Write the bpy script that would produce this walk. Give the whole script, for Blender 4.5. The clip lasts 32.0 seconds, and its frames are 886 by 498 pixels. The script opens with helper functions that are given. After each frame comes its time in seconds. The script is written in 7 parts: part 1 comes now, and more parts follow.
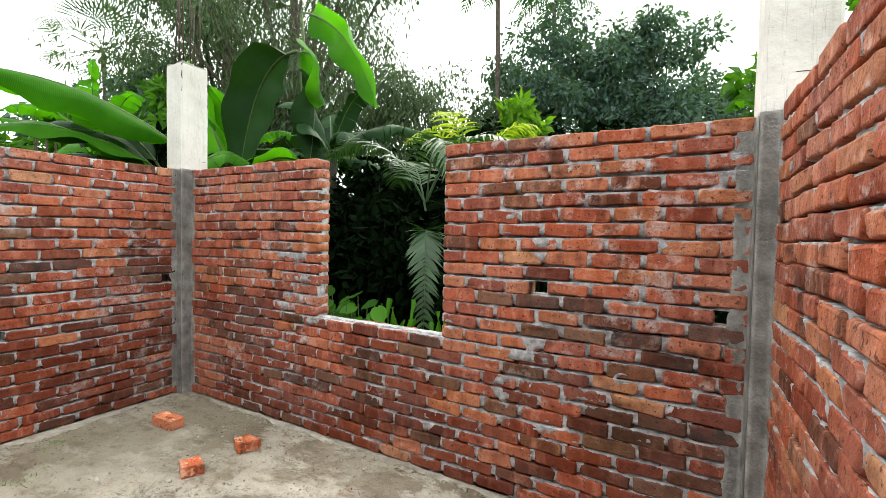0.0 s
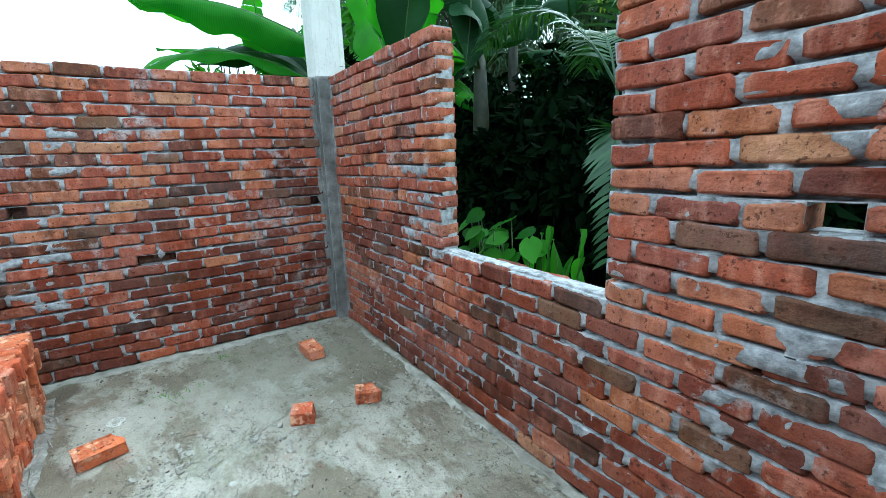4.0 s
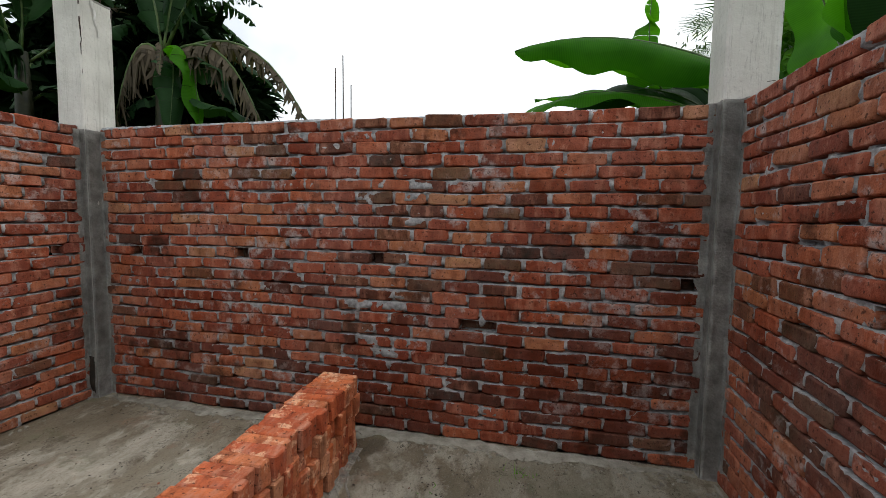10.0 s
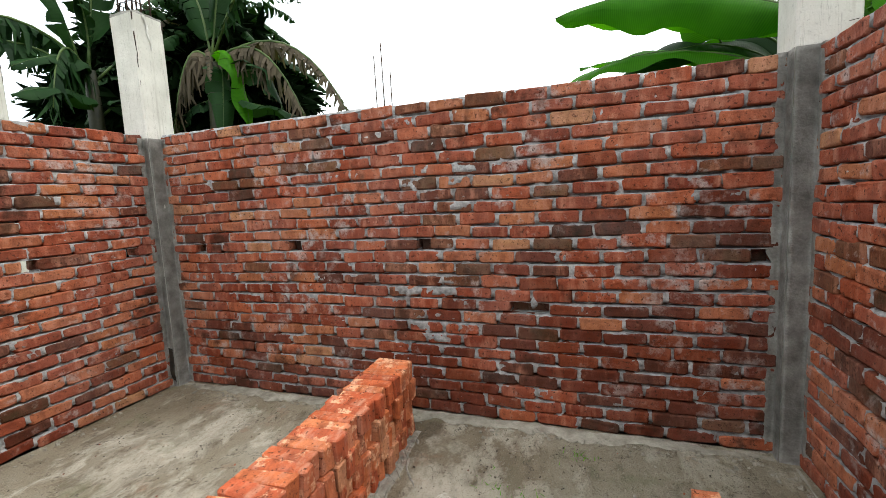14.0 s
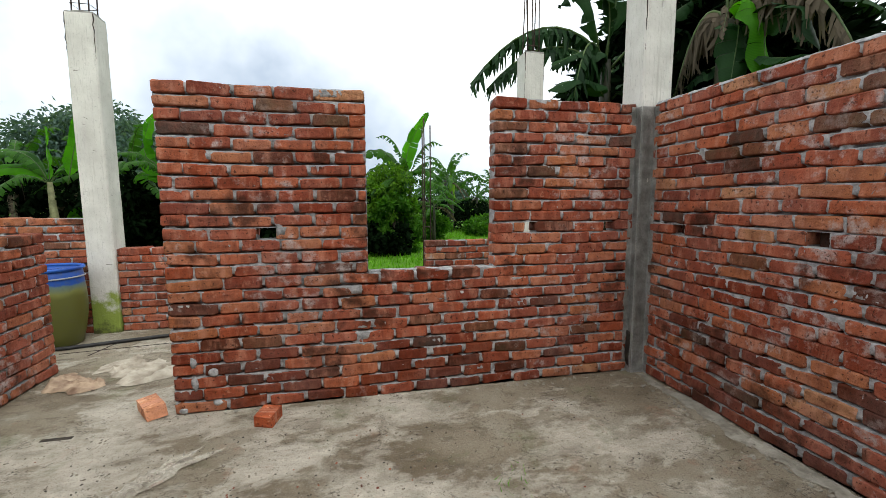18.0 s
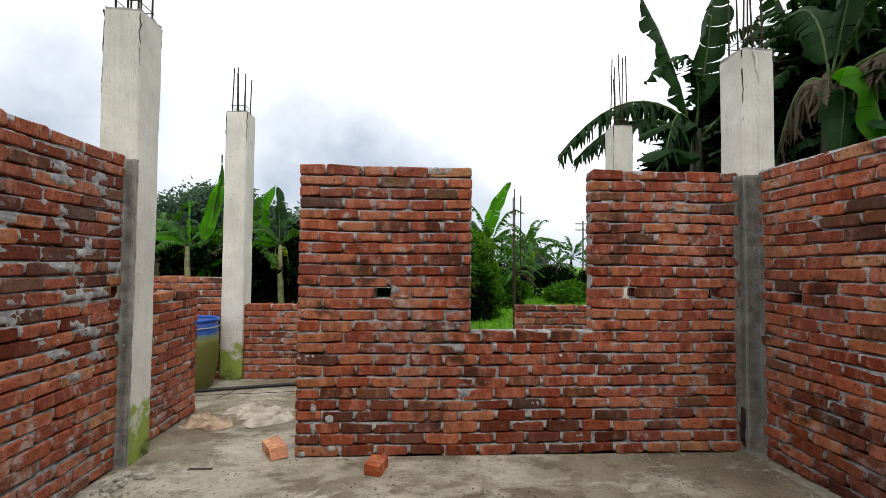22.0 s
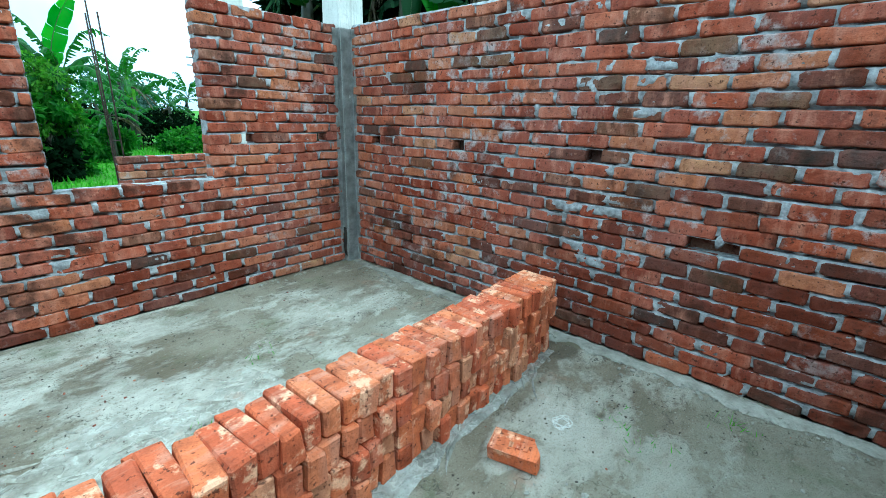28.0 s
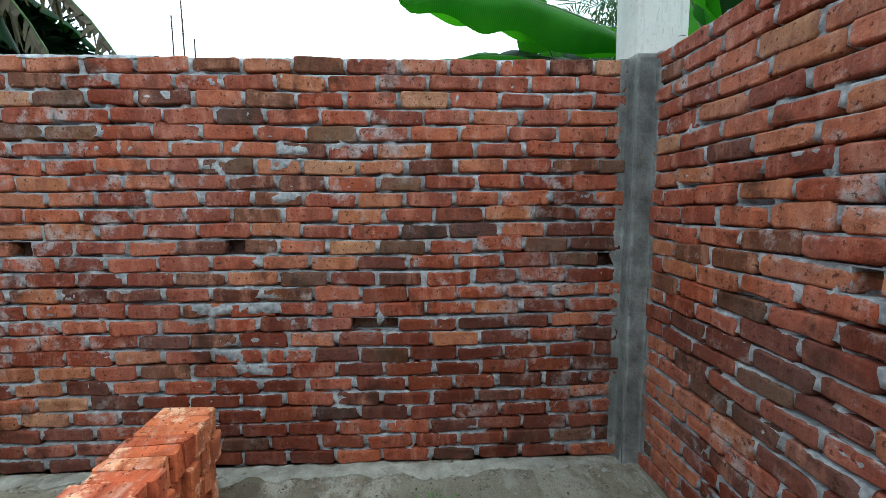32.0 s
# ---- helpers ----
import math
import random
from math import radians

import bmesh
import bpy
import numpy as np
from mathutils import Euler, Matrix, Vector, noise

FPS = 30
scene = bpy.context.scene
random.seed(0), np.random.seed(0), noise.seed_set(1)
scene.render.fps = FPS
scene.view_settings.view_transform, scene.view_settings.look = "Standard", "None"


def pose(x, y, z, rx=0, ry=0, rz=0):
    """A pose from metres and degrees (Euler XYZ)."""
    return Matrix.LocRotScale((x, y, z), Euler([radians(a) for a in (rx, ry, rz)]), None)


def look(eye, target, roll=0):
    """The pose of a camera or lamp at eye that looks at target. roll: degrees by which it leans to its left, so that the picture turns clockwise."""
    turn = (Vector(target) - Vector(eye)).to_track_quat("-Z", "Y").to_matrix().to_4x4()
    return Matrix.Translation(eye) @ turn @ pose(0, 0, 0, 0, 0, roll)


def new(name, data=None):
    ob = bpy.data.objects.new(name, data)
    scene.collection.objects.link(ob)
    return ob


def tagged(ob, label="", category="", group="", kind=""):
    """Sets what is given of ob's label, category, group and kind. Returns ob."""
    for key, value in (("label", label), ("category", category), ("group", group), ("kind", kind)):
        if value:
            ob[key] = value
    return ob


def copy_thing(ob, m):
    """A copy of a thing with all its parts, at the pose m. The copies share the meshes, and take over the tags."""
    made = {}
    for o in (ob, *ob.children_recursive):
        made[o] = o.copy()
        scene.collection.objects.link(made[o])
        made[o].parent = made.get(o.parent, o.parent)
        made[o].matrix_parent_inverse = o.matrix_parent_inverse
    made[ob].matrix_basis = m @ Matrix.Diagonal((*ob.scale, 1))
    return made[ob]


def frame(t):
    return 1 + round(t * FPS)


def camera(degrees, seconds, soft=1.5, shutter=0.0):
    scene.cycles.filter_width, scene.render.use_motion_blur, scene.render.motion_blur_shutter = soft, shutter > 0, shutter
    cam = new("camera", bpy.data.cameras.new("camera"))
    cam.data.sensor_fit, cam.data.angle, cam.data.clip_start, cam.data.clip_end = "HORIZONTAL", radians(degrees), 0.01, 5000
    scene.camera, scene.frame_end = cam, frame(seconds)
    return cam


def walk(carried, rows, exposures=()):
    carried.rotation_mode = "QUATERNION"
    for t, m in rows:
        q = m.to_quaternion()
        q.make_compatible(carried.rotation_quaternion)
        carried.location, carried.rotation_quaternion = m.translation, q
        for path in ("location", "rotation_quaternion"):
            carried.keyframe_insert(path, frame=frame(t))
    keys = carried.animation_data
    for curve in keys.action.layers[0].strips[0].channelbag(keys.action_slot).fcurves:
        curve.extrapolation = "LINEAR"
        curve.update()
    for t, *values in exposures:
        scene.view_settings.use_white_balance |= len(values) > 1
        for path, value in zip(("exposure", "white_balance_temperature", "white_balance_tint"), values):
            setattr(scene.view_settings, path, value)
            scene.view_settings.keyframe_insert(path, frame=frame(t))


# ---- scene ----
cam = camera(90.9, 32.0, 0.45)
PATH = [
    (0, (0.472, 0.585, 1.542), (-0.522, 2.319, 1.474), 1.1),
    (0.5, (0.472, 0.65, 1.503), (-0.508, 2.386, 1.339), 0.7),
    (1, (0.503, 0.774, 1.494), (-0.474, 2.51, 1.313), 0.6),
    (1.5, (0.499, 0.881, 1.489), (-0.631, 2.515, 1.265), -1.9),
    (2, (0.434, 1.068, 1.466), (-0.798, 2.623, 1.213), -2.9),
    (2.5, (0.369, 1.236, 1.456), (-0.953, 2.706, 1.156), -3.1),
    (4.5, (-0.095, 1.763, 1.405), (-1.849, 2.622, 0.975), -1.5),
    (5, (-0.299, 1.861, 1.367), (-2.158, 2.466, 0.944), -0.4),
    (5.5, (-0.485, 1.953, 1.367), (-2.416, 2.235, 0.928), 0.2),
    (6, (-0.63, 1.938, 1.355), (-2.574, 2.087, 0.911), -0.7),
    (6.5, (-0.814, 1.866, 1.378), (-2.764, 1.866, 0.933), -1.4),
    (7, (-0.916, 1.852, 1.381), (-2.868, 1.795, 0.951), -1.5),
    (7.5, (-0.986, 1.876, 1.402), (-2.937, 1.731, 0.989), -0.1),
    (8, (-1.011, 1.91, 1.411), (-2.955, 1.639, 1.027), 0.4),
    (8.5, (-1.008, 1.933, 1.419), (-2.945, 1.563, 1.083), 1.1),
    (9, (-0.997, 1.949, 1.436), (-2.94, 1.543, 1.189), 0.9),
    (9.5, (-1.0, 1.979, 1.455), (-2.941, 1.544, 1.256), 0.9),
    (10, (-0.992, 1.988, 1.477), (-2.932, 1.531, 1.317), 0.8),
    (10.5, (-0.984, 1.991, 1.486), (-2.922, 1.51, 1.376), 0.8),
    (11, (-0.973, 1.983, 1.506), (-2.912, 1.498, 1.446), 0.0),
    (11.5, (-0.969, 1.993, 1.523), (-2.908, 1.502, 1.519), -0.4),
    (12, (-0.974, 1.993, 1.518), (-2.912, 1.498, 1.52), -0.8),
    (12.5, (-0.98, 1.987, 1.509), (-2.918, 1.493, 1.465), -1.5),
    (13, (-0.994, 1.988, 1.481), (-2.926, 1.484, 1.364), -2.0),
    (13.5, (-1.009, 1.997, 1.494), (-2.926, 1.453, 1.315), -2.7),
    (15.5, (-1.107, 1.845, 1.366), (-2.683, 0.651, 1.066), 0.3),
    (16, (-1.144, 1.724, 1.351), (-2.646, 0.442, 1.037), 1.9),
    (16.5, (-1.221, 1.679, 1.36), (-2.411, 0.104, 1.035), 0.4),
    (17, (-1.361, 1.631, 1.364), (-2.104, -0.207, 1.104), 0.0),
    (17.4, (-1.432, 1.604, 1.374), (-2.009, -0.293, 1.11), -0.4),
    (17.5, (-1.438, 1.599, 1.375), (-1.978, -0.311, 1.127), -0.2),
    (18, (-1.401, 1.561, 1.385), (-1.84, -0.377, 1.158), -0.2),
    (18.5, (-1.354, 1.532, 1.381), (-1.742, -0.42, 1.183), -0.2),
    (19, (-1.32, 1.531, 1.387), (-1.664, -0.431, 1.209), 0.0),
    (19.5, (-1.28, 1.561, 1.394), (-1.564, -0.412, 1.229), 0.6),
    (20, (-1.229, 1.609, 1.391), (-1.397, -0.379, 1.246), 0.8),
    (20.5, (-1.186, 1.653, 1.403), (-1.232, -0.346, 1.349), 1.0),
    (21, (-1.169, 1.686, 1.411), (-1.209, -0.311, 1.512), 1.1),
    (21.5, (-1.158, 1.719, 1.398), (-1.2, -0.276, 1.539), 0.8),
    (22, (-1.189, 1.754, 1.375), (-1.287, -0.242, 1.448), 0.5),
    (22.5, (-1.246, 1.821, 1.37), (-1.344, -0.176, 1.318), 0.3),
    (23, (-1.28, 1.861, 1.372), (-1.368, -0.13, 1.204), -0.3),
    (23.5, (-1.262, 1.879, 1.362), (-1.424, -0.089, 1.051), -0.1),
    (24, (-1.212, 1.884, 1.35), (-1.483, -0.054, 0.938), 0.0),
    (24.5, (-1.194, 1.893, 1.337), (-1.616, -0.006, 0.87), 0.2),
    (26.5, (-1.194, 1.936, 1.324), (-2.116, 0.281, 0.682), 1.2),
    (27, (-1.182, 1.942, 1.344), (-2.267, 0.394, 0.69), 0.9),
    (27.5, (-1.173, 1.956, 1.354), (-2.444, 0.553, 0.709), 1.0),
    (28, (-1.164, 1.969, 1.381), (-2.602, 0.707, 0.797), 1.5),
    (28.5, (-1.163, 1.985, 1.406), (-2.699, 0.814, 0.885), 1.4),
    (29, (-1.161, 1.981, 1.41), (-2.773, 0.875, 0.987), 1.8),
    (29.5, (-1.151, 1.988, 1.433), (-2.83, 0.945, 1.132), 1.9),
    (30, (-1.139, 1.985, 1.44), (-2.86, 0.997, 1.191), 2.0),
    (30.5, (-1.132, 1.991, 1.449), (-2.904, 1.088, 1.238), 2.1),
    (31, (-1.124, 1.938, 1.406), (-3.015, 1.309, 1.239), 2.7),
    (31.5, (-1.288, 1.86, 1.388), (-3.259, 1.568, 1.212), 0.7),
    (32, (-1.484, 1.836, 1.394), (-3.47, 1.927, 1.181), -0.4),
]
EXPOSURES = [
    (0.0, 0.68, 6750, 6), (1.0, 0.9, 6150, 0), (2.5, 0.76, 6000, -1), (4.5, 0.52, 4800, -14), (6.0, 0.93, 4650, -17), (7.0, 0.22, 4560, -16), (8.0, 0.12, 4640, -16), (9.0, -0.47, 5900, 2),
    (10.0, -0.75, 6500, 7), (11.5, -0.95, 6750, 10), (13.0, -0.1, 6800, 8), (15.5, 0.14, 6150, 0), (16.0, 0.0, 6050, -1), (17.0, -0.8, 6400, 3), (18.0, -0.4, 6500, 6), (20.0, -0.52, 6750, 9),
    (21.2, -1.15, 6500, 8), (22.5, -0.25, 6800, 10), (23.0, -0.25, 6650, 9), (24.0, 0.67, 6200, 1), (24.5, 0.74, 6200, 0), (26.5, 0.68, 4600, -20), (28.0, 0.35, 4680, -20), (29.5, -0.28, 5850, 0),
    (30.0, -0.6, 6100, 2), (31.0, -0.4, 6500, 8), (32.0, 0.05, 5500, -6),
]
walk(cam, [(t, look(eye, target, roll)) for t, eye, target, roll in PATH], EXPOSURES)

# ---- world and light: bright overcast day ----
SUN_ELEV, SUN_ROT = 48, -19
world = bpy.data.worlds.new("overcast_sky")
scene.world = world
world.use_nodes = True
wn, wl = world.node_tree.nodes, world.node_tree.links
wn.clear()
w_out = wn.new("ShaderNodeOutputWorld")
w_bg = wn.new("ShaderNodeBackground")
w_bg.inputs["Strength"].default_value = 0.12
w_sky = wn.new("ShaderNodeTexSky")
w_sky.sky_type, w_sky.sun_disc = "NISHITA", False
w_sky.sun_elevation, w_sky.sun_rotation = radians(SUN_ELEV), radians(SUN_ROT)
w_co = wn.new("ShaderNodeTexCoord")
w_noise = wn.new("ShaderNodeTexNoise")
w_noise.inputs["Scale"].default_value, w_noise.inputs["Detail"].default_value, w_noise.inputs["Roughness"].default_value = 1.9, 6, 0.55
wl.new(w_co.outputs["Generated"], w_noise.inputs["Vector"])
w_sep = wn.new("ShaderNodeSeparateXYZ")
wl.new(w_co.outputs["Generated"], w_sep.inputs[0])


def w_math(op, a, b):
    nd = wn.new("ShaderNodeMath")
    nd.operation = op
    for k, v in enumerate((a, b)):
        if isinstance(v, (int, float)):
            nd.inputs[k].default_value = v
        else:
            wl.new(v, nd.inputs[k])
    return nd.outputs[0]


# blue-grey cloud bank, thickest towards the southern horizon, under a bright white cover
w_low = w_math("MULTIPLY", w_math("MAXIMUM", w_math("SUBTRACT", 0.50, w_sep.outputs[2]), 0.0), 0.60)
w_bank = w_math("ADD", w_math("MULTIPLY", w_math("SUBTRACT", w_noise.outputs["Fac"], 0.5), 0.9), w_math("ADD", w_low, w_math("MULTIPLY", w_sep.outputs[1], -0.24)))
w_ramp = wn.new("ShaderNodeValToRGB")
w_ramp.color_ramp.elements[0].position, w_ramp.color_ramp.elements[1].position = 0.15, 0.56
w_ramp.color_ramp.elements[0].color, w_ramp.color_ramp.elements[1].color = (20.0, 20.4, 21.0, 1), (4.8, 6.0, 8.0, 1)
wl.new(w_bank, w_ramp.inputs["Fac"])
w_mix = wn.new("ShaderNodeMix")
w_mix.data_type = "RGBA"
w_mix.inputs[0].default_value = 0.93
wl.new(w_sky.outputs["Color"], w_mix.inputs[6])
wl.new(w_ramp.outputs["Color"], w_mix.inputs[7])
wl.new(w_mix.outputs[2], w_bg.inputs["Color"])
wl.new(w_bg.outputs["Background"], w_out.inputs["Surface"])

sun_data = bpy.data.lights.new("sun", "SUN")
sun_data.energy, sun_data.angle, sun_data.color = 1.9, radians(40), (1.0, 0.97, 0.93)
sun = new("sun", sun_data)
sun.matrix_world = look((0, 0, 20), (6.0, -17.0, 0.0))


# ---- material tools ----
def material(name, rough=0.8, spec=0.3):
    m = bpy.data.materials.new(name)
    m.use_nodes = True
    b = m.node_tree.nodes["Principled BSDF"]
    b.inputs["Roughness"].default_value = rough
    b.inputs["Specular IOR Level"].default_value = spec
    return m, m.node_tree.nodes, m.node_tree.links, b


def mathnode(n, l, op, a, b=None, clamp=False):
    k = n.new("ShaderNodeMath")
    k.operation, k.use_clamp = op, clamp
    for i, v in enumerate((a, b)):
        if v is None:
            continue
        if isinstance(v, (int, float)):
            k.inputs[i].default_value = v
        else:
            l.new(v, k.inputs[i])
    return k.outputs[0]


def mixcol(n, l, fac, a, b, mode="MIX"):
    k = n.new("ShaderNodeMix")
    k.data_type, k.blend_type = "RGBA", mode
    for i, v in ((0, fac), (6, a), (7, b)):
        if isinstance(v, (int, float)):
            k.inputs[i].default_value = v
        elif isinstance(v, tuple):
            k.inputs[i].default_value = (*v, 1)
        else:
            l.new(v, k.inputs[i])
    return k.outputs[2]


def ramp(n, l, fac, stops, interpolation="LINEAR"):
    r = n.new("ShaderNodeValToRGB")
    r.color_ramp.interpolation = interpolation
    e = r.color_ramp.elements
    while len(e) < len(stops):
        e.new(0.5)
    for k, (p, c) in zip(e, stops):
        k.position = p
        k.color = (c, c, c, 1) if isinstance(c, (int, float)) else (*c, 1)
    l.new(fac, r.inputs["Fac"])
    return r.outputs["Color"]


def noisenode(n, l, vec, scale, detail=4, rough=0.55):
    k = n.new("ShaderNodeTexNoise")
    k.inputs["Scale"].default_value, k.inputs["Detail"].default_value = scale, detail
    k.inputs["Roughness"].default_value = rough
    if vec is not None:
        l.new(vec, k.inputs["Vector"])
    return k.outputs["Fac"]


def bump(n, l, b, height, strength, distance):
    k = n.new("ShaderNodeBump")
    k.inputs["Strength"].default_value, k.inputs["Distance"].default_value = strength, distance
    l.new(height, k.inputs["Height"])
    l.new(k.outputs["Normal"], b.inputs["Normal"])


def own_random(n, l):
    """One number for each brick, loose or joined."""
    o, g = n.new("ShaderNodeObjectInfo"), n.new("ShaderNodeNewGeometry")
    return mathnode(n, l, "FRACT", mathnode(n, l, "ADD", o.outputs["Random"], g.outputs["Random Per Island"])), g.outputs["Position"]


def moved(n, l, pos, rnd, amount):
    k = n.new("ShaderNodeVectorMath")
    k.operation = "ADD"
    l.new(pos, k.inputs[0])
    c = n.new("ShaderNodeCombineXYZ")
    for i, f in enumerate((1.0, 0.37, 0.73)):
        l.new(mathnode(n, l, "MULTIPLY", rnd, amount * f), c.inputs[i])
    l.new(c.outputs[0], k.inputs[1])
    return k.outputs[0]


def make_brick_material(name, stops, smear, pale, own_axes=False):
    m, n, l, b = material(name, 0.85, 0.14)
    rnd, pos = own_random(n, l)
    p2 = moved(n, l, pos, rnd, 40.0)
    col = ramp(n, l, rnd, stops, "CONSTANT")
    # tone of the clay
    tone = noisenode(n, l, p2, 9, 5, 0.6)
    col = mixcol(n, l, ramp(n, l, tone, [(0.40, 0.0), (0.70, 0.65)]), col, (0.13, 0.030, 0.014))
    # kiln marks: upright pale and dark bands, soft at their edges
    sep = n.new("ShaderNodeSeparateXYZ")
    if own_axes:
        l.new(n.new("ShaderNodeTexCoord").outputs["Object"], sep.inputs[0])
        along = mathnode(n, l, "ADD", sep.outputs[0], mathnode(n, l, "MULTIPLY", rnd, 17.0))
    else:
        l.new(p2, sep.inputs[0])
        along = mathnode(n, l, "ADD", sep.outputs[0], sep.outputs[1])
    cxyz = n.new("ShaderNodeCombineXYZ")
    l.new(mathnode(n, l, "MULTIPLY", along, 15.0), cxyz.inputs[0])
    l.new(mathnode(n, l, "MULTIPLY", sep.outputs[2], 4.0), cxyz.inputs[1])
    band = noisenode(n, l, cxyz.outputs[0], 1.0, 4, 0.6)
    col = mixcol(n, l, ramp(n, l, band, [(0.50, 0.0), (0.68, pale if own_axes else pale * 0.75)]), col, (0.53, 0.245, 0.16))
    col = mixcol(n, l, ramp(n, l, band, [(0.31, 0.65 if own_axes else 0.42), (0.44, 0.0)]), col, (0.085, 0.020, 0.010))
    # cement smears, gathered in patches
    sm = mathnode(n, l, "ADD", noisenode(n, l, pos, 9.0, 7, 0.7), mathnode(n, l, "MULTIPLY", noisenode(n, l, pos, 1.4, 3, 0.5), 0.55))
    col = mixcol(n, l, ramp(n, l, sm, [(0.86, 0.0), (1.0, smear)]), col, (0.42, 0.385, 0.37))
    dust = noisenode(n, l, p2, 8 if own_axes else 14, 6, 0.7)
    d0 = 0.555 if own_axes else 0.60
    col = mixcol(n, l, ramp(n, l, dust, [(d0, 0.0), (d0 + (0.07 if own_axes else 0.14), pale * 0.9)]), col, (0.82, 0.47, 0.29) if own_axes else (0.62, 0.33, 0.22))
    # thin pale bloom
    col = mixcol(n, l, ramp(n, l, noisenode(n, l, pos, 2.5, 5, 0.6), [(0.40, 0.0), (0.64, 0.05 if own_axes else 0.18)]), col, (0.31, 0.20, 0.18))
    # soot and damp spots
    col = mixcol(n, l, ramp(n, l, noisenode(n, l, pos, 3.1, 6, 0.6), [(0.57, 0.0), (0.66, 0.15 if own_axes else 0.8)]), col, (0.040, 0.017, 0.010))
    grain = noisenode(n, l, p2, 150, 4, 0.7)
    col = mixcol(n, l, 0.4, col, ramp(n, l, grain, [(0.34, 0.35), (0.50, 1.0), (0.60, 1.0), (0.72, 1.35)]), "MULTIPLY")
    pits = noisenode(n, l, p2, 48, 4, 0.65)
    col = mixcol(n, l, ramp(n, l, pits, [(0.35, 0.8), (0.41, 0.0)]), col, (0.045, 0.018, 0.011))
    l.new(col, b.inputs["Base Color"])
    hgt = mathnode(n, l, "ADD", mathnode(n, l, "MULTIPLY", grain, 0.12), mathnode(n, l, "ADD", noisenode(n, l, p2, 22, 4, 0.5), mathnode(n, l, "MULTIPLY", dust, 0.8)))
    bump(n, l, b, hgt, 0.75, 0.016)
    return m


WALL_STOPS = [(0.0, (0.318, 0.074, 0.032)), (0.14, (0.242, 0.053, 0.025)), (0.29, (0.370, 0.103, 0.046)), (0.44, (0.275, 0.067, 0.033)),
              (0.58, (0.380, 0.128, 0.062)), (0.70, (0.180, 0.034, 0.015)), (0.79, (0.361, 0.131, 0.057)), (0.90, (0.081, 0.027, 0.014)), (0.93, (0.133, 0.055, 0.026)), (0.965, (0.408, 0.200, 0.099))]
WALL_BRICK = make_brick_material("fired_brick", WALL_STOPS, 0.8, 0.62)
# darker bricks: damp and soot stains, and corner shade put into the colour
STAIN_SHADE_BRICK = make_brick_material("stain_shade_brick", [(0.0, (0.135, 0.026, 0.011)), (0.25, (0.095, 0.020, 0.009)), (0.5, (0.175, 0.040, 0.016)), (0.75, (0.065, 0.019, 0.010)), (0.9, (0.055, 0.030, 0.014))], 0.45, 0.22)
# burnt bricks; also backs the wall holes, where the dark colour gives shade
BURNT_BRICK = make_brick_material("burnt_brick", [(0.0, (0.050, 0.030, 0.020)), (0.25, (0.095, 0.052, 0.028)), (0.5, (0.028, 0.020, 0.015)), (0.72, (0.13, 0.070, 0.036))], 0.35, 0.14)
NEW_BRICK = make_brick_material("new_brick", [
    (0.0, (0.62, 0.17, 0.065)), (0.25, (0.55, 0.13, 0.05)), (0.5, (0.66, 0.21, 0.09)), (0.7, (0.50, 0.11, 0.045)),
    (0.88, (0.66, 0.30, 0.16))], 0.12, 0.92, True)


def make_cement(name, dark, light, wet_dark, scale=6.0, grain=90):
    m, n, l, b = material(name, 0.85, 0.25)
    g = n.new("ShaderNodeNewGeometry")
    pos = g.outputs["Position"]
    a = noisenode(n, l, pos, scale, 6, 0.6)
    col = ramp(n, l, a, [(0.3, dark), (0.7, light)])
    c = noisenode(n, l, pos, grain, 4)
    col = mixcol(n, l, 0.5, col, ramp(n, l, c, [(0.3, 0.62), (0.7, 1.0)]), "MULTIPLY")
    d = noisenode(n, l, pos, 1.3, 4)
    col = mixcol(n, l, ramp(n, l, d, [(0.48, 0.0), (0.66, wet_dark)]), col, tuple(v * 0.55 for v in dark))
    l.new(col, b.inputs["Base Color"])
    bump(n, l, b, mathnode(n, l, "ADD", mathnode(n, l, "MULTIPLY", c, 0.4), noisenode(n, l, pos, 32, 5)), 0.7, 0.012)
    return m


MORTAR = make_cement("mortar", (0.14, 0.140, 0.143), (0.53, 0.530, 0.537), 0.45, 24.0)
FOOT_MORTAR = make_cement("foot_mortar", (0.20, 0.18, 0.145), (0.50, 0.47, 0.40), 0.35, 9.0)
FILLET = make_cement("mortar_fillet", (0.22, 0.212, 0.195), (0.54, 0.524, 0.493), 0.5, 11.0)


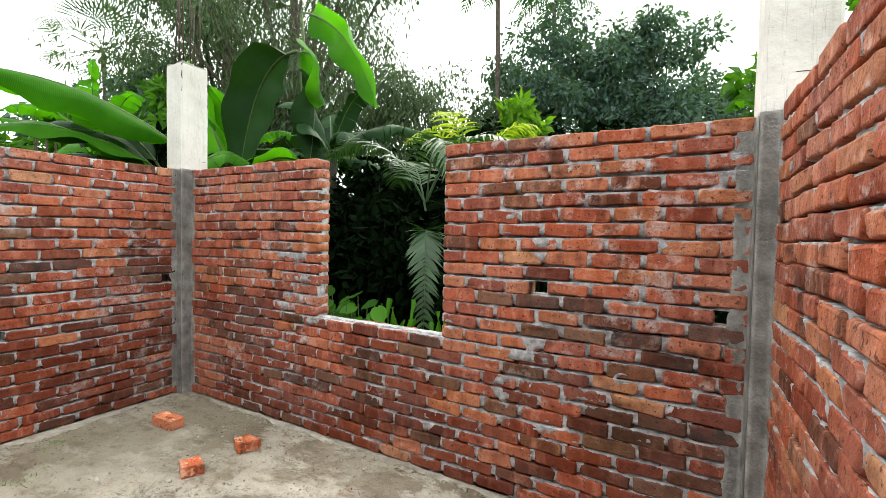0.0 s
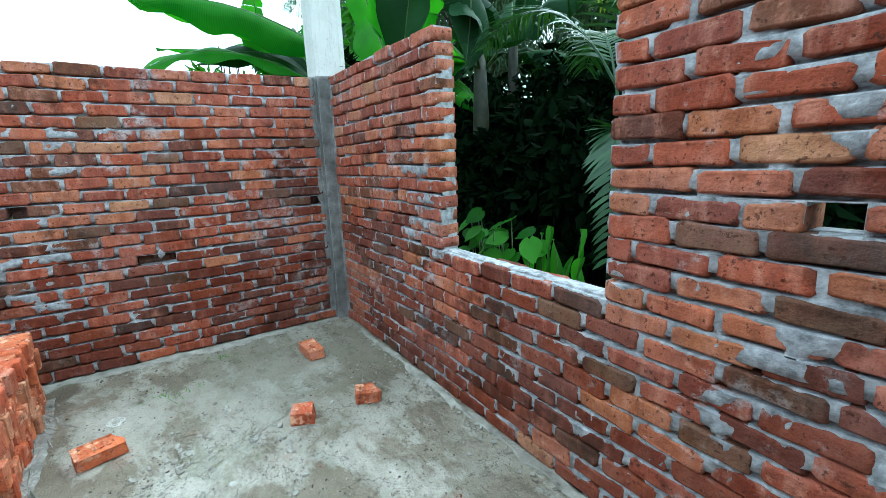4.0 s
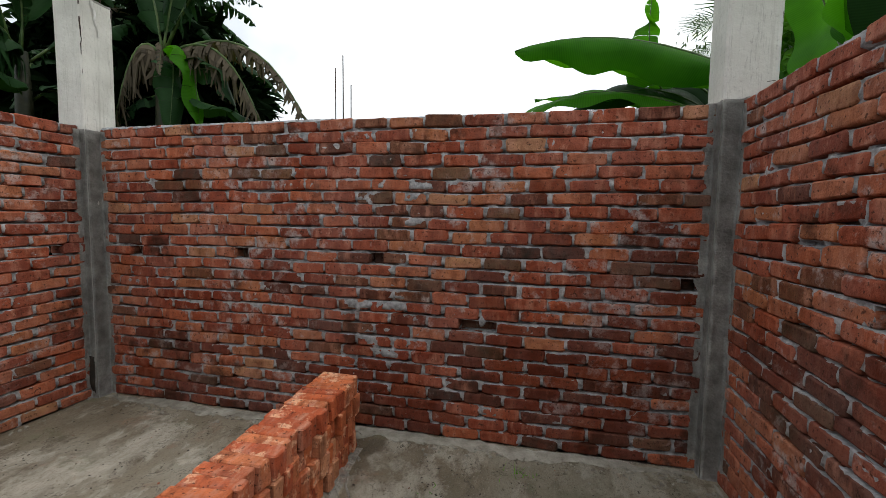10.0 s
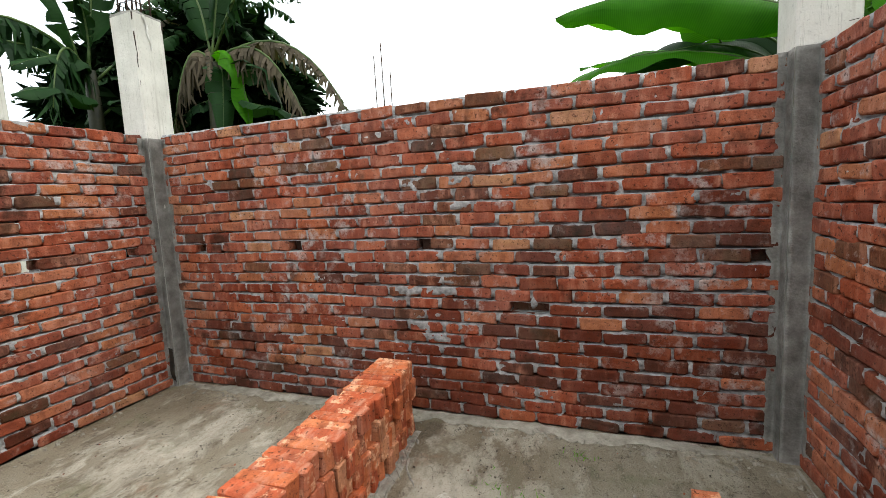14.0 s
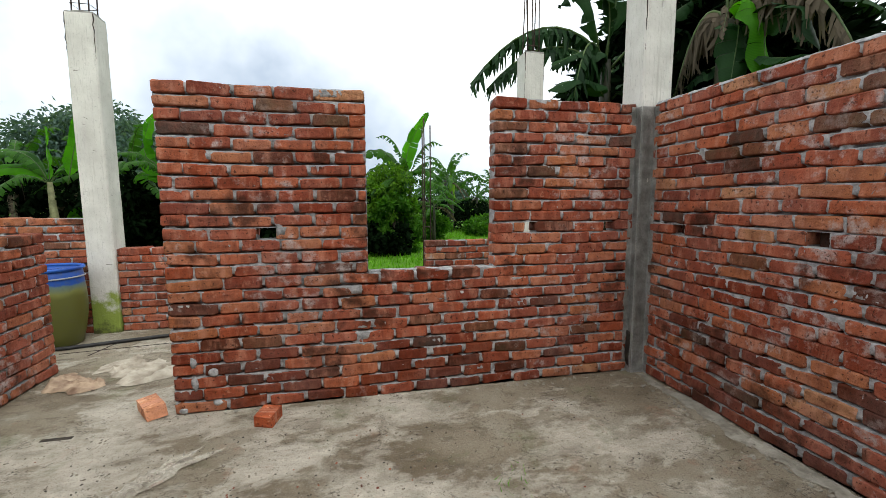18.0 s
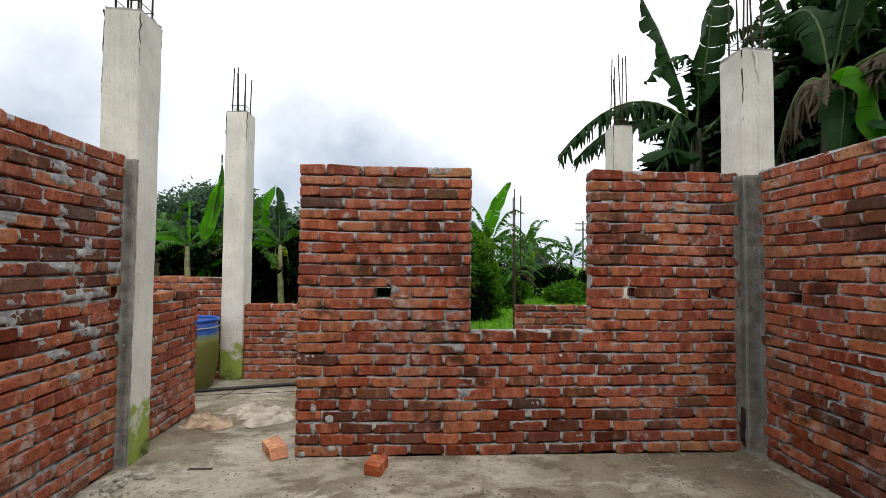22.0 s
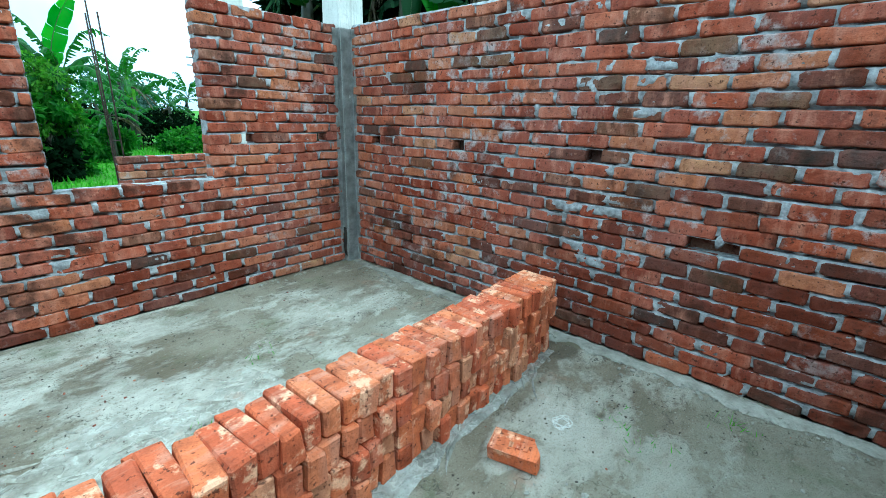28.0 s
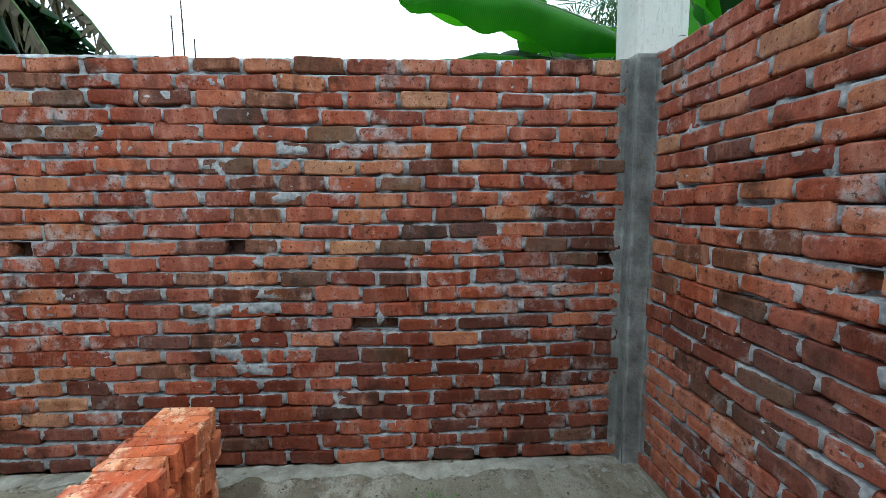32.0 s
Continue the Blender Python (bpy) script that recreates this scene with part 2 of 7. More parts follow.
def make_column_concrete(name, algae):
    m, n, l, b = material(name, 0.8, 0.3)
    pos = n.new("ShaderNodeNewGeometry").outputs["Position"]
    col = ramp(n, l, noisenode(n, l, pos, 3.5, 6), [(0.3, (0.48, 0.465, 0.43)), (0.7, (0.66, 0.645, 0.60))])
    col = mixcol(n, l, ramp(n, l, noisenode(n, l, pos, 60, 3), [(0.62, 0.0), (0.72, 0.5)]), col, (0.30, 0.29, 0.27))
    sep = n.new("ShaderNodeSeparateXYZ")
    l.new(pos, sep.inputs[0])
    # shutter-board lines, upright, and water runs
    cx = n.new("ShaderNodeCombineXYZ")
    l.new(mathnode(n, l, "MULTIPLY", mathnode(n, l, "ADD", sep.outputs[0], sep.outputs[1]), 16.0), cx.inputs[0])
    l.new(mathnode(n, l, "MULTIPLY", mathnode(n, l, "SUBTRACT", sep.outputs[0], sep.outputs[1]), 16.0), cx.inputs[1])
    l.new(mathnode(n, l, "MULTIPLY", sep.outputs[2], 0.7), cx.inputs[2])
    runs = noisenode(n, l, cx.outputs[0], 1.0, 5, 0.6)
    col = mixcol(n, l, ramp(n, l, runs, [(0.495, 0.0), (0.50, 0.55), (0.507, 0.0)]), col, (0.20, 0.19, 0.17))
    col = mixcol(n, l, ramp(n, l, runs, [(0.60, 0.0), (0.70, 0.5)]), col, (0.33, 0.31, 0.27))
    if algae:
        foot = mathnode(n, l, "ADD", sep.outputs[2], mathnode(n, l, "MULTIPLY", noisenode(n, l, pos, 4.5, 6, 0.65), 0.95))
        col = mixcol(n, l, ramp(n, l, foot, [(0.74, 0.95), (0.86, 0.0)]), col, (0.20, 0.27, 0.03))
        col = mixcol(n, l, ramp(n, l, foot, [(0.46, 0.95), (0.60, 0.0)]), col, (0.055, 0.055, 0.022))
    else:
        foot = mathnode(n, l, "ADD", sep.outputs[2], mathnode(n, l, "MULTIPLY", noisenode(n, l, pos, 6, 5), 0.4))
        col = mixcol(n, l, ramp(n, l, foot, [(0.32, 0.7), (0.48, 0.0)]), col, (0.20, 0.175, 0.13))
    l.new(col, b.inputs["Base Color"])
    bump(n, l, b, mathnode(n, l, "ADD", noisenode(n, l, pos, 25, 6), mathnode(n, l, "MULTIPLY", runs, 0.6)), 0.5, 0.012)
    return m


CONCRETE = make_column_concrete("cast_concrete", False)
ALGAE_CONCRETE = make_column_concrete("mossy_concrete", True)


def make_floor_material():
    m, n, l, b = material("cement_floor", 0.75, 0.3)
    pos = n.new("ShaderNodeNewGeometry").outputs["Position"]
    warp = noisenode(n, l, pos, 1.7, 4, 0.6)
    wv = moved(n, l, pos, warp, 0.45)
    # trowel strokes pull the stains out along the room
    st = n.new("ShaderNodeVectorMath")
    st.operation = "MULTIPLY"
    l.new(wv, st.inputs[0])
    st.inputs[1].default_value = (0.8, 1.25, 1.0)
    stroke = st.outputs[0]
    # damp brown ground tone
    big = noisenode(n, l, pos, 0.8, 6, 0.65)
    col = ramp(n, l, big, [(0.36, (0.150, 0.115, 0.072)), (0.5, (0.285, 0.242, 0.175)), (0.64, (0.40, 0.362, 0.288))])
    mid = noisenode(n, l, stroke, 5.0, 8, 0.72)
    col = mixcol(n, l, ramp(n, l, mid, [(0.36, 0.8), (0.48, 0.0)]), col, (0.135, 0.108, 0.075))
    # smooth pale skins of dried cement with sharp edges
    skin = noisenode(n, l, stroke, 2.0, 9, 0.66)
    # the trodden middle of the room kept most of its pale skin
    mid_room = n.new("ShaderNodeVectorMath")
    mid_room.operation = "DISTANCE"
    l.new(wv, mid_room.inputs[0])
    mid_room.inputs[1].default_value = (-0.75, -0.75, 0.0)
    skin = mathnode(n, l, "ADD", skin, mathnode(n, l, "MAXIMUM", mathnode(n, l, "SUBTRACT", 0.085, mathnode(n, l, "MULTIPLY", mid_room.outputs["Value"], 0.065)), -0.045))
    splash = n.new("ShaderNodeVectorMath")
    splash.operation = "DISTANCE"
    l.new(wv, splash.inputs[0])
    splash.inputs[1].default_value = (-2.15, 1.95, 0.0)
    skin = mathnode(n, l, "ADD", skin, mathnode(n, l, "MAXIMUM", mathnode(n, l, "SUBTRACT", 0.15, mathnode(n, l, "MULTIPLY", splash.outputs["Value"], 0.17)), 0.0))
    skinf = ramp(n, l, skin, [(0.48, 0.0), (0.53, 0.6), (0.62, 0.9)])
    pale = ramp(n, l, mid, [(0.35, (0.37, 0.328, 0.258)), (0.60, (0.66, 0.61, 0.515))])
    col = mixcol(n, l, skinf, col, pale)
    # grit: dark and light grains at two sizes, thickest in drifts
    drift = noisenode(n, l, pos, 2.6, 5, 0.65)
    grit = noisenode(n, l, pos, 38, 5, 0.75)
    col = mixcol(n, l, mathnode(n, l, "MULTIPLY", ramp(n, l, grit, [(0.57, 0.0), (0.63, 0.85)]), ramp(n, l, drift, [(0.42, 0.15), (0.60, 1.0)])), col, (0.10, 0.078, 0.055))
    fine = noisenode(n, l, pos, 110, 4, 0.75)
    col = mixcol(n, l, ramp(n, l, fine, [(0.57, 0.0), (0.65, 0.70)]), col, (0.11, 0.085, 0.062))
    col = mixcol(n, l, ramp(n, l, fine, [(0.33, 0.5), (0.40, 0.0)]), col, (0.62, 0.60, 0.55))
    # brick dust and algae
    dust = noisenode(n, l, pos, 3.4, 6, 0.7)
    col = mixcol(n, l, ramp(n, l, dust, [(0.60, 0.0), (0.70, 0.4)]), col, (0.36, 0.19, 0.12))
    col = mixcol(n, l, ramp(n, l, noisenode(n, l, pos, 2.0, 7, 0.7), [(0.56, 0.0), (0.68, 0.6)]), col, (0.155, 0.175, 0.085))
    # hair cracks
    crk = noisenode(n, l, wv, 1.6, 6, 0.6)
    col = mixcol(n, l, ramp(n, l, crk, [(0.4970, 0.0), (0.5, 0.8), (0.5030, 0.0)]), col, (0.07, 0.055, 0.04))
    # darker olive-brown ground towards the north-west corner
    far = n.new("ShaderNodeVectorMath")
    far.operation = "DISTANCE"
    l.new(wv, far.inputs[0])
    far.inputs[1].default_value = (-2.7, 2.4, 0.0)
    darkened = mathnode(n, l, "ADD", mathnode(n, l, "MULTIPLY", far.outputs["Value"], -0.5), mathnode(n, l, "ADD", mathnode(n, l, "MULTIPLY", mid, 1.4), 0.25))
    col = mixcol(n, l, ramp(n, l, darkened, [(0.40, 0.0), (0.66, 0.42)]), col, (0.135, 0.125, 0.082))
    l.new(col, b.inputs["Base Color"])
    l.new(ramp(n, l, big, [(0.36, 0.5), (0.55, 0.88)]), b.inputs["Roughness"])
    h = mathnode(n, l, "ADD", mathnode(n, l, "MULTIPLY", fine, 0.28), mathnode(n, l, "ADD", mid, mathnode(n, l, "ADD", mathnode(n, l, "MULTIPLY", skinf, 0.35), mathnode(n, l, "MULTIPLY", grit, 0.4))))
    bump(n, l, b, h, 1.0, 0.03)
    return m


FLOOR_MAT = make_floor_material()


def simple(name, a, bcol, rough=0.6, scale=8.0, spec=0.3, metal=0.0, bump_s=0.2):
    m, n, l, b = material(name, rough, spec)
    b.inputs["Metallic"].default_value = metal
    pos = n.new("ShaderNodeNewGeometry").outputs["Position"]
    f = noisenode(n, l, pos, scale, 5)
    l.new(ramp(n, l, f, [(0.35, a), (0.65, bcol)]), b.inputs["Base Color"])
    if bump_s:
        bump(n, l, b, noisenode(n, l, pos, scale * 5, 3), bump_s, 0.01)
    return m


REBAR_MAT = simple("rusty_steel", (0.022, 0.017, 0.015), (0.075, 0.045, 0.033), 0.7, 30, 0.4, 0.6)


# ---- mesh tools ----
def part(name, bm, mat, parent=None, label="", smooth=False):
    me = bpy.data.meshes.new(name)
    bm.to_mesh(me)
    bm.free()
    if smooth:
        for p in me.polygons:
            p.use_smooth = True
    if mat is not None:
        me.materials.append(mat)
    ob = new(name, me)
    if parent is not None:
        ob.parent = parent
    if label:
        ob["label"] = label
    return ob


def add_box(bm, x0, x1, y0, y1, z0, z1, matrix=None):
    vs = [bm.verts.new((x, y, z)) for x in (x0, x1) for y in (y0, y1) for z in (z0, z1)]
    for q in ((0, 1, 3, 2), (4, 6, 7, 5), (0, 4, 5, 1), (2, 3, 7, 6), (0, 2, 6, 4), (1, 5, 7, 3)):
        bm.faces.new([vs[i] for i in q])
    if matrix is not None:
        for v in vs:
            v.co = matrix @ v.co
    return vs


def add_tube(bm, pts, radii, sides=6, cap=True):
    """A tube along points."""
    rings = []
    n = len(pts)
    for i, p in enumerate(pts):
        a, c = Vector(pts[max(i - 1, 0)]), Vector(pts[min(i + 1, n - 1)])
        d = (c - a).normalized()
        u = d.orthogonal().normalized() if not rings else (rings_u - d * rings_u.dot(d)).normalized()
        rings_u = u
        w = d.cross(u)
        r = radii[i] if isinstance(radii, (list, tuple)) else radii
        rings.append([bm.verts.new(Vector(p) + (u * math.cos(t) + w * math.sin(t)) * r) for t in (2 * math.pi * k / sides for k in range(sides))])
    for a, c in zip(rings, rings[1:]):
        for k in range(sides):
            bm.faces.new((a[k], a[(k + 1) % sides], c[(k + 1) % sides], c[k]))
    if cap:
        bm.faces.new(rings[0][::-1])
        bm.faces.new(rings[-1])


BRICK_L, BRICK_W, BRICK_H = 0.240, 0.114, 0.0726


def brick_coords(seed, lx=BRICK_L, wy=BRICK_W, hz=BRICK_H, c=0.006, rough=0.003):
    """Corner points of a worn brick: a box with all edges cut back. Centred."""
    r = random.Random(seed)
    vs, faces = [], []
    grid = {}
    for sx in (-1, 1):
        for sy in (-1, 1):
            for sz in (-1, 1):
                cc = c * r.uniform(0.6, 1.9)
                j = [r.uniform(-rough, rough) for _ in range(3)]
                base = (sx * lx / 2 + j[0], sy * wy / 2 + j[1] * 0.6, sz * hz / 2 + j[2])
                for ax in range(3):
                    p = list(base)
                    for k, s in enumerate((sx, sy, sz)):
                        if k != ax:
                            p[k] -= s * cc
                    grid[(sx, sy, sz, ax)] = len(vs)
                    vs.append(tuple(p))
    def quad(keys):
        faces.append([grid[k] for k in keys])
    order = ((-1, -1), (1, -1), (1, 1), (-1, 1))
    for ax in range(3):
        o = [i for i in range(3) if i != ax]
        for s in (-1, 1):
            keys = []
            for a, b2 in order:
                sg = [0, 0, 0]
                sg[ax], sg[o[0]], sg[o[1]] = s, a, b2
                keys.append((*sg, ax))
            quad(keys)
        # cut edges that run along this axis
        for a in (-1, 1):
            for b2 in (-1, 1):
                lo, hi = [0, 0, 0], [0, 0, 0]
                lo[ax], hi[ax] = -1, 1
                for q in (lo, hi):
                    q[o[0]], q[o[1]] = a, b2
                quad([(*lo, o[0]), (*hi, o[0]), (*hi, o[1]), (*lo, o[1])])
    for key in [(a, b2, d) for a in (-1, 1) for b2 in (-1, 1) for d in (-1, 1)]:
        faces.append([grid[(*key, k)] for k in range(3)])
    return vs, faces


def brick_mesh(name, seed, mat, smooth=False, **kw):
    vs, faces = brick_coords(seed, **kw)
    bm = bmesh.new()
    bv = [bm.verts.new(v) for v in vs]
    for f in faces:
        bm.faces.new([bv[i] for i in f])
    bmesh.ops.recalc_face_normals(bm, faces=bm.faces)
    me = bpy.data.meshes.new(name)
    bm.to_mesh(me)
    bm.free()
    me.materials.append(mat)
    me.polygons.foreach_set("use_smooth", [smooth] * len(me.polygons))
    return me


COURSE, THICK, MODULE = 0.0808, 0.125, 0.250
WALL_FACES = 32


def wall_brick_coords(seed):
    """A laid brick: an uneven front outline with worn, rounded edges, straight sides and a plain back."""
    r = random.Random(seed)
    lx, wy, hz = BRICK_L / 2, BRICK_W / 2, BRICK_H / 2
    lift = [r.gauss(0, 0.0032) for _ in range(4)]
    outline = []
    for u, z in ((-1, -1), (1, -1), (1, 1), (-1, 1)):
        w = lift[(0 if u < 0 else 1) + (2 if z > 0 else 0)]
        worn_u, worn_z = r.uniform(0.006, 0.024), r.uniform(0.004, 0.014)
        end = (u * lx + r.uniform(-0.005, 0.004), z * (hz - worn_z) + w)
        bed = (u * (lx - worn_u), z * hz + w + r.gauss(0, 0.001))
        mid = (r.uniform(-0.05, 0.05), z * (hz - abs(r.gauss(0, 0.0022))) + (lift[0] + lift[1] if z < 0 else lift[2] + lift[3]) / 2)
        outline += [end, bed, mid] if u * z > 0 else [bed, end]
    vs = []
    swell = r.uniform(0.0, 0.0015)
    for ring in range(-1, 3):
        for u, z in outline:
            c = r.uniform(0.009, 0.016) if ring < 0 else r.uniform(0.003, 0.007) if ring == 0 else 0.0
            su, sz = (1 if u > 0 else -1), (1 if z > 0 else -1)
            cu = c if abs(u) > lx * 0.7 else 0.0
            y = -wy + (r.uniform(-0.0015, 0.0015) - swell if ring < 0 else r.uniform(0.0, 0.0030) if ring == 0 else r.uniform(0.006, 0.013) if ring == 1 else 2 * wy)
            vs.append((u - su * cu, y, z - sz * c * 0.7))
    n = len(outline)
    faces = [list(range(n))]
    for ring in (0, n, 2 * n):
        faces += [[ring + k, ring + n + k, ring + n + (k + 1) % n, ring + (k + 1) % n] for k in range(n)]
    faces.append(list(range(4 * n - 1, 3 * n - 1, -1)))
    return vs, faces


def wall_brick_mesh(name, seed, mat):
    vs, faces = wall_brick_coords(seed)
    me = bpy.data.meshes.new(name)
    me.from_pydata(vs, [], faces)
    me.materials.append(mat)
    me.polygons.foreach_set("use_smooth", [0 < k < WALL_FACES - 1 for k in range(WALL_FACES)])
    return me


WALL_MESHES = [wall_brick_mesh("wall_brick", 100 + i, WALL_BRICK) for i in range(30)]
STAIN_SHADE_MESHES = [wall_brick_mesh("stain_shade_brick", 170 + i, STAIN_SHADE_BRICK) for i in range(12)]
BURNT_MESHES = [wall_brick_mesh("burnt_brick", 140 + i, BURNT_BRICK) for i in range(6)]
pending_bricks = []   # laid at the end of the file


def sway(u, k, n, seed):
    """How far course k of n wanders up or down along the wall."""
    return max(0.0, min(1.0, k / 4, (n - 1 - k) / 4)) * (0.0055 * math.sin(u * 1.9 + seed) + 0.0035 * math.sin(u * 4.7 + k * 0.2))


def skin_depth(p, seed, place):
    """How far the mortar lies behind the brick faces. Bed joints are full or left hollow under the brick above; here and there mortar bulges over the faces."""
    n1, n2, n3 = noise.noise(p * 7 + Vector((seed, 0, 0))), noise.noise(p * 41), noise.noise(p * 11 + Vector((0, seed, 3)))
    if place == 3 and n3 < 0.30:
        return min(0.050, 0.016 + (0.30 - n3) * 0.16)
    d = (0.0055, 0.0, 0.0060, 0.009)[place] + 0.006 * n1 + 0.009 * n2
    lump = noise.noise(p * 5.5 + Vector((3, seed * 2, 0))) + 0.35 * n2
    d -= max(0.0, lump - 0.47) * (0.03 if place == 0 else 0.06)
    return max(-0.006, min(0.026, d))


def wall(name, label, origin, along, outward, length, courses, gaps=(), holes=(), cap=0.0, near=None, seed=1, dark=(), plug=False, darkened=(), bed=None, spill=()):
    """A half-brick wall in stretcher bond on a mortar core. along and outward are unit vectors, origin the inner foot.
    gaps: (u0, u1, first course, last course + 1) openings; holes: (u, course, width) missing half bricks; dark: (u,
    course) burnt bricks; darkened, spill: (u, course, reach in metres) middles of patches whose darker bricks give both
    stains and corner shade, and of mortar smeared over the faces."""
    m = Matrix((( along[0], outward[0], 0, origin[0]), (along[1], outward[1], 0, origin[1]), (0, 0, 1, origin[2]), (0, 0, 0, 1)))
    rows = []
    for k in range(courses):
        cuts = [(g[0], g[1]) for g in gaps if g[2] <= k < g[3]] + [(h[0] - h[2] / 2, h[0] + h[2] / 2) for h in holes if h[1] == k]
        spans, a = [], 0.0
        for c0, c1 in sorted(cuts):
            if c0 > a:
                spans.append((a, c0))
            a = max(a, c1)
        if a < length - 0.02:
            spans.append((a, length))
        rows.append(spans)
    bm = bmesh.new()
    k = 0
    while k < courses:
        j = k
        while j + 1 < courses and rows[j + 1] == rows[k]:
            j += 1
        z0, z1 = k * COURSE, (j + 1) * COURSE - (0.008 if j + 1 == courses else 0)
        for a, b2 in rows[k]:
            a, b2 = a + (0.005 if a > 0 else 0.006), b2 - (0.005 if b2 < length else 0.006)
            add_box(bm, a, b2, 0.056, THICK - 0.012, z0, z1, m)
            nu = max(2, int((b2 - a) / 0.013))
            levels = [(z0, 2, k)]
            for cc in range(k, j + 1):
                for dz, place in ((-0.0042, 2), (-0.0030, 3), (0.0100, 3), (0.024, 0), (0.05, 0), (COURSE - 0.009, 2)):
                    if cc * COURSE + dz < z1 - 0.002:
                        levels.append((cc * COURSE + dz, place, cc))
            levels.append((z1, 2, j + 1))
            grid, nz = [], len(levels) - 1
            for z, place, cc in levels:
                row = []
                for p in range(nu + 1):
                    u = a + (b2 - a) * p / nu
                    zs = z + sway(u, cc, courses, seed)
                    depth = skin_depth(Vector((u, 0, z)), seed, place)
                    for su, sc, reach in spill:
                        thick = 1.0 - math.hypot(u - su, z - sc * COURSE) / reach
                        if thick > 0:
                            depth -= min(1.0, 2 * thick) * max(0.0, noise.noise(Vector((u * 6.5, seed, z * 10))) + 0.45 * noise.noise(Vector((u * 21, seed, z * 27))) - 0.05) * 0.042
                    row.append(bm.verts.new(m @ Vector((u, max(-0.007, depth), zs))))
                grid.append(row)
            for q in range(nz):
                for p in range(nu):
                    bm.faces.new((grid[q][p], grid[q][p + 1], grid[q + 1][p + 1], grid[q + 1][p])).smooth = True
            # close the skin back to the core
            rim = grid[0] + [g[-1] for g in grid[1:]] + grid[-1][-2::-1] + [g[0] for g in grid[-2:0:-1]]
            inv = m.inverted()
            back = [bm.verts.new(m @ Vector(((inv @ v.co).x, 0.057, (inv @ v.co).z))) for v in rim]
            for q in range(len(rim)):
                w = (q + 1) % len(rim)
                bm.faces.new((rim[q], back[q], back[w], rim[w]))
        k = j + 1
    core = tagged(part(name, bm, MORTAR), label, "brick wall", kind="structure")
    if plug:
        # putlog holes end in a burnt-brick block, its dark colour standing for shade inside
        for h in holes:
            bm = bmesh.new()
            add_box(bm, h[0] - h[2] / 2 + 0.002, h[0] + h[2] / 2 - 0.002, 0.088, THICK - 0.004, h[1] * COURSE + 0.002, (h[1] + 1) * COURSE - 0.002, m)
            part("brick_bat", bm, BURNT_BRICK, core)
    for g in gaps:
        if cap and g[2] > 0:
            bm = bmesh.new()
            n = int((g[1] - g[0]) / 0.03)
            rows_c = [[bm.verts.new(m @ Vector((g[0] + (g[1] - g[0]) * p / n, y + 0.012 * noise.noise(Vector((p * 0.4, y * 90, seed))),
                                                g[2] * COURSE + z + (cap * noise.noise(Vector((p * 0.9, y * 60, seed))) if z > 0 else 0))))
                       for p in range(n + 1)] for y, z in ((0.022, -0.01), (0.030, 0.6 * cap), (0.046, 0.8 * cap), (0.062, 0.8 * cap), (0.08, 0.7 * cap), (THICK - 0.030, 0.5 * cap), (THICK - 0.022, -0.01))]
            for ra, rb in zip(rows_c, rows_c[1:]):
                for p in range(n):
                    bm.faces.new((ra[p], ra[p + 1], rb[p + 1], rb[p]))
            part("sill", bm, MORTAR, core, "rough mortar bed on the window sill")
    if bed:
        # mortar spread on the top course
        bm = bmesh.new()
        n = int((bed[1] - bed[0]) / 0.025)
        zt = courses * COURSE
        rows_b = [[bm.verts.new(m @ Vector((bed[0] + (bed[1] - bed[0]) * p / n, y + 0.007 * noise.noise(Vector((p * 0.5, y * 80, seed))), zt + z + (0.006 * noise.noise(Vector((p * 0.7, y * 50, seed))) if z > -0.01 else 0.012 * noise.noise(Vector((p * 0.45, y * 20, seed + 5)))))))
                   for p in range(n + 1)] for y, z in ((-0.003, -0.016), (0.004, 0.001), (0.03, 0.006), (0.065, 0.008), (0.1, 0.006), (THICK - 0.004, 0.001), (THICK + 0.002, -0.016))]
        for ra, rb in zip(rows_b, rows_b[1:]):
            for p in range(n):
                bm.faces.new((ra[p], ra[p + 1], rb[p + 1], rb[p])).smooth = True
        part("mortar_bed", bm, MORTAR, core, "grey mortar spread on the top course")
    pending_bricks.append((core, m, rows, near, seed, list(dark), darkened))
    return core


# ---- floor and ground ----
bm = bmesh.new()
add_box(bm, -3.95, 4.6, -3.9, 3.2, -0.35, 0.0)
tagged(part("floor", bm, FLOOR_MAT), "rough grey cement floor slab, stained, dusty and partly damp", "floor", kind="structure")

# ---- walls ----
WA, WB, WC, WD = -3.712, 2.975, -1.437, 0.838
A0, B0, C0, D0 = -1.385, -3.63, -3.60, -1.31


def shifted(pairs, start):
    return [(u - start, k) for u, k in pairs]


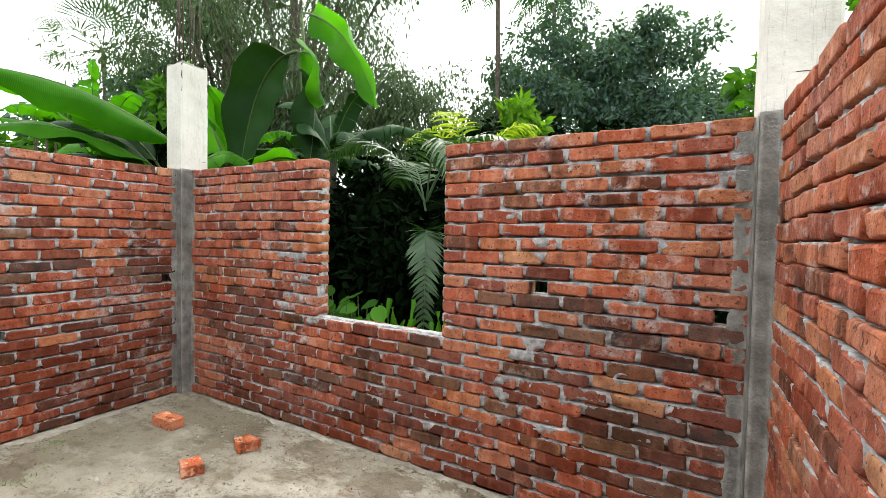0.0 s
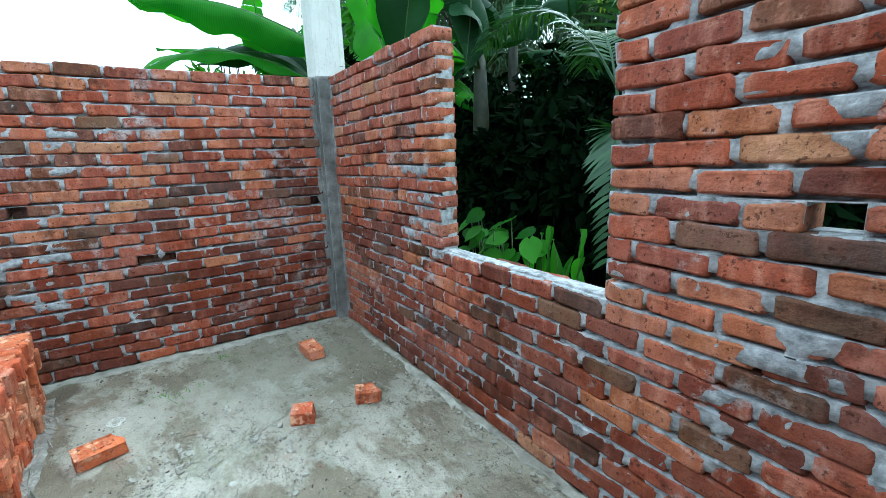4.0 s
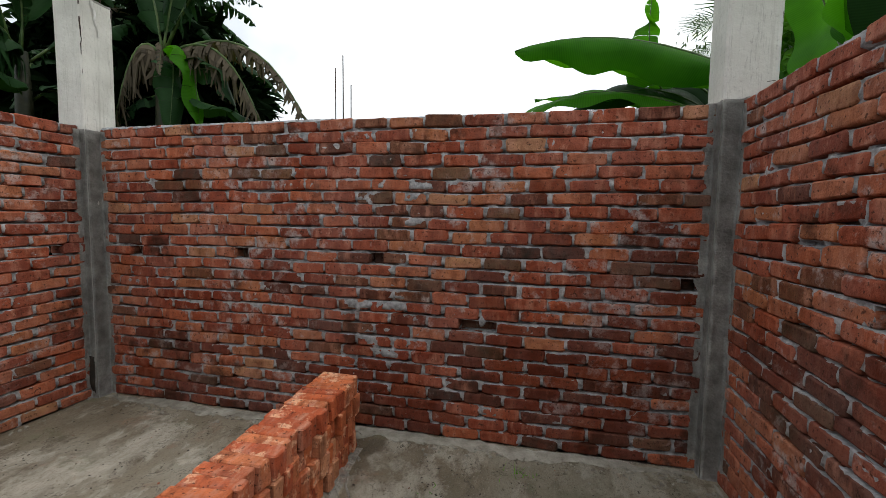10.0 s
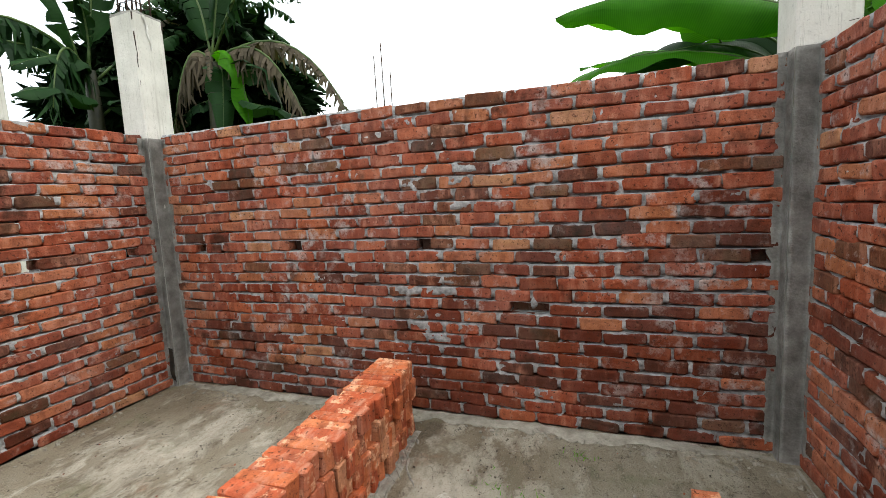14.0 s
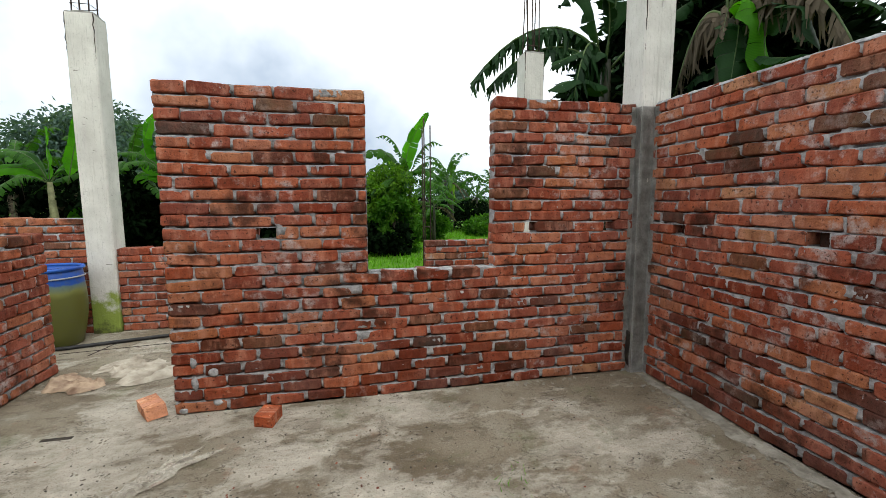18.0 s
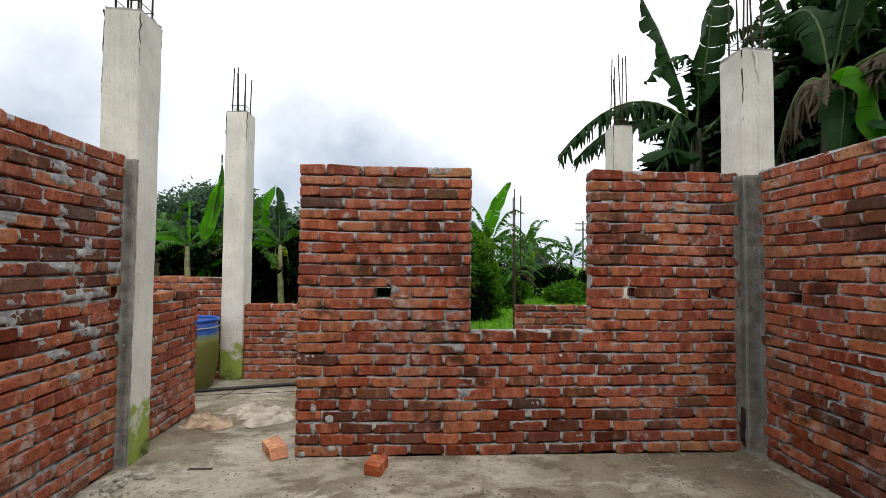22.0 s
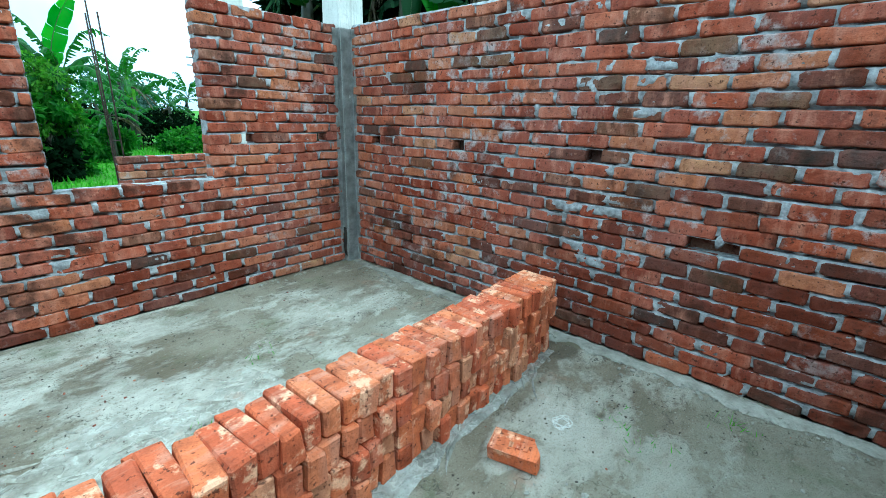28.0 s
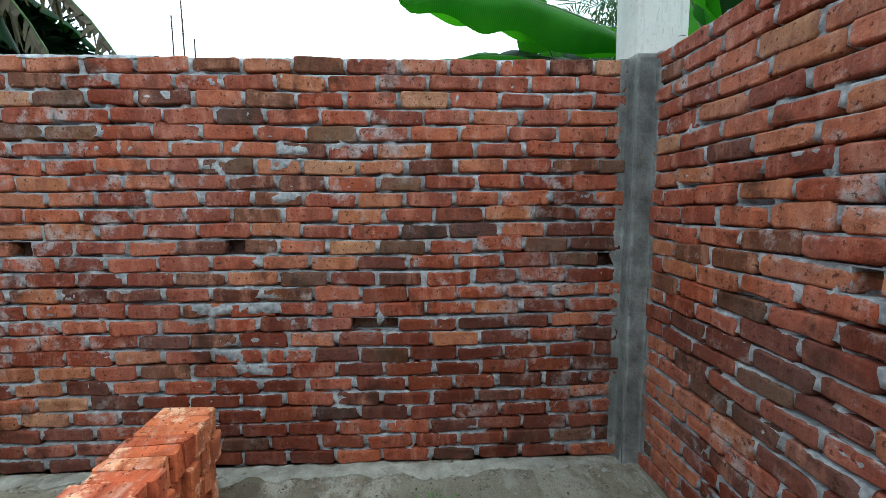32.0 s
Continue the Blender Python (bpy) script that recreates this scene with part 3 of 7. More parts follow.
wall("wall_west", "unplastered red brick wall with grey mortar joints between concrete columns", (WA, A0, 0), (0, 1), (-1, 0), 2.88 - A0, 26,
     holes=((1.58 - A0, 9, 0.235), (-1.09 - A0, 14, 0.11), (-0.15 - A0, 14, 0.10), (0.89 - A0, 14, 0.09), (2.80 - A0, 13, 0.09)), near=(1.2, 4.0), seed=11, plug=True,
     dark=shifted(((-0.62, 21), (0.86, 22), (0.93, 19), (1.46, 21), (1.63, 18), (2.79, 19), (1.84, 15), (2.07, 15), (1.7, 14), (2.53, 14), (2.74, 13), (1.25, 12),
                   (1.45, 3), (1.98, 0), (2.59, 1), (0.12, 21), (0.04, 23), (-0.21, 21), (-1.24, 15), (-0.51, 19), (-0.87, 20)), A0),
     darkened=((2.3 - A0, 4, 2.2), (2.5 - A0, 6, 1.3), (0.6 - A0, 3, 1.3), (-0.6 - A0, 2, 1.0), (2.7 - A0, 14, 0.7)), bed=(0.02, 1.95), spill=((1.02 - A0, 20, 0.35), (0.9 - A0, 10, 0.4)))
wall("wall_north", "unplastered red brick wall with a raw window opening down to the sill", (B0, WB, 0), (1, 0), (0, 1), 0.70 - B0, 26,
     gaps=((-1.99 - B0, -0.90 - B0, 11, 26),), holes=((-2.54 - B0, 14, 0.07), (-0.28 - B0, 15, 0.10), (0.62 - B0, 14, 0.10)), cap=0.010, near=(0.8, 4.4), seed=12,
     dark=shifted(((-0.63, 14), (-0.35, 14), (-0.05, 14), (-0.38, 12), (-0.09, 12), (0.52, 13), (0.34, 11), (0.14, 10), (0.37, 12), (0.09, 5), (0.55, 7), (-0.54, 6), (-0.78, 7),
                   (-1.07, 10), (-1.55, 8), (-1.49, 4), (-2.02, 4), (-2.58, 4), (-2.9, 9), (-2.3, 4), (-1.8, 5), (0.37, 3), (-2.24, 0), (-1.2, 9)), B0),
     darkened=((-2.6 - B0, 3, 1.7), (-1.3 - B0, 3, 1.7), (0.1 - B0, 5, 1.5), (-2.9 - B0, 9, 0.9)), spill=((-2.16 - B0, 17, 0.34), (-2.2 - B0, 12, 0.3), (-0.3 - B0, 8, 0.4)))
wall("wall_south", "unplastered red brick wall with a raw window opening and a free end at the doorway", (C0, WC, 0), (1, 0), (0, -1), -0.30 - C0, 26,
     gaps=((-2.457 - C0, -1.56 - C0, 11, 26),), holes=((-0.909 - C0, 14, 0.115), (-2.744 - C0, 14, 0.08), (-3.40 - C0, 14, 0.08)), cap=0.008, near=(0.0, 3.4), seed=13,
     dark=shifted(((-1.06, 24), (-1.41, 23), (-0.52, 22), (-2.75, 19), (-3.36, 22), (-1.93, 4)), C0),
     darkened=((-2.2 - C0, 1, 1.2), (-0.8 - C0, 1, 0.8)))
d_dir = Vector((0.772 - WD, 2.85 - D0, 0)).normalized()
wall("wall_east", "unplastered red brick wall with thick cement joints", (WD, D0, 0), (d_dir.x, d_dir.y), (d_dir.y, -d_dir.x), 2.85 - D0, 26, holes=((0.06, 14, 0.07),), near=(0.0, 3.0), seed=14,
     dark=shifted(((-1.13, 17), (-0.92, 20), (-0.61, 15), (-0.96, 14), (-1.17, 22)), D0), plug=True, spill=((0.3, 20, 0.55), (0.35, 13, 0.5), (1.1, 17, 0.5)), darkened=((0.25, 19, 1.0), (0.7, 13, 0.7), (2.4, 2, 0.9)))
wall("wall_entry", "low unfinished brick wall beside the doorway", (0.887, -2.44, 0), (0, 1), (1, 0), 0.875, 14, seed=15)
wall("wall_veranda", "low unfinished brick wall at the slab edge", (-0.9, -3.60, 0), (1, 0), (0, -1), 1.825, 11, seed=16)
wall("wall_veranda_east", "low unfinished brick wall at the slab edge", (1.18, -3.60, 0), (1, 0), (0, -1), 3.3, 15, seed=17)
wall("wall_veranda_west", "low unfinished brick wall at the slab edge", (-3.60, -3.60, 0), (1, 0), (0, -1), 1.25, 11, seed=18)


# ---- columns ----
def column(label, x0, y0, top, size=0.255, bars=6, bar_len=0.75, seed=0):
    r = random.Random(seed)
    base = tagged(new("concrete_column"), label, "column", "columns of the unfinished house", "structure")
    base.location = (x0, y0, 0)
    bm = bmesh.new()
    n = 14
    rings = []
    for k in range(n + 1):
        z = top * k / n
        ring = []
        for sx, sy in ((0, 0), (1, 0), (1, 1), (0, 1)):
            px, py = sx * size, sy * size
            for ax, ay in (((0.012, 0), (0, 0.012))):
                ox = ax if sx == 0 else -ax
                oy = ay if sy == 0 else -ay
                ring.append((px + ox + r.uniform(-0.002, 0.002), py + oy + r.uniform(-0.002, 0.002), z + (r.uniform(-0.012, 0.006) if k == n else 0)))
        # order round the section
        ring = [ring[0], ring[2], ring[3], ring[5], ring[4], ring[6], ring[7], ring[1]]
        rings.append([bm.verts.new(p) for p in ring])
    for a, b2 in zip(rings, rings[1:]):
        for k in range(8):
            bm.faces.new((a[k], a[(k + 1) % 8], b2[(k + 1) % 8], b2[k]))
    bm.faces.new(rings[0][::-1])
    bm.faces.new(rings[-1])
    bmesh.ops.recalc_face_normals(bm, faces=bm.faces)
    part("shaft", bm, ALGAE_CONCRETE if "algae" in label else CONCRETE, base, "pale board-marked concrete shaft")
    # rough unfinished top
    bm = bmesh.new()
    add_box(bm, 0.008, size - 0.008, 0.008, size - 0.008, top - 0.01, top + 0.02)
    bmesh.ops.subdivide_edges(bm, edges=bm.edges[:], cuts=4, use_grid_fill=True)
    for v in bm.verts:
        v.co += 0.014 * noise.noise_vector(v.co * 22 + Vector((seed * 3, 0, 0)))
    part("rough_top", bm, FILLET, base, "rough broken concrete top")
    # cracks run down from the top along the corners
    for cx_, cy_, ln in ((0.0, 0.0, 0.55), (1.0, 0.0, 0.35), (0.0, 1.0, 0.45), (1.0, 1.0, 0.6)):
        bm = bmesh.new()
        z, pts = top, []
        while z > top - ln:
            pts.append((cx_ * size + (0.5 - cx_) * 0.014 + r.uniform(-0.006, 0.006), cy_ * size + (0.5 - cy_) * 0.014 + r.uniform(-0.006, 0.006), z))
            z -= r.uniform(0.03, 0.07)
        add_tube(bm, pts, [max(0.0015, 0.007 * (1 - k / len(pts))) for k in range(len(pts))], 5)
        part("crack", bm, REBAR_MAT, base, "dark ragged crack")
    for _ in range(9):
        side, q, z, ln = r.randrange(4), r.uniform(0.1, 0.8) * size, r.uniform(0.5, top - 0.2), r.uniform(0.02, 0.07)
        a, b2 = ((q, -0.0005), (q + ln, -0.0005)) if side == 0 else ((q, size + 0.0005), (q + ln, size + 0.0005)) if side == 1 else ((-0.0005, q), (-0.0005, q + ln)) if side == 2 else ((size + 0.0005, q), (size + 0.0005, q + ln))
        bm = bmesh.new()
        add_tube(bm, [(*a, z), (*b2, z + r.uniform(-0.02, 0.02))], 0.0022, 4)
        part("crack", bm, REBAR_MAT, base, "short dark chip line")
    spots = [(0.2, 0.2), (0.8, 0.2), (0.8, 0.8), (0.2, 0.8), (0.5, 0.2), (0.5, 0.8), (0.2, 0.5), (0.8, 0.5)][:bars]
    for sx, sy in spots:
        bm = bmesh.new()
        h = bar_len * r.uniform(0.75, 1.15)
        lean = (r.uniform(-0.03, 0.03), r.uniform(-0.03, 0.03))
        add_tube(bm, [(sx * size + lean[0] * q, sy * size + lean[1] * q, top - 0.03 + h * q) for q in (0, 0.3, 0.6, 1)], 0.007, 6)
        part("rebar", bm, REBAR_MAT, base, "rusty steel bar", True)
    if bars:
        bm = bmesh.new()
        s = [(0.17, 0.17), (0.83, 0.17), (0.83, 0.83), (0.17, 0.83), (0.17, 0.17)]
        add_tube(bm, [(a * size, b2 * size, top + 0.10 + r.uniform(-0.01, 0.01)) for a, b2 in s], 0.004, 5)
        part("stirrup", bm, REBAR_MAT, base, "rusty steel stirrup", True)
    return base


column("square cast concrete column in the wall corner", -3.885, 2.88, 3.06, seed=1)
column("square cast concrete column in the wall corner", -3.855, -1.64, 3.03, seed=2)
column("square cast concrete column in the wall corner", 0.70, 2.85, 3.1, seed=3)
column("square cast concrete column with green algae at its foot beside the doorway", 0.77, -1.565, 3.12, seed=4)
column("square cast concrete column with green algae at its foot at the slab edge", 0.925, -3.81, 3.19, seed=5, bar_len=0.6)
column("square cast concrete column at the slab edge", -3.855, -3.855, 3.15, seed=6, bar_len=0.9)


# torn white strip of plastic caught on the top of the south-west column
bm = bmesh.new()
strip = [(-3.690 - 0.006 * k + 0.006 * math.sin(k * 1.9), -1.378, 3.034 - 0.03 * k - 0.001 * k * k) for k in range(8)]
edge = [[bm.verts.new((x + sg * 0.011 * (1 - 0.06 * k), y + 0.003 * math.sin(k), z)) for k, (x, y, z) in enumerate(strip)] for sg in (-1, 1)]
for k in range(len(strip) - 1):
    bm.faces.new((edge[0][k], edge[0][k + 1], edge[1][k + 1], edge[1][k])).smooth = True
bmesh.ops.solidify(bm, geom=bm.faces[:], thickness=0.0015)
tagged(part("plastic_strip", bm, simple("white_plastic", (0.55, 0.54, 0.50), (0.74, 0.73, 0.70), 0.5, 12)), "torn white plastic strip hanging from the concrete column", "plastic strip")


# ---- leaf materials ----
def make_leaf(name, dark, light, translucency=0.35, rough=0.45, veins=0.0, scale=3.0, spec=0.16):
    m, n, l, b = material(name, rough, spec)
    g = n.new("ShaderNodeNewGeometry")
    o = n.new("ShaderNodeObjectInfo")
    rnd = mathnode(n, l, "FRACT", mathnode(n, l, "ADD", o.outputs["Random"], g.outputs["Random Per Island"]))
    f = mathnode(n, l, "ADD", mathnode(n, l, "MULTIPLY", noisenode(n, l, g.outputs["Position"], scale, 4), 0.6), mathnode(n, l, "MULTIPLY", rnd, 0.4))
    col = ramp(n, l, f, [(0.25, dark), (0.75, light)])
    if veins:
        uv = n.new("ShaderNodeUVMap")
        w = n.new("ShaderNodeTexWave")
        w.inputs["Scale"].default_value, w.inputs["Distortion"].default_value = 18.0, 0.6
        l.new(uv.outputs["UV"], w.inputs["Vector"])
        col = mixcol(n, l, mathnode(n, l, "MULTIPLY", w.outputs["Fac"], veins), col, tuple(min(1, v * 1.7) for v in light))
        bump(n, l, b, w.outputs["Fac"], 0.12, 0.008)
    l.new(col, b.inputs["Base Color"])
    t = n.new("ShaderNodeBsdfTranslucent")
    l.new(mixcol(n, l, 1.0, col, (1.5, 1.7, 0.45), "MULTIPLY"), t.inputs["Color"])
    mx = n.new("ShaderNodeMixShader")
    mx.inputs[0].default_value = translucency
    l.new(b.outputs[0], mx.inputs[1])
    l.new(t.outputs[0], mx.inputs[2])
    l.new(mx.outputs[0], n["Material Output"].inputs["Surface"])
    return m


BANANA = make_leaf("banana_leaf", (0.022, 0.100, 0.005), (0.075, 0.25, 0.014), 0.5, 0.5, 0.12, spec=0.08)
# dark copy of the banana leaf: backlit and shaded faces put into the colour
BANANA_SHADED = make_leaf("shaded_banana_leaf", (0.006, 0.019, 0.007), (0.019, 0.052, 0.016), 0.14, 0.5, 0.12, spec=0.07)
BANANA_DRY = make_leaf("dry_banana_leaf", (0.045, 0.038, 0.028), (0.11, 0.09, 0.065), 0.2, 0.8, spec=0.05)
PALM = make_leaf("palm_leaf", (0.015, 0.042, 0.014), (0.045, 0.10, 0.036), 0.2, 0.35, spec=0.4)
YELLOW_PALM = make_leaf("yellow_palm_leaf", (0.14, 0.22, 0.02), (0.36, 0.42, 0.06), 0.4, 0.5)
# green shifted to blue, so distance haze is part of the leaf colour
TREE_DARK = make_leaf("hazy_tree_leaf", (0.032, 0.066, 0.056), (0.095, 0.150, 0.128), 0.3, 0.5, spec=0.10)
TREE_GREY = make_leaf("drooping_leaf", (0.035, 0.058, 0.032), (0.095, 0.135, 0.080), 0.3, 0.5, spec=0.10)
BUSH = make_leaf("bush_leaf", (0.014, 0.058, 0.005), (0.070, 0.180, 0.016), 0.35, 0.5, spec=0.08)
LIME_BUSH = make_leaf("lime_leaf", (0.045, 0.115, 0.010), (0.13, 0.26, 0.026), 0.45, 0.5, spec=0.08)
# near-black copy of the bush leaf: shade under the canopy put into the colour
BUSH_SHADED = make_leaf("shaded_bush_leaf", (0.0012, 0.004, 0.0012), (0.005, 0.012, 0.004), 0.04, 0.7, spec=0.01)
HEART = make_leaf("heart_leaf", (0.016, 0.070, 0.005), (0.070, 0.225, 0.015), 0.45, 0.45, spec=0.10)
GRASS_BLADE = make_leaf("grass_blade", (0.055, 0.16, 0.008), (0.13, 0.32, 0.022), 0.3, 0.6, spec=0.05)
BARK = simple("bark", (0.045, 0.036, 0.027), (0.12, 0.10, 0.08), 0.9, 12, 0.2, 0, 0.6)
BANANA_STEM = simple("banana_stem", (0.009, 0.012, 0.005), (0.030, 0.030, 0.014), 0.6, 9, 0.3, 0, 0.3)
BANANA_MID = make_leaf("grove_banana_leaf", (0.008, 0.034, 0.006), (0.046, 0.125, 0.018), 0.35, 0.5, 0.25, spec=0.09)


# ---- ground ----
GRASS_MAT = simple("grass_ground", (0.050, 0.130, 0.008), (0.10, 0.235, 0.018), 0.9, 1.5, 0.1)
bm = bmesh.new()
add_box(bm, -600, 600, -600, 600, -0.9, -0.4)
tagged(part("ground", bm, GRASS_MAT), "green grassy ground", "ground", kind="structure")


# ---- brick stack ----
STACK_MESHES = [brick_mesh("stack_brick", 300 + i, NEW_BRICK, False, c=0.0055, rough=0.007) for i in range(14)]
r = random.Random(5)
stack = tagged(new("brick_stack"), "long low stack of new orange bricks standing on edge", "brick stack")
S0, S1 = Vector((-3.42, 0.765, 0)), Vector((-0.32, 0.865, 0))
sd = (S1 - S0).normalized()
s_yaw = math.degrees(math.atan2(sd.y, sd.x))
layer_h = 0.1175
for layer in range(4):
    u = r.uniform(0, 0.02)
    while u < (S1 - S0).length:
        p = S0 + sd * u
        ob = new("brick", r.choice(STACK_MESHES))
        ob.parent = stack
        # on edge: long side across the stack, narrow side up
        side = r.gauss(0, 0.016)
        ob.matrix_basis = pose(p.x - sd.y * side, p.y + sd.x * side, layer_h * (layer + 0.5), 0, 0, s_yaw + 90 + r.gauss(0, 2.6)) @ pose(0, 0, 0, 90 + r.gauss(0, 1.2), 0, r.gauss(0, 1.0)) @ Matrix.Diagonal((r.uniform(0.95, 1.05), 1.03, r.uniform(0.97, 1.06), 1))
        u += 0.0755 + r.uniform(0, 0.007)


# ---- mortar smeared over the corners where walls meet columns ----
def corner_coat(label, pts, h, seed):
    """A ragged coat of mortar, upright, along plan points pts (listed with the room on the left hand)."""
    bm = bmesh.new()
    n = int(h / 0.022)
    for part_no, (a, b2) in enumerate(zip(pts, pts[1:])):
        a, b2 = Vector((*a, 0)), Vector((*b2, 0))
        k = max(2, int((b2 - a).length / 0.018))
        nv = Vector((-(b2 - a).y, (b2 - a).x, 0)).normalized()
        first, final = part_no == 0, part_no == len(pts) - 2
        rows = []
        for level in range(n + 1):
            z = h * level / n
            row = []
            for q in range(k + 1):
                p = a.lerp(b2, q / k)
                d = 0.004 + 0.007 * noise.noise(Vector((p.x * 14, p.y * 14, z * 9 + seed))) + 0.003 * noise.noise(Vector((p.x * 40, p.y * 40, z * 30)))
                free = (first and q == 0) or (final and q == k)
                d = -0.012 if free else 0.003 if q in (0, k) else d
                pp = p + nv * d
                if free:
                    pp += (b2 - a) / k * (1 if q == 0 else -1) * 1.6 * (0.3 + noise.noise(Vector((seed, q, z * 11))) + 0.5 * noise.noise(Vector((seed, q, z * 37))))
                row.append(bm.verts.new((pp.x, pp.y, z)))
            rows.append(row)
        for ra, rb in zip(rows, rows[1:]):
            for q in range(k):
                bm.faces.new((ra[q], ra[q + 1], rb[q + 1], rb[q])).smooth = True
    bmesh.ops.solidify(bm, geom=bm.faces[:], thickness=0.008)
    return tagged(part("mortar_coat", bm, FILLET), label, "mortar", kind="structure")


COAT = "grey mortar smeared over the corner between brick wall and concrete column"
corner_coat(COAT, ((-3.565, WB), (-3.625, WB), (-3.628, 2.878), (WA, 2.878), (WA, 2.815)), 2.10, 1)
corner_coat(COAT, ((WA, -1.32), (WA, -1.383), (-3.598, -1.383), (-3.598, WC), (-3.535, WC)), 2.07, 2)
corner_coat(COAT, ((0.772, 2.80), (0.772, 2.848), (0.698, 2.848), (0.698, WB), (0.61, WB)), 2.08, 3)
corner_coat(COAT, ((0.768, -1.345), (0.768, -1.308), (0.836, -1.308), (0.836, -1.27)), 2.08, 4)


# black patch painting the shade of a gap in the south-west corner mortar, at its foot
bm = bmesh.new()
add_box(bm, -3.612, -3.588, WC + 0.002, WC + 0.040, 0.04, 0.34)
bmesh.ops.subdivide_edges(bm, edges=bm.edges[:], cuts=5, use_grid_fill=True)
for v in bm.verts:
    v.co += 0.017 * noise.noise_vector(v.co * 13)
tagged(part("gap_shade_patch", bm, simple("gap_black", (0.012, 0.010, 0.008), (0.035, 0.028, 0.02), 0.7, 20), None, "", True), "black patch standing for a dark gap in the corner mortar", "stain", kind="structure")

# dabs of mortar stuck to the brick faces
for k, (x, z, w, h) in enumerate(((-0.427, 0.340, 0.022, 0.035), (-0.545, 0.269, 0.032, 0.034), (-0.560, 0.062, 0.030, 0.022), (-0.354, 0.025, 0.030, 0.020), (-0.431, 0.203, 0.020, 0.050))):
    bm = bmesh.new()
    bmesh.ops.create_icosphere(bm, subdivisions=2, radius=1.0)
    for v in bm.verts:
        v.co = Vector((v.co.x * w * (1 + 0.3 * noise.noise(v.co * 1.5 + Vector((k, 0, 0)))), v.co.y * 0.007, v.co.z * h * (1 + 0.35 * noise.noise(v.co * 1.7 + Vector((0, k, 0))))))
    ob = part("mortar_dab", bm, MORTAR, None, "", True)
    ob.location = (x, WC + 0.003, z)
    tagged(ob, "grey dab of mortar stuck to the brick wall", "mortar", kind="structure")

bm = bmesh.new()
bmesh.ops.create_icosphere(bm, subdivisions=2, radius=1.0)
for v in bm.verts:
    v.co = Vector((v.co.x * 0.008, v.co.y * 0.020 * (1 + 0.4 * noise.noise(v.co * 1.5)), v.co.z * 0.036 * (1 + 0.3 * noise.noise(v.co * 2.1))))
ob = part("mortar_dab", bm, MORTAR, None, "", True)
ob.location = (WA + 0.004, 1.61, 0.80)
tagged(ob, "grey dab of mortar hanging over a missing brick", "mortar", kind="structure")

# ---- loose bricks ----
LOOSE = [brick_mesh("loose_brick", 500 + i, NEW_BRICK, False, c=0.006, rough=0.004) for i in range(4)]


def loose_brick(x, y, yaw, label, kind=0, length=1.0, frog=False, broken=0, roll=0.0):
    """A loose brick; broken: how many rough cuts are broken off its +x end."""
    rr = random.Random(kind)
    bm = bmesh.new()
    lx, wy, hz = BRICK_L * length / 2, BRICK_W / 2, BRICK_H
    add_box(bm, -lx, lx, -wy, wy, 0, hz)
    bm.faces.ensure_lookup_table()
    if frog:
        # the shallow frog pressed in its upper face
        topf = max(bm.faces, key=lambda f: f.calc_center_median().z)
        bmesh.ops.inset_individual(bm, faces=[topf], thickness=0.026)
        bmesh.ops.inset_individual(bm, faces=[topf], thickness=0.007, depth=-0.011)
        # worn bars of the pressed mark
        for k in range(3):
            add_box(bm, -0.045 + 0.032 * k, -0.027 + 0.032 * k, -0.014, 0.014, hz - 0.0115, hz - 0.0055)
    edges = [e for e in bm.edges if abs(e.verts[0].co.x) > lx - 0.001 or abs(e.verts[0].co.y) > wy - 0.001]
    bmesh.ops.bevel(bm, geom=[e for e in edges if len(e.link_faces) == 2 and e.calc_face_angle(0) > 1.0], offset=0.006, segments=2, affect="EDGES")
    for k in range(broken):
        nrm = Vector((1.0, rr.uniform(-0.35, 0.35) + (0.6 if k else 0.0), rr.uniform(-0.35, 0.35))).normalized()
        spot = Vector((lx - rr.uniform(0.012, 0.035), (-1) ** k * wy * 0.45, hz * 0.5))
        cut = bmesh.ops.bisect_plane(bm, geom=bm.verts[:] + bm.edges[:] + bm.faces[:], plane_co=spot, plane_no=nrm, clear_outer=True)
        bmesh.ops.holes_fill(bm, edges=[e for e in cut["geom_cut"] if isinstance(e, bmesh.types.BMEdge)], sides=0)
    if broken:
        rough = [f for f in bm.faces if f.normal.x > 0.4]
        bmesh.ops.triangulate(bm, faces=rough)
    for v in bm.verts:
        v.co += Vector((rr.uniform(-1, 1), rr.uniform(-1, 1), rr.uniform(-0.5, 0.5) if v.co.z > 0.01 else 0)) * (0.0016 if v.co.x < lx * 0.5 or not broken else 0.004)
    bmesh.ops.recalc_face_normals(bm, faces=bm.faces[:])
    ob = part("brick", bm, NEW_BRICK)
    ob.matrix_world = pose(x, y, 0.002 + wy * abs(math.sin(radians(roll))), roll, 0, yaw)
    return tagged(ob, label, "brick", "loose bricks")


loose_brick(-2.52, 1.235, 106, "orange clay brick with a frog and a broken corner", 11, 1.02, True, 2, 8)
loose_brick(-3.05, 2.45, 3, "orange clay brick with a pressed frog lying on the floor", 2, 1.0, True)
loose_brick(-2.23, 2.17, 66, "broken orange brick half lying on the floor", 5, 0.62, False, 1)
loose_brick(-2.21, 2.55, 68, "broken orange brick lying on the floor near the window", 6, 0.68, True, 2)
loose_brick(-0.90, -1.20, 76, "orange brick half lying by the wall", 7, 0.78, False, 1)
loose_brick(-0.15, -1.50, 124, "orange brick with a chipped end by the wall", 8, 1.02, False, 1, 6)

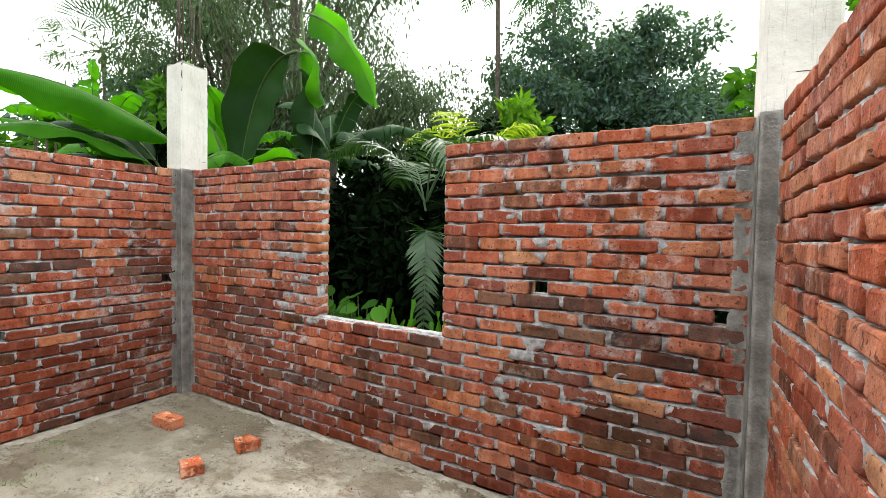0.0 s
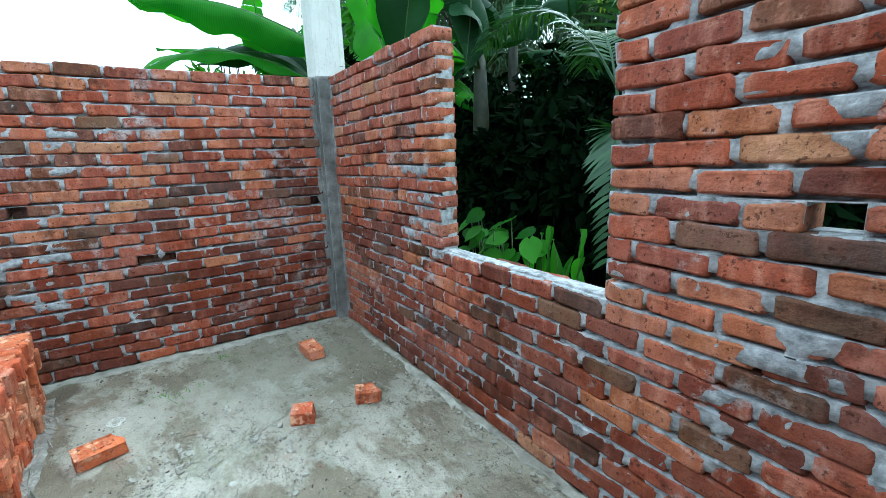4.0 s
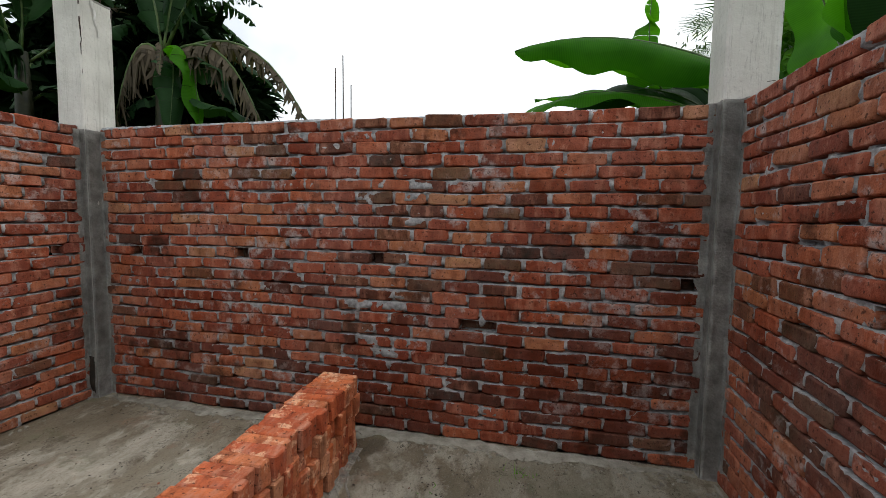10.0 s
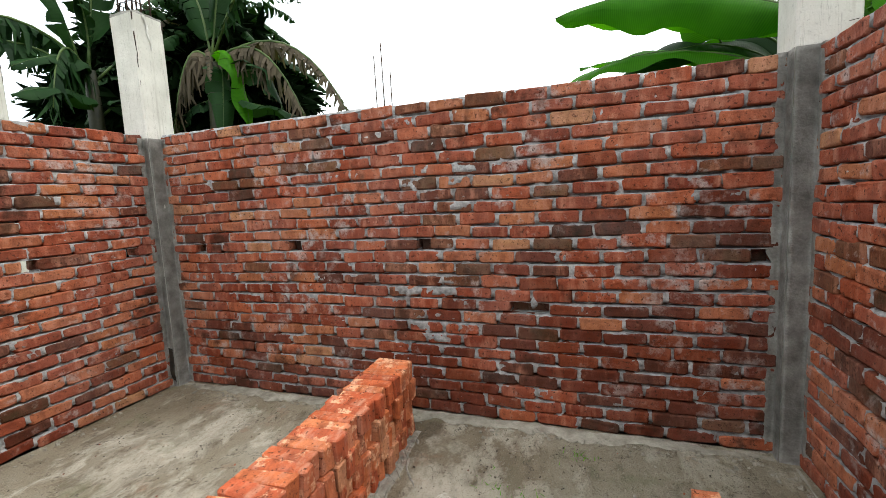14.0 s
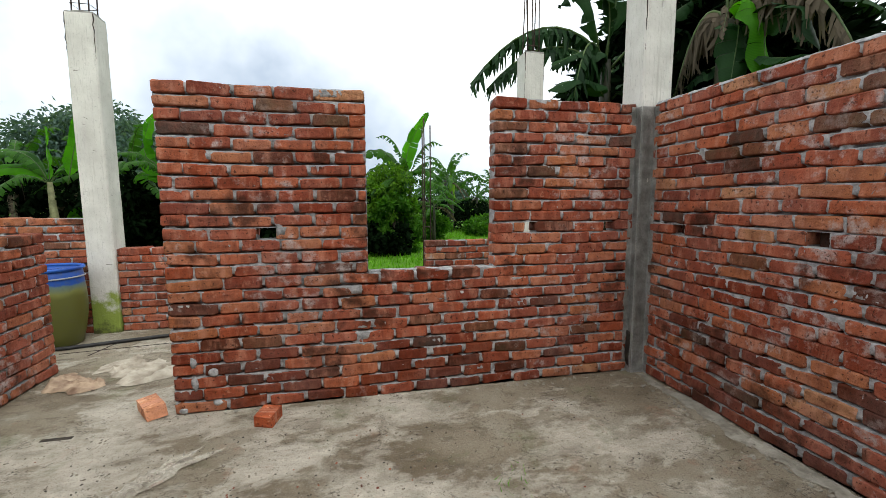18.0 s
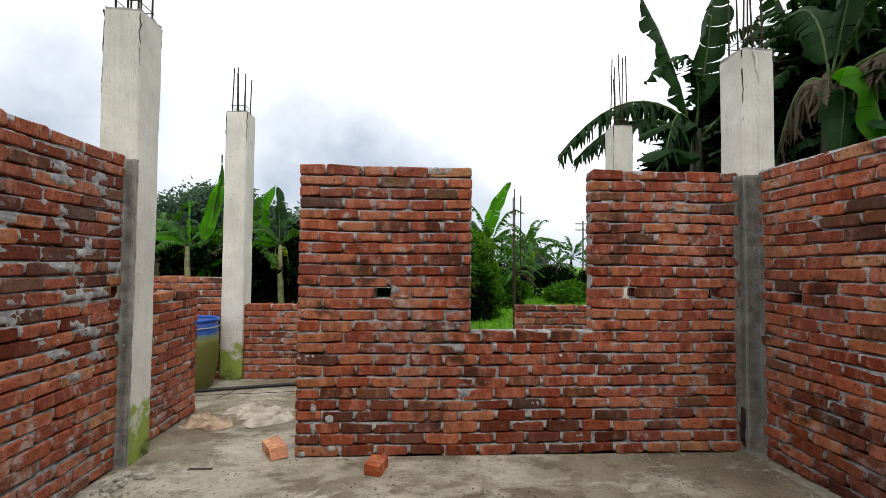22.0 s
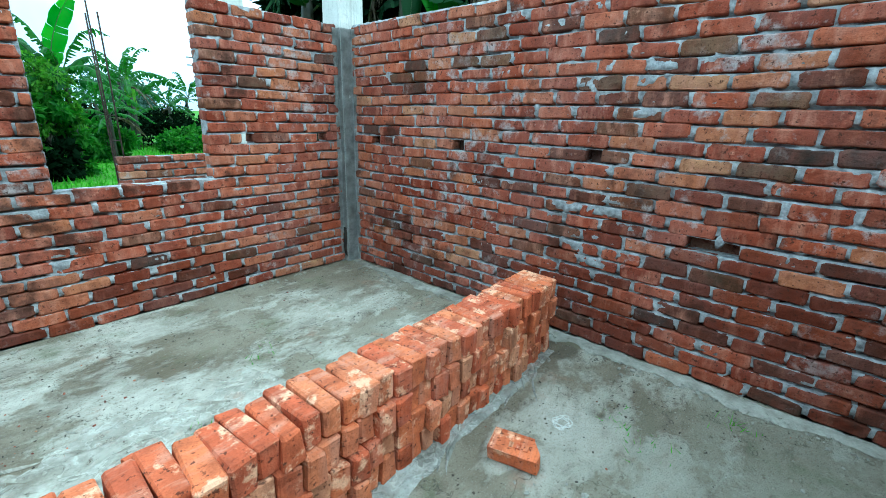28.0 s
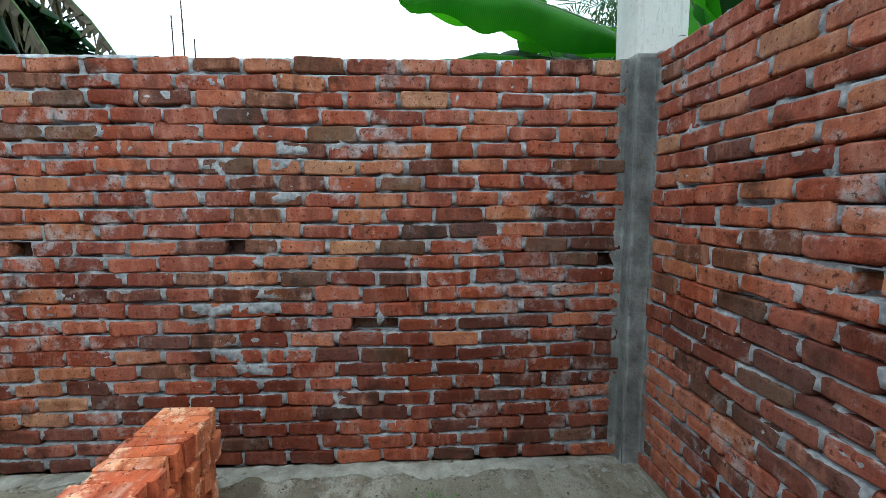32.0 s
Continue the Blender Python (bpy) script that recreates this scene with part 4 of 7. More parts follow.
# ---- plastic drum ----
def make_drum_mat():
    m, n, l, b = material("blue_plastic", 0.45, 0.4)
    pos = n.new("ShaderNodeNewGeometry").outputs["Position"]
    sep = n.new("ShaderNodeSeparateXYZ")
    l.new(pos, sep.inputs[0])
    f = mathnode(n, l, "ADD", sep.outputs[2], mathnode(n, l, "MULTIPLY", noisenode(n, l, pos, 5, 4), 0.12))
    col = ramp(n, l, f, [(0.55, (0.10, 0.105, 0.022)), (0.60, (0.17, 0.18, 0.05)), (0.655, (0.10, 0.16, 0.16)), (0.67, (0.012, 0.075, 0.36))])
    col = mixcol(n, l, ramp(n, l, noisenode(n, l, pos, 20, 4), [(0.5, 0), (0.7, 0.4)]), col, (0.09, 0.09, 0.035))
    l.new(col, b.inputs["Base Color"])
    return m


drum = tagged(new("water_drum"), "open blue plastic drum, its sides coated with olive dirt", "drum")
drum.location = (1.36, -3.26, 0)
prof = [(0.0, 0.004), (0.215, 0.004), (0.225, 0.02), (0.255, 0.16), (0.275, 0.28), (0.283, 0.40), (0.279, 0.52), (0.268, 0.64), (0.262, 0.73), (0.255, 0.735), (0.25, 0.70), (0.262, 0.55), (0.27, 0.40), (0.25, 0.16), (0.20, 0.05), (0.0, 0.045)]
bm = bmesh.new()
S = 36
rings = [[bm.verts.new((rad * math.cos(2 * math.pi * k / S), rad * math.sin(2 * math.pi * k / S), z)) for k in range(S)] for rad, z in prof[1:-1]]
for a, b2 in zip(rings, rings[1:]):
    for k in range(S):
        bm.faces.new((a[k], a[(k + 1) % S], b2[(k + 1) % S], b2[k])).smooth = True
bm.faces.new(rings[0][::-1])
bm.faces.new(rings[-1])
DRUM_MAT = make_drum_mat()
part("body", bm, DRUM_MAT, drum)
bm = bmesh.new()
add_tube(bm, [(0.268 * math.cos(2 * math.pi * k / 36), 0.268 * math.sin(2 * math.pi * k / 36), 0.745) for k in range(37)], 0.017, 8, False)
part("rim", bm, simple("blue_rim", (0.012, 0.06, 0.30), (0.03, 0.13, 0.48), 0.4, 6), drum, "bright blue rolled rim", True)
bm = bmesh.new()
add_tube(bm, [(0.276 * math.cos(2 * math.pi * k / 36), 0.276 * math.sin(2 * math.pi * k / 36), 0.665) for k in range(37)], 0.007, 6, False)
part("hoop", bm, simple("pale_hoop", (0.28, 0.30, 0.32), (0.4, 0.42, 0.44), 0.5, 6), drum, "pale ring round the drum", True)

# ---- hose, cloth, sheets and litter ----
bm = bmesh.new()
add_tube(bm, [(1.5, -2.98, 0.02), (1.15, -3.05, 0.018), (0.75, -3.16, 0.018), (0.30, -3.28, 0.018), (-0.3, -3.36, 0.018), (-0.9, -3.40, 0.018)], 0.018, 8)
tagged(part("hose", bm, simple("black_rubber", (0.012, 0.012, 0.013), (0.03, 0.03, 0.03), 0.5, 10), None, "", True), "black rubber hose lying across the floor", "hose")


def crumpled(name, label, category, outline, height, mat, seed, step=0.025, fine=9.0, ragged=1.0, creases=0):
    """A thin crumpled sheet over a strip: outline is (x0, y0, x1, y1, width). creases: how many sharp folds stand up from it."""
    x0, y0, x1, y1, w = outline
    a, b2 = Vector((x0, y0, 0)), Vector((x1, y1, 0))
    d = b2 - a
    s = Vector((-d.y, d.x, 0)).normalized()
    nu, nv = max(4, int(d.length / step)), max(6, int(w / step))
    bm = bmesh.new()
    grid = []
    for i in range(nu + 1):
        row = []
        for j in range(nv + 1):
            u, v = i / nu, j / nv - 0.5
            q = u * d.length
            side = 7.0 * (v > 0)
            rag = 0.75 + ragged * (0.55 * noise.noise(Vector((q * 2.6, seed, side))) + 0.30 * noise.noise(Vector((q * 8, seed, side + 2))) + 0.10 * noise.noise(Vector((q * 23, seed, side))))
            taper = min(1.0, 0.35 + 5 * min(u, 1 - u))
            p = a + d * u + s * v * w * max(0.25, rag) * taper
            # sharp creases that run together
            warp = Vector((noise.noise(Vector((p.x * 3, p.y * 3, seed))), noise.noise(Vector((p.x * 3, p.y * 3, seed + 9))), 0)) * 0.12
            c1 = max(0.0, 1 - 2.6 * abs(noise.noise(Vector(((p.x + warp.x) * fine * 0.30, (p.y + warp.y) * fine, seed))))) ** 3
            c2 = max(0.0, 1 - 2.6 * abs(noise.noise(Vector(((p.x + p.y - warp.y) * fine * 0.9, (p.y - p.x + warp.x) * fine * 0.35, seed + 3))))) ** 3
            edge = min(1, 8 * u, 8 * (1 - u), 7 * (0.5 - abs(v)))
            row.append(bm.verts.new((p.x, p.y, 0.003 + height * (0.15 + 0.6 * c1 + 0.4 * c2) * (0.12 + 0.88 * edge))))
        grid.append(row)
    for i in range(nu):
        for j in range(nv):
            bm.faces.new((grid[i][j], grid[i + 1][j], grid[i + 1][j + 1], grid[i][j + 1])).smooth = True
    rr = random.Random(seed)
    for _ in range(creases):
        i, j = rr.randrange(2, nu - 2), rr.randrange(1, nv - 1)
        p = grid[i][j].co.copy()
        ang = math.atan2(d.y, d.x) + rr.gauss(0, 0.45)
        ln, hh, ww = rr.uniform(0.05, 0.26), rr.uniform(0.004, 0.012), rr.uniform(0.004, 0.010)
        before, n_c = None, 6
        for k in range(n_c + 1):
            q = k / n_c
            ang += rr.gauss(0, 0.10)
            p = p + Vector((math.cos(ang), math.sin(ang), 0)) * ln / n_c
            nrm = Vector((-math.sin(ang), math.cos(ang), 0))
            f = math.sin(math.pi * min(0.97, max(0.03, q)))
            now = [bm.verts.new(p + nrm * (ww * e * f) + Vector((0, 0, z * f))) for e, z in ((-1.2, -0.003), (rr.uniform(-0.3, 0.3), hh), (1.0, -0.003))]
            if before:
                for e in (0, 1):
                    bm.faces.new((before[e], now[e], now[e + 1], before[e + 1]))
            before = now
    return tagged(part(name, bm, mat), label, category)


def make_film(name, dark, light, clear):
    """Clouded plastic film, wrinkled, partly clear, dusted with cement and brick."""
    m, n, l, b = material(name, 0.4, 0.45)
    pos = n.new("ShaderNodeNewGeometry").outputs["Position"]
    col = ramp(n, l, noisenode(n, l, pos, 7, 7, 0.7), [(0.36, dark), (0.60, light)])
    col = mixcol(n, l, ramp(n, l, noisenode(n, l, pos, 34, 5, 0.7), [(0.58, 0.0), (0.66, 0.7)]), col, (0.15, 0.12, 0.085))
    col = mixcol(n, l, ramp(n, l, noisenode(n, l, pos, 5, 6, 0.7), [(0.57, 0.0), (0.66, 0.5)]), col, (0.42, 0.22, 0.15))
    wv = moved(n, l, pos, noisenode(n, l, pos, 5.0, 3), 0.5)
    fold = noisenode(n, l, wv, 7.0, 3, 0.6)
    # dark and pale lines paint the shading of the folds into the colour
    col = mixcol(n, l, ramp(n, l, fold, [(0.47, 0.0), (0.485, 0.35), (0.50, 0.0)]), col, (0.16, 0.135, 0.10))
    line = ramp(n, l, fold, [(0.50, 0.0), (0.515, 0.3), (0.56, 0.0)])
    col = mixcol(n, l, line, col, (0.70, 0.66, 0.58))
    l.new(col, b.inputs["Base Color"])
    bump(n, l, b, mathnode(n, l, "ADD", line, noisenode(n, l, pos, 60, 5, 0.7)), 0.6, 0.01)
    t = n.new("ShaderNodeBsdfTransparent")
    mx = n.new("ShaderNodeMixShader")
    l.new(mathnode(n, l, "SUBTRACT", ramp(n, l, noisenode(n, l, pos, 4.0, 6, 0.7), [(0.40, clear), (0.62, clear * 0.35)]), mathnode(n, l, "MULTIPLY", line, 0.4), True), mx.inputs[0])
    l.new(b.outputs[0], mx.inputs[1])
    l.new(t.outputs[0], mx.inputs[2])
    l.new(mx.outputs[0], n["Material Output"].inputs["Surface"])
    return m


SHEET = make_film("cement_sheet", (0.20, 0.185, 0.155), (0.48, 0.46, 0.41), 0.35)
FILM = make_film("dusty_film", (0.30, 0.265, 0.205), (0.60, 0.555, 0.47), 0.55)
SACK = simple("paper_sack", (0.24, 0.20, 0.15), (0.54, 0.49, 0.40), 0.8, 7, 0.3, 0, 0.4)
CLOTH = simple("dirty_sack", (0.20, 0.13, 0.09), (0.50, 0.38, 0.27), 0.9, 9, 0.2, 0, 0.4)
crumpled("plastic_sheet", "thin crumpled cement-covered plastic sheet under the brick stack", "plastic sheet", (-3.44, 0.895, -0.38, 1.01, 0.15), 0.016, SHEET, 5, 0.012, 14, 1.0, 110)
crumpled("plastic_sheet", "thin crumpled cement-covered plastic sheet under the brick stack", "plastic sheet", (-2.35, 0.20, -0.30, 0.15, 0.95), 0.020, FILM, 6, 0.012, 9, 1.0, 210)
crumpled("plastic_sheet", "creased grey plastic sheet stuck to the cement floor", "plastic sheet", (0.20, 0.04, -0.56, -0.90, 0.17), 0.030, FILM, 7, 0.009, 16, 1.0, 46)
crumpled("cement_sack", "flattened torn cement sack on the floor by the doorway", "sack", (-0.06, -2.16, 0.58, -2.56, 0.48), 0.040, SACK, 8, 0.010, 9, 1.6)
crumpled("cement_sack", "flattened brown sack on the floor by the doorway", "sack", (0.40, -2.02, 0.84, -2.26, 0.34), 0.05, CLOTH, 9, 0.010, 9, 1.6)


def foot_strip(x0, y0, x1, y1, width, seed):
    ob = crumpled("mortar_strip", "ragged strip of dropped mortar along the foot of the wall", "mortar", (x0, y0, x1, y1, width), 0.009, FOOT_MORTAR, seed, 0.015, 16, 2.4)
    return tagged(ob, "ragged strip of dropped mortar along the foot of the wall", "mortar", kind="structure")


foot_strip(WA + 0.065, -1.36, WA + 0.065, 2.86, 0.15, 51)
foot_strip(-3.58, WB - 0.035, 0.65, WB - 0.035, 0.06, 53)
foot_strip(0.745, -1.27, 0.69, 2.82, 0.22, 54)


ob = crumpled("mortar_splash", "rough splash of dried pale mortar on the floor", "mortar", (-2.62, 1.70, -1.55, 1.90, 0.62), 0.024, FLOOR_MAT, 61, 0.010, 12, 2.2)
tagged(ob, "rough splash of dried pale mortar on the floor", "mortar", kind="structure")


def scatter(name, label, category, mat, spots, size, seed, flat=0.5):
    r = random.Random(seed)
    bm = bmesh.new()
    for x, y in spots:
        s = size * r.uniform(0.4, 1.5)
        m = pose(x, y, s * flat * 0.4, r.uniform(-25, 25), r.uniform(-25, 25), r.uniform(0, 360))
        vs = add_box(bm, -s / 2, s / 2, -s * 0.35, s * 0.35, -s * flat / 2, s * flat / 2)
        for v in vs:
            v.co = m @ (v.co * r.uniform(0.6, 1.2))
    return tagged(part(name, bm, mat), label, category, kind="stuff")


r = random.Random(21)
inside = lambda: (r.uniform(-3.6, 0.7), r.uniform(-1.4, 2.9))
CRUMB = simple("dirt_crumb", (0.13, 0.105, 0.075), (0.36, 0.32, 0.25), 0.9, 14, 0.2)
scatter("mortar_crumbs", "small crumbs of dropped mortar on the floor", "debris", CRUMB, [inside() for _ in range(1500)], 0.0085, 31)
scatter("mortar_crumbs", "dropped mortar along the foot of the walls", "debris", FOOT_MORTAR,
        [(-3.66 + abs(r.gauss(0, 0.08)), r.uniform(-1.3, 2.85)) for _ in range(350)] + [(r.uniform(-3.5, -0.3), -1.40 + abs(r.gauss(0, 0.04))) for _ in range(50)]
        + [(r.uniform(-3.5, 0.7), 2.94 - abs(r.gauss(0, 0.05))) for _ in range(260)] + [(0.79 - abs(r.gauss(0, 0.05)), r.uniform(-1.25, 2.8)) for _ in range(260)], 0.017, 32)


def plates(name, label, mat, spots, size, seed, tilt=14.0, lift=0.004):
    """Broken plates of dried mortar: thin uneven slabs with ragged outlines, lying this way and that."""
    r = random.Random(seed)
    bm = bmesh.new()
    for x, y in spots:
        s = size * r.choice((0.3, 0.4, 0.55, 0.7, 1.0, 1.4))
        n = r.choice((5, 6, 7, 8))
        stretch, thick = r.uniform(0.45, 0.9), r.uniform(0.10, 0.22) * s + 0.002
        m = pose(x, y, lift + 0.2 * thick, r.gauss(0, tilt), r.gauss(0, tilt), r.uniform(0, 360))
        rad = [s * r.uniform(0.32, 0.62) for _ in range(n)]
        top, low = [], []
        for k in range(n):
            a = 2 * math.pi * k / n + r.uniform(-0.25, 0.25)
            px_, py_, curl = rad[k] * math.cos(a), rad[k] * math.sin(a) * stretch, r.uniform(-0.2, 0.5) * thick
            top.append(bm.verts.new(m @ Vector((px_ * 0.88, py_ * 0.88, thick * 0.5 + curl))))
            low.append(bm.verts.new(m @ Vector((px_, py_, -thick * 0.5 + curl * 0.5))))
        mid = bm.verts.new(m @ Vector((0, 0, thick * r.uniform(0.35, 0.75))))
        for k in range(n):
            w = (k + 1) % n
            bm.faces.new((top[k], top[w], mid))
            bm.faces.new((low[k], low[w], top[w], top[k]))
        bm.faces.new(low[::-1])
    return tagged(part(name, bm, mat), label, "debris", kind="stuff")


CRUST = make_cement("pale_crust", (0.20, 0.18, 0.145), (0.55, 0.52, 0.45), 0.3, 14.0)
r = random.Random(91)
crust = [(-2.18 + r.gauss(0, 0.15), 1.72 + r.gauss(0, 0.16)) for _ in range(240)] + [(-2.05 + r.gauss(0, 0.30), 1.75 + r.gauss(0, 0.22)) for _ in range(180)]
plates("mortar_crust", "pale broken crust of dried mortar on the floor", CRUST, crust, 0.032, 92, 20.0, 0.002)
plates("mortar_flakes", "thin pale flakes of dried mortar lying on the floor", CRUST,
       [(-2.45 + r.gauss(0, 0.16), 2.66 + r.gauss(0, 0.07)) for _ in range(26)] + [(-2.1 + r.gauss(0, 0.25), 2.82 + r.gauss(0, 0.06)) for _ in range(26)] + [(-2.3 + r.gauss(0, 0.4), 2.1 + r.gauss(0, 0.35)) for _ in range(70)], 0.020, 93)
plates("mortar_lumps", "pale broken lumps of mortar along the foot of the east wall", CRUST,
       [(0.72 - abs(r.gauss(0, 0.075)), r.uniform(-1.22, 0.75)) for _ in range(330)] + [(0.70 - abs(r.gauss(0, 0.05)), r.uniform(0.75, 2.8)) for _ in range(120)], 0.062, 94, 12.0, 0.012)
r = random.Random(23)
scatter("brick_chips", "red brick chips strewn on the floor", "debris", WALL_BRICK,
        [inside() for _ in range(90)] + [(r.gauss(-0.75, 0.4), r.gauss(-0.1, 0.25)) for _ in range(170)], 0.0085, 33)
scatter("litter", "dark bits of dirt and dry leaf on the floor", "debris", simple("dark_litter", (0.03, 0.025, 0.02), (0.10, 0.08, 0.06), 0.9, 10), [(cx + r.gauss(0, 0.12), cy + r.gauss(0, 0.12)) for cx, cy in (inside() for _ in range(170)) for _ in range(9) if -3.65 < cx < 0.6 and -1.2 < cy < 2.75], 0.0085, 34, 0.25)
for k, (x, y, ln) in enumerate(((-0.85, 0.02, 0.35), (-0.72, 0.0, 0.3), (-1.02, 0.10, 0.22), (-1.42, 0.12, 0.3))):
    bm = bmesh.new()
    vs = add_box(bm, -0.03 * ln / 0.35, 0.03, -0.024, 0.024, 0, 0.032)
    rr = random.Random(k)
    for v in vs:
        v.co += Vector((rr.uniform(-1, 1) * 0.01, rr.uniform(-1, 1) * 0.01, rr.uniform(0, 1) * 0.006 if v.co.z > 0.01 else 0))
    ob = part("brick_piece", bm, NEW_BRICK)
    ob.matrix_world = pose(x, y, 0.014, 0, 0, 40 * k)
    tagged(ob, "broken piece of orange brick on the plastic sheet", "brick piece")
# narrow slot in the floor near the doorway: a dark strip paints its shaded hollow
bm = bmesh.new()
add_box(bm, 0.19, 0.35, -1.295, -1.265, -0.02, 0.003)
tagged(part("floor_slot", bm, simple("slot_dark", (0.03, 0.025, 0.02), (0.08, 0.065, 0.05), 0.9, 20)), "small dark slot in the cement floor", "slot", kind="structure")
for x0, y0, x1, y1 in ((0.78, -3.24, 0.87, -2.82), (-0.9, -3.20, 1.15, -2.93)):
    bm = bmesh.new()
    d = Vector((x1 - x0, y1 - y0, 0))
    n_ = Vector((-d.y, d.x, 0)).normalized() * 0.006
    va = [bm.verts.new(Vector((x0, y0, zz)) + sg * n_) for zz in (-0.01, 0.003) for sg in (-1, 1)]
    vb = [bm.verts.new(Vector((x1, y1, zz)) + sg * n_) for zz in (-0.01, 0.003) for sg in (-1, 1)]
    bmesh.ops.convex_hull(bm, input=va + vb)
    tagged(part("floor_joint", bm, REBAR_MAT), "dark open joint between floor slabs", "joint", kind="structure")
# white loop of string on the floor
bm = bmesh.new()
add_tube(bm, [(-2.86 + 0.042 * math.cos(a) * (1 + 0.45 * math.sin(1.7 * a)), 1.26 + 0.034 * math.sin(a) * (1 + 0.4 * math.cos(2.3 * a)), 0.004 + 0.003 * math.sin(2.9 * a) ** 2) for a in (k * 0.4 for k in range(70))], 0.0018, 5)
tagged(part("string", bm, simple("white_string", (0.6, 0.58, 0.52), (0.75, 0.73, 0.68), 0.8, 20), None, "", True), "small tangle of white string on the floor", "string")
# weeds on the floor
for k, (x, y) in enumerate(((-0.08, -0.14), (-3.05, 1.45), (-2.95, 1.62), (-3.4, 1.9), (-1.7, 0.1), (-2.2, -0.3), (0.1, 2.2), (-0.1, 2.6))):
    rr = random.Random(k)
    bm = bmesh.new()
    for _ in range(22):
        px, py = rr.gauss(0, 0.05), rr.gauss(0, 0.05)
        a, h = rr.uniform(0, 6.28), rr.uniform(0.012, 0.045)
        w = 0.003
        bm.faces.new([bm.verts.new(q) for q in ((px - w * math.cos(a), py - w * math.sin(a), 0), (px + w * math.cos(a), py + w * math.sin(a), 0), (px + rr.gauss(0, 0.02), py + rr.gauss(0, 0.02), h))])
    ob = part("weed", bm, GRASS_BLADE)
    ob.location = (x, y, 0.001)
    tagged(ob, "small tuft of weeds growing on the dirty floor", "weed", kind="stuff")


# ---- plants ----
def bezier(a, c, b2, s):
    return a * (1 - s) ** 2 + c * (2 * s * (1 - s)) + b2 * s ** 2


def banana_leaf(parent, base, ctrl, tip, half_width, roll=0.0, torn=0.0, mat=None, seed=0, fold=0.35, wave=0.03, name="leaf"):
    """One broad leaf on an arched midrib. roll turns the blade about the rib; torn 0..1 splits it into strips."""
    r = random.Random(seed)
    base, ctrl, tip = Vector(base), Vector(ctrl), Vector(tip)
    n = 30
    bm = bmesh.new()
    uv = bm.loops.layers.uv.new("UVMap")
    ln = (ctrl - base).length + (tip - ctrl).length
    rib = [bezier(base, ctrl, tip, k / n) for k in range(n + 1)]
    frames = []
    for k in range(n + 1):
        d = (rib[min(k + 1, n)] - rib[max(k - 1, 0)]).normalized()
        side = d.cross(Vector((0, 0, 1)))
        side = side.normalized() if side.length > 1e-3 else Vector((1, 0, 0))
        up = side.cross(d).normalized()
        a = radians(roll)
        frames.append((side * math.cos(a) + up * math.sin(a), up * math.cos(a) - side * math.sin(a)))
    start = 0.10
    for sg in (-1, 1):
        k0 = int(start * n)
        while k0 < n:
            k1 = min(n, k0 + (n if torn <= 0 else r.choice((1, 1, 2, 2, 3) if torn > 0.6 else (2, 3, 4, 6))))
            droop = fold + (r.uniform(-0.1, 0.9) * torn)
            cut = 1.0 - torn * r.uniform(0, 0.35)
            rows = []
            for k in range(k0, k1 + 1):
                s = k / n
                q = (s - start) / (1 - start)
                w = half_width * cut * min(1.0, (max(q, 0) / 0.16) ** 0.6) * (max(1 - q, 0) / 0.40) ** 0.55 if q > 0.60 else half_width * cut * min(1.0, (max(q, 0) / 0.16) ** 0.6)
                side, up = frames[k]
                pinch = 0.0
                if torn > 0 and k1 - k0 >= 1:
                    pinch = 0.35 * (ln / n) * torn * (1 if k == k0 else -1 if k == k1 else 0)
                fwd = (rib[min(k + 1, n)] - rib[max(k - 1, 0)]).normalized()
                row = []
                for c in (0.02, 0.35, 0.7, 1.0):
                    dr = droop * c * c
                    p = rib[k] + side * (sg * w * c * math.cos(dr)) - up * (w * c * math.sin(dr)) + fwd * (0.10 * w * c + pinch * c)
                    p += up * (wave * math.sin(9 * s * ln + 2.1 * sg + seed) * c)
                    row.append((p, s * ln, 0.5 + 0.5 * sg * c))
                rows.append([(bm.verts.new(p), u, v) for p, u, v in row])
            for ra, rb in zip(rows, rows[1:]):
                for i in range(3):
                    quad = (ra[i], ra[i + 1], rb[i + 1], rb[i])
                    f = bm.faces.new([x[0] for x in quad])
                    f.smooth = True
                    for lp, x in zip(f.loops, quad):
                        lp[uv].uv = (x[1], x[2])
            k0 = k1
    ob = part(name, bm, mat or BANANA, parent)
    bm = bmesh.new()
    add_tube(bm, rib[::3], [0.020 * (1 - 0.85 * k / n) * max(0.6, half_width / 0.3) for k in range(0, n + 1, 3)], 6)
    part("midrib", bm, STALK, ob, "pale green midrib", True)
    return ob


STALK = simple("leaf_stalk", (0.03, 0.06, 0.015), (0.075, 0.12, 0.03), 0.5, 10, 0.3, 0, 0.1)


def banana_stem(parent, x, y, z0, z1, radius, lean=(0, 0), seed=0):
    r = random.Random(seed)
    bm = bmesh.new()
    pts = [(x + lean[0] * q, y + lean[1] * q, z0 + (z1 - z0) * q) for q in (0, 0.25, 0.5, 0.75, 1)]
    add_tube(bm, pts, [radius * v for v in (1.1, 1.0, 0.92, 0.8, 0.55)], 12)
    return part("stem", bm, BANANA_STEM, parent, "sheathed banana stem", True)


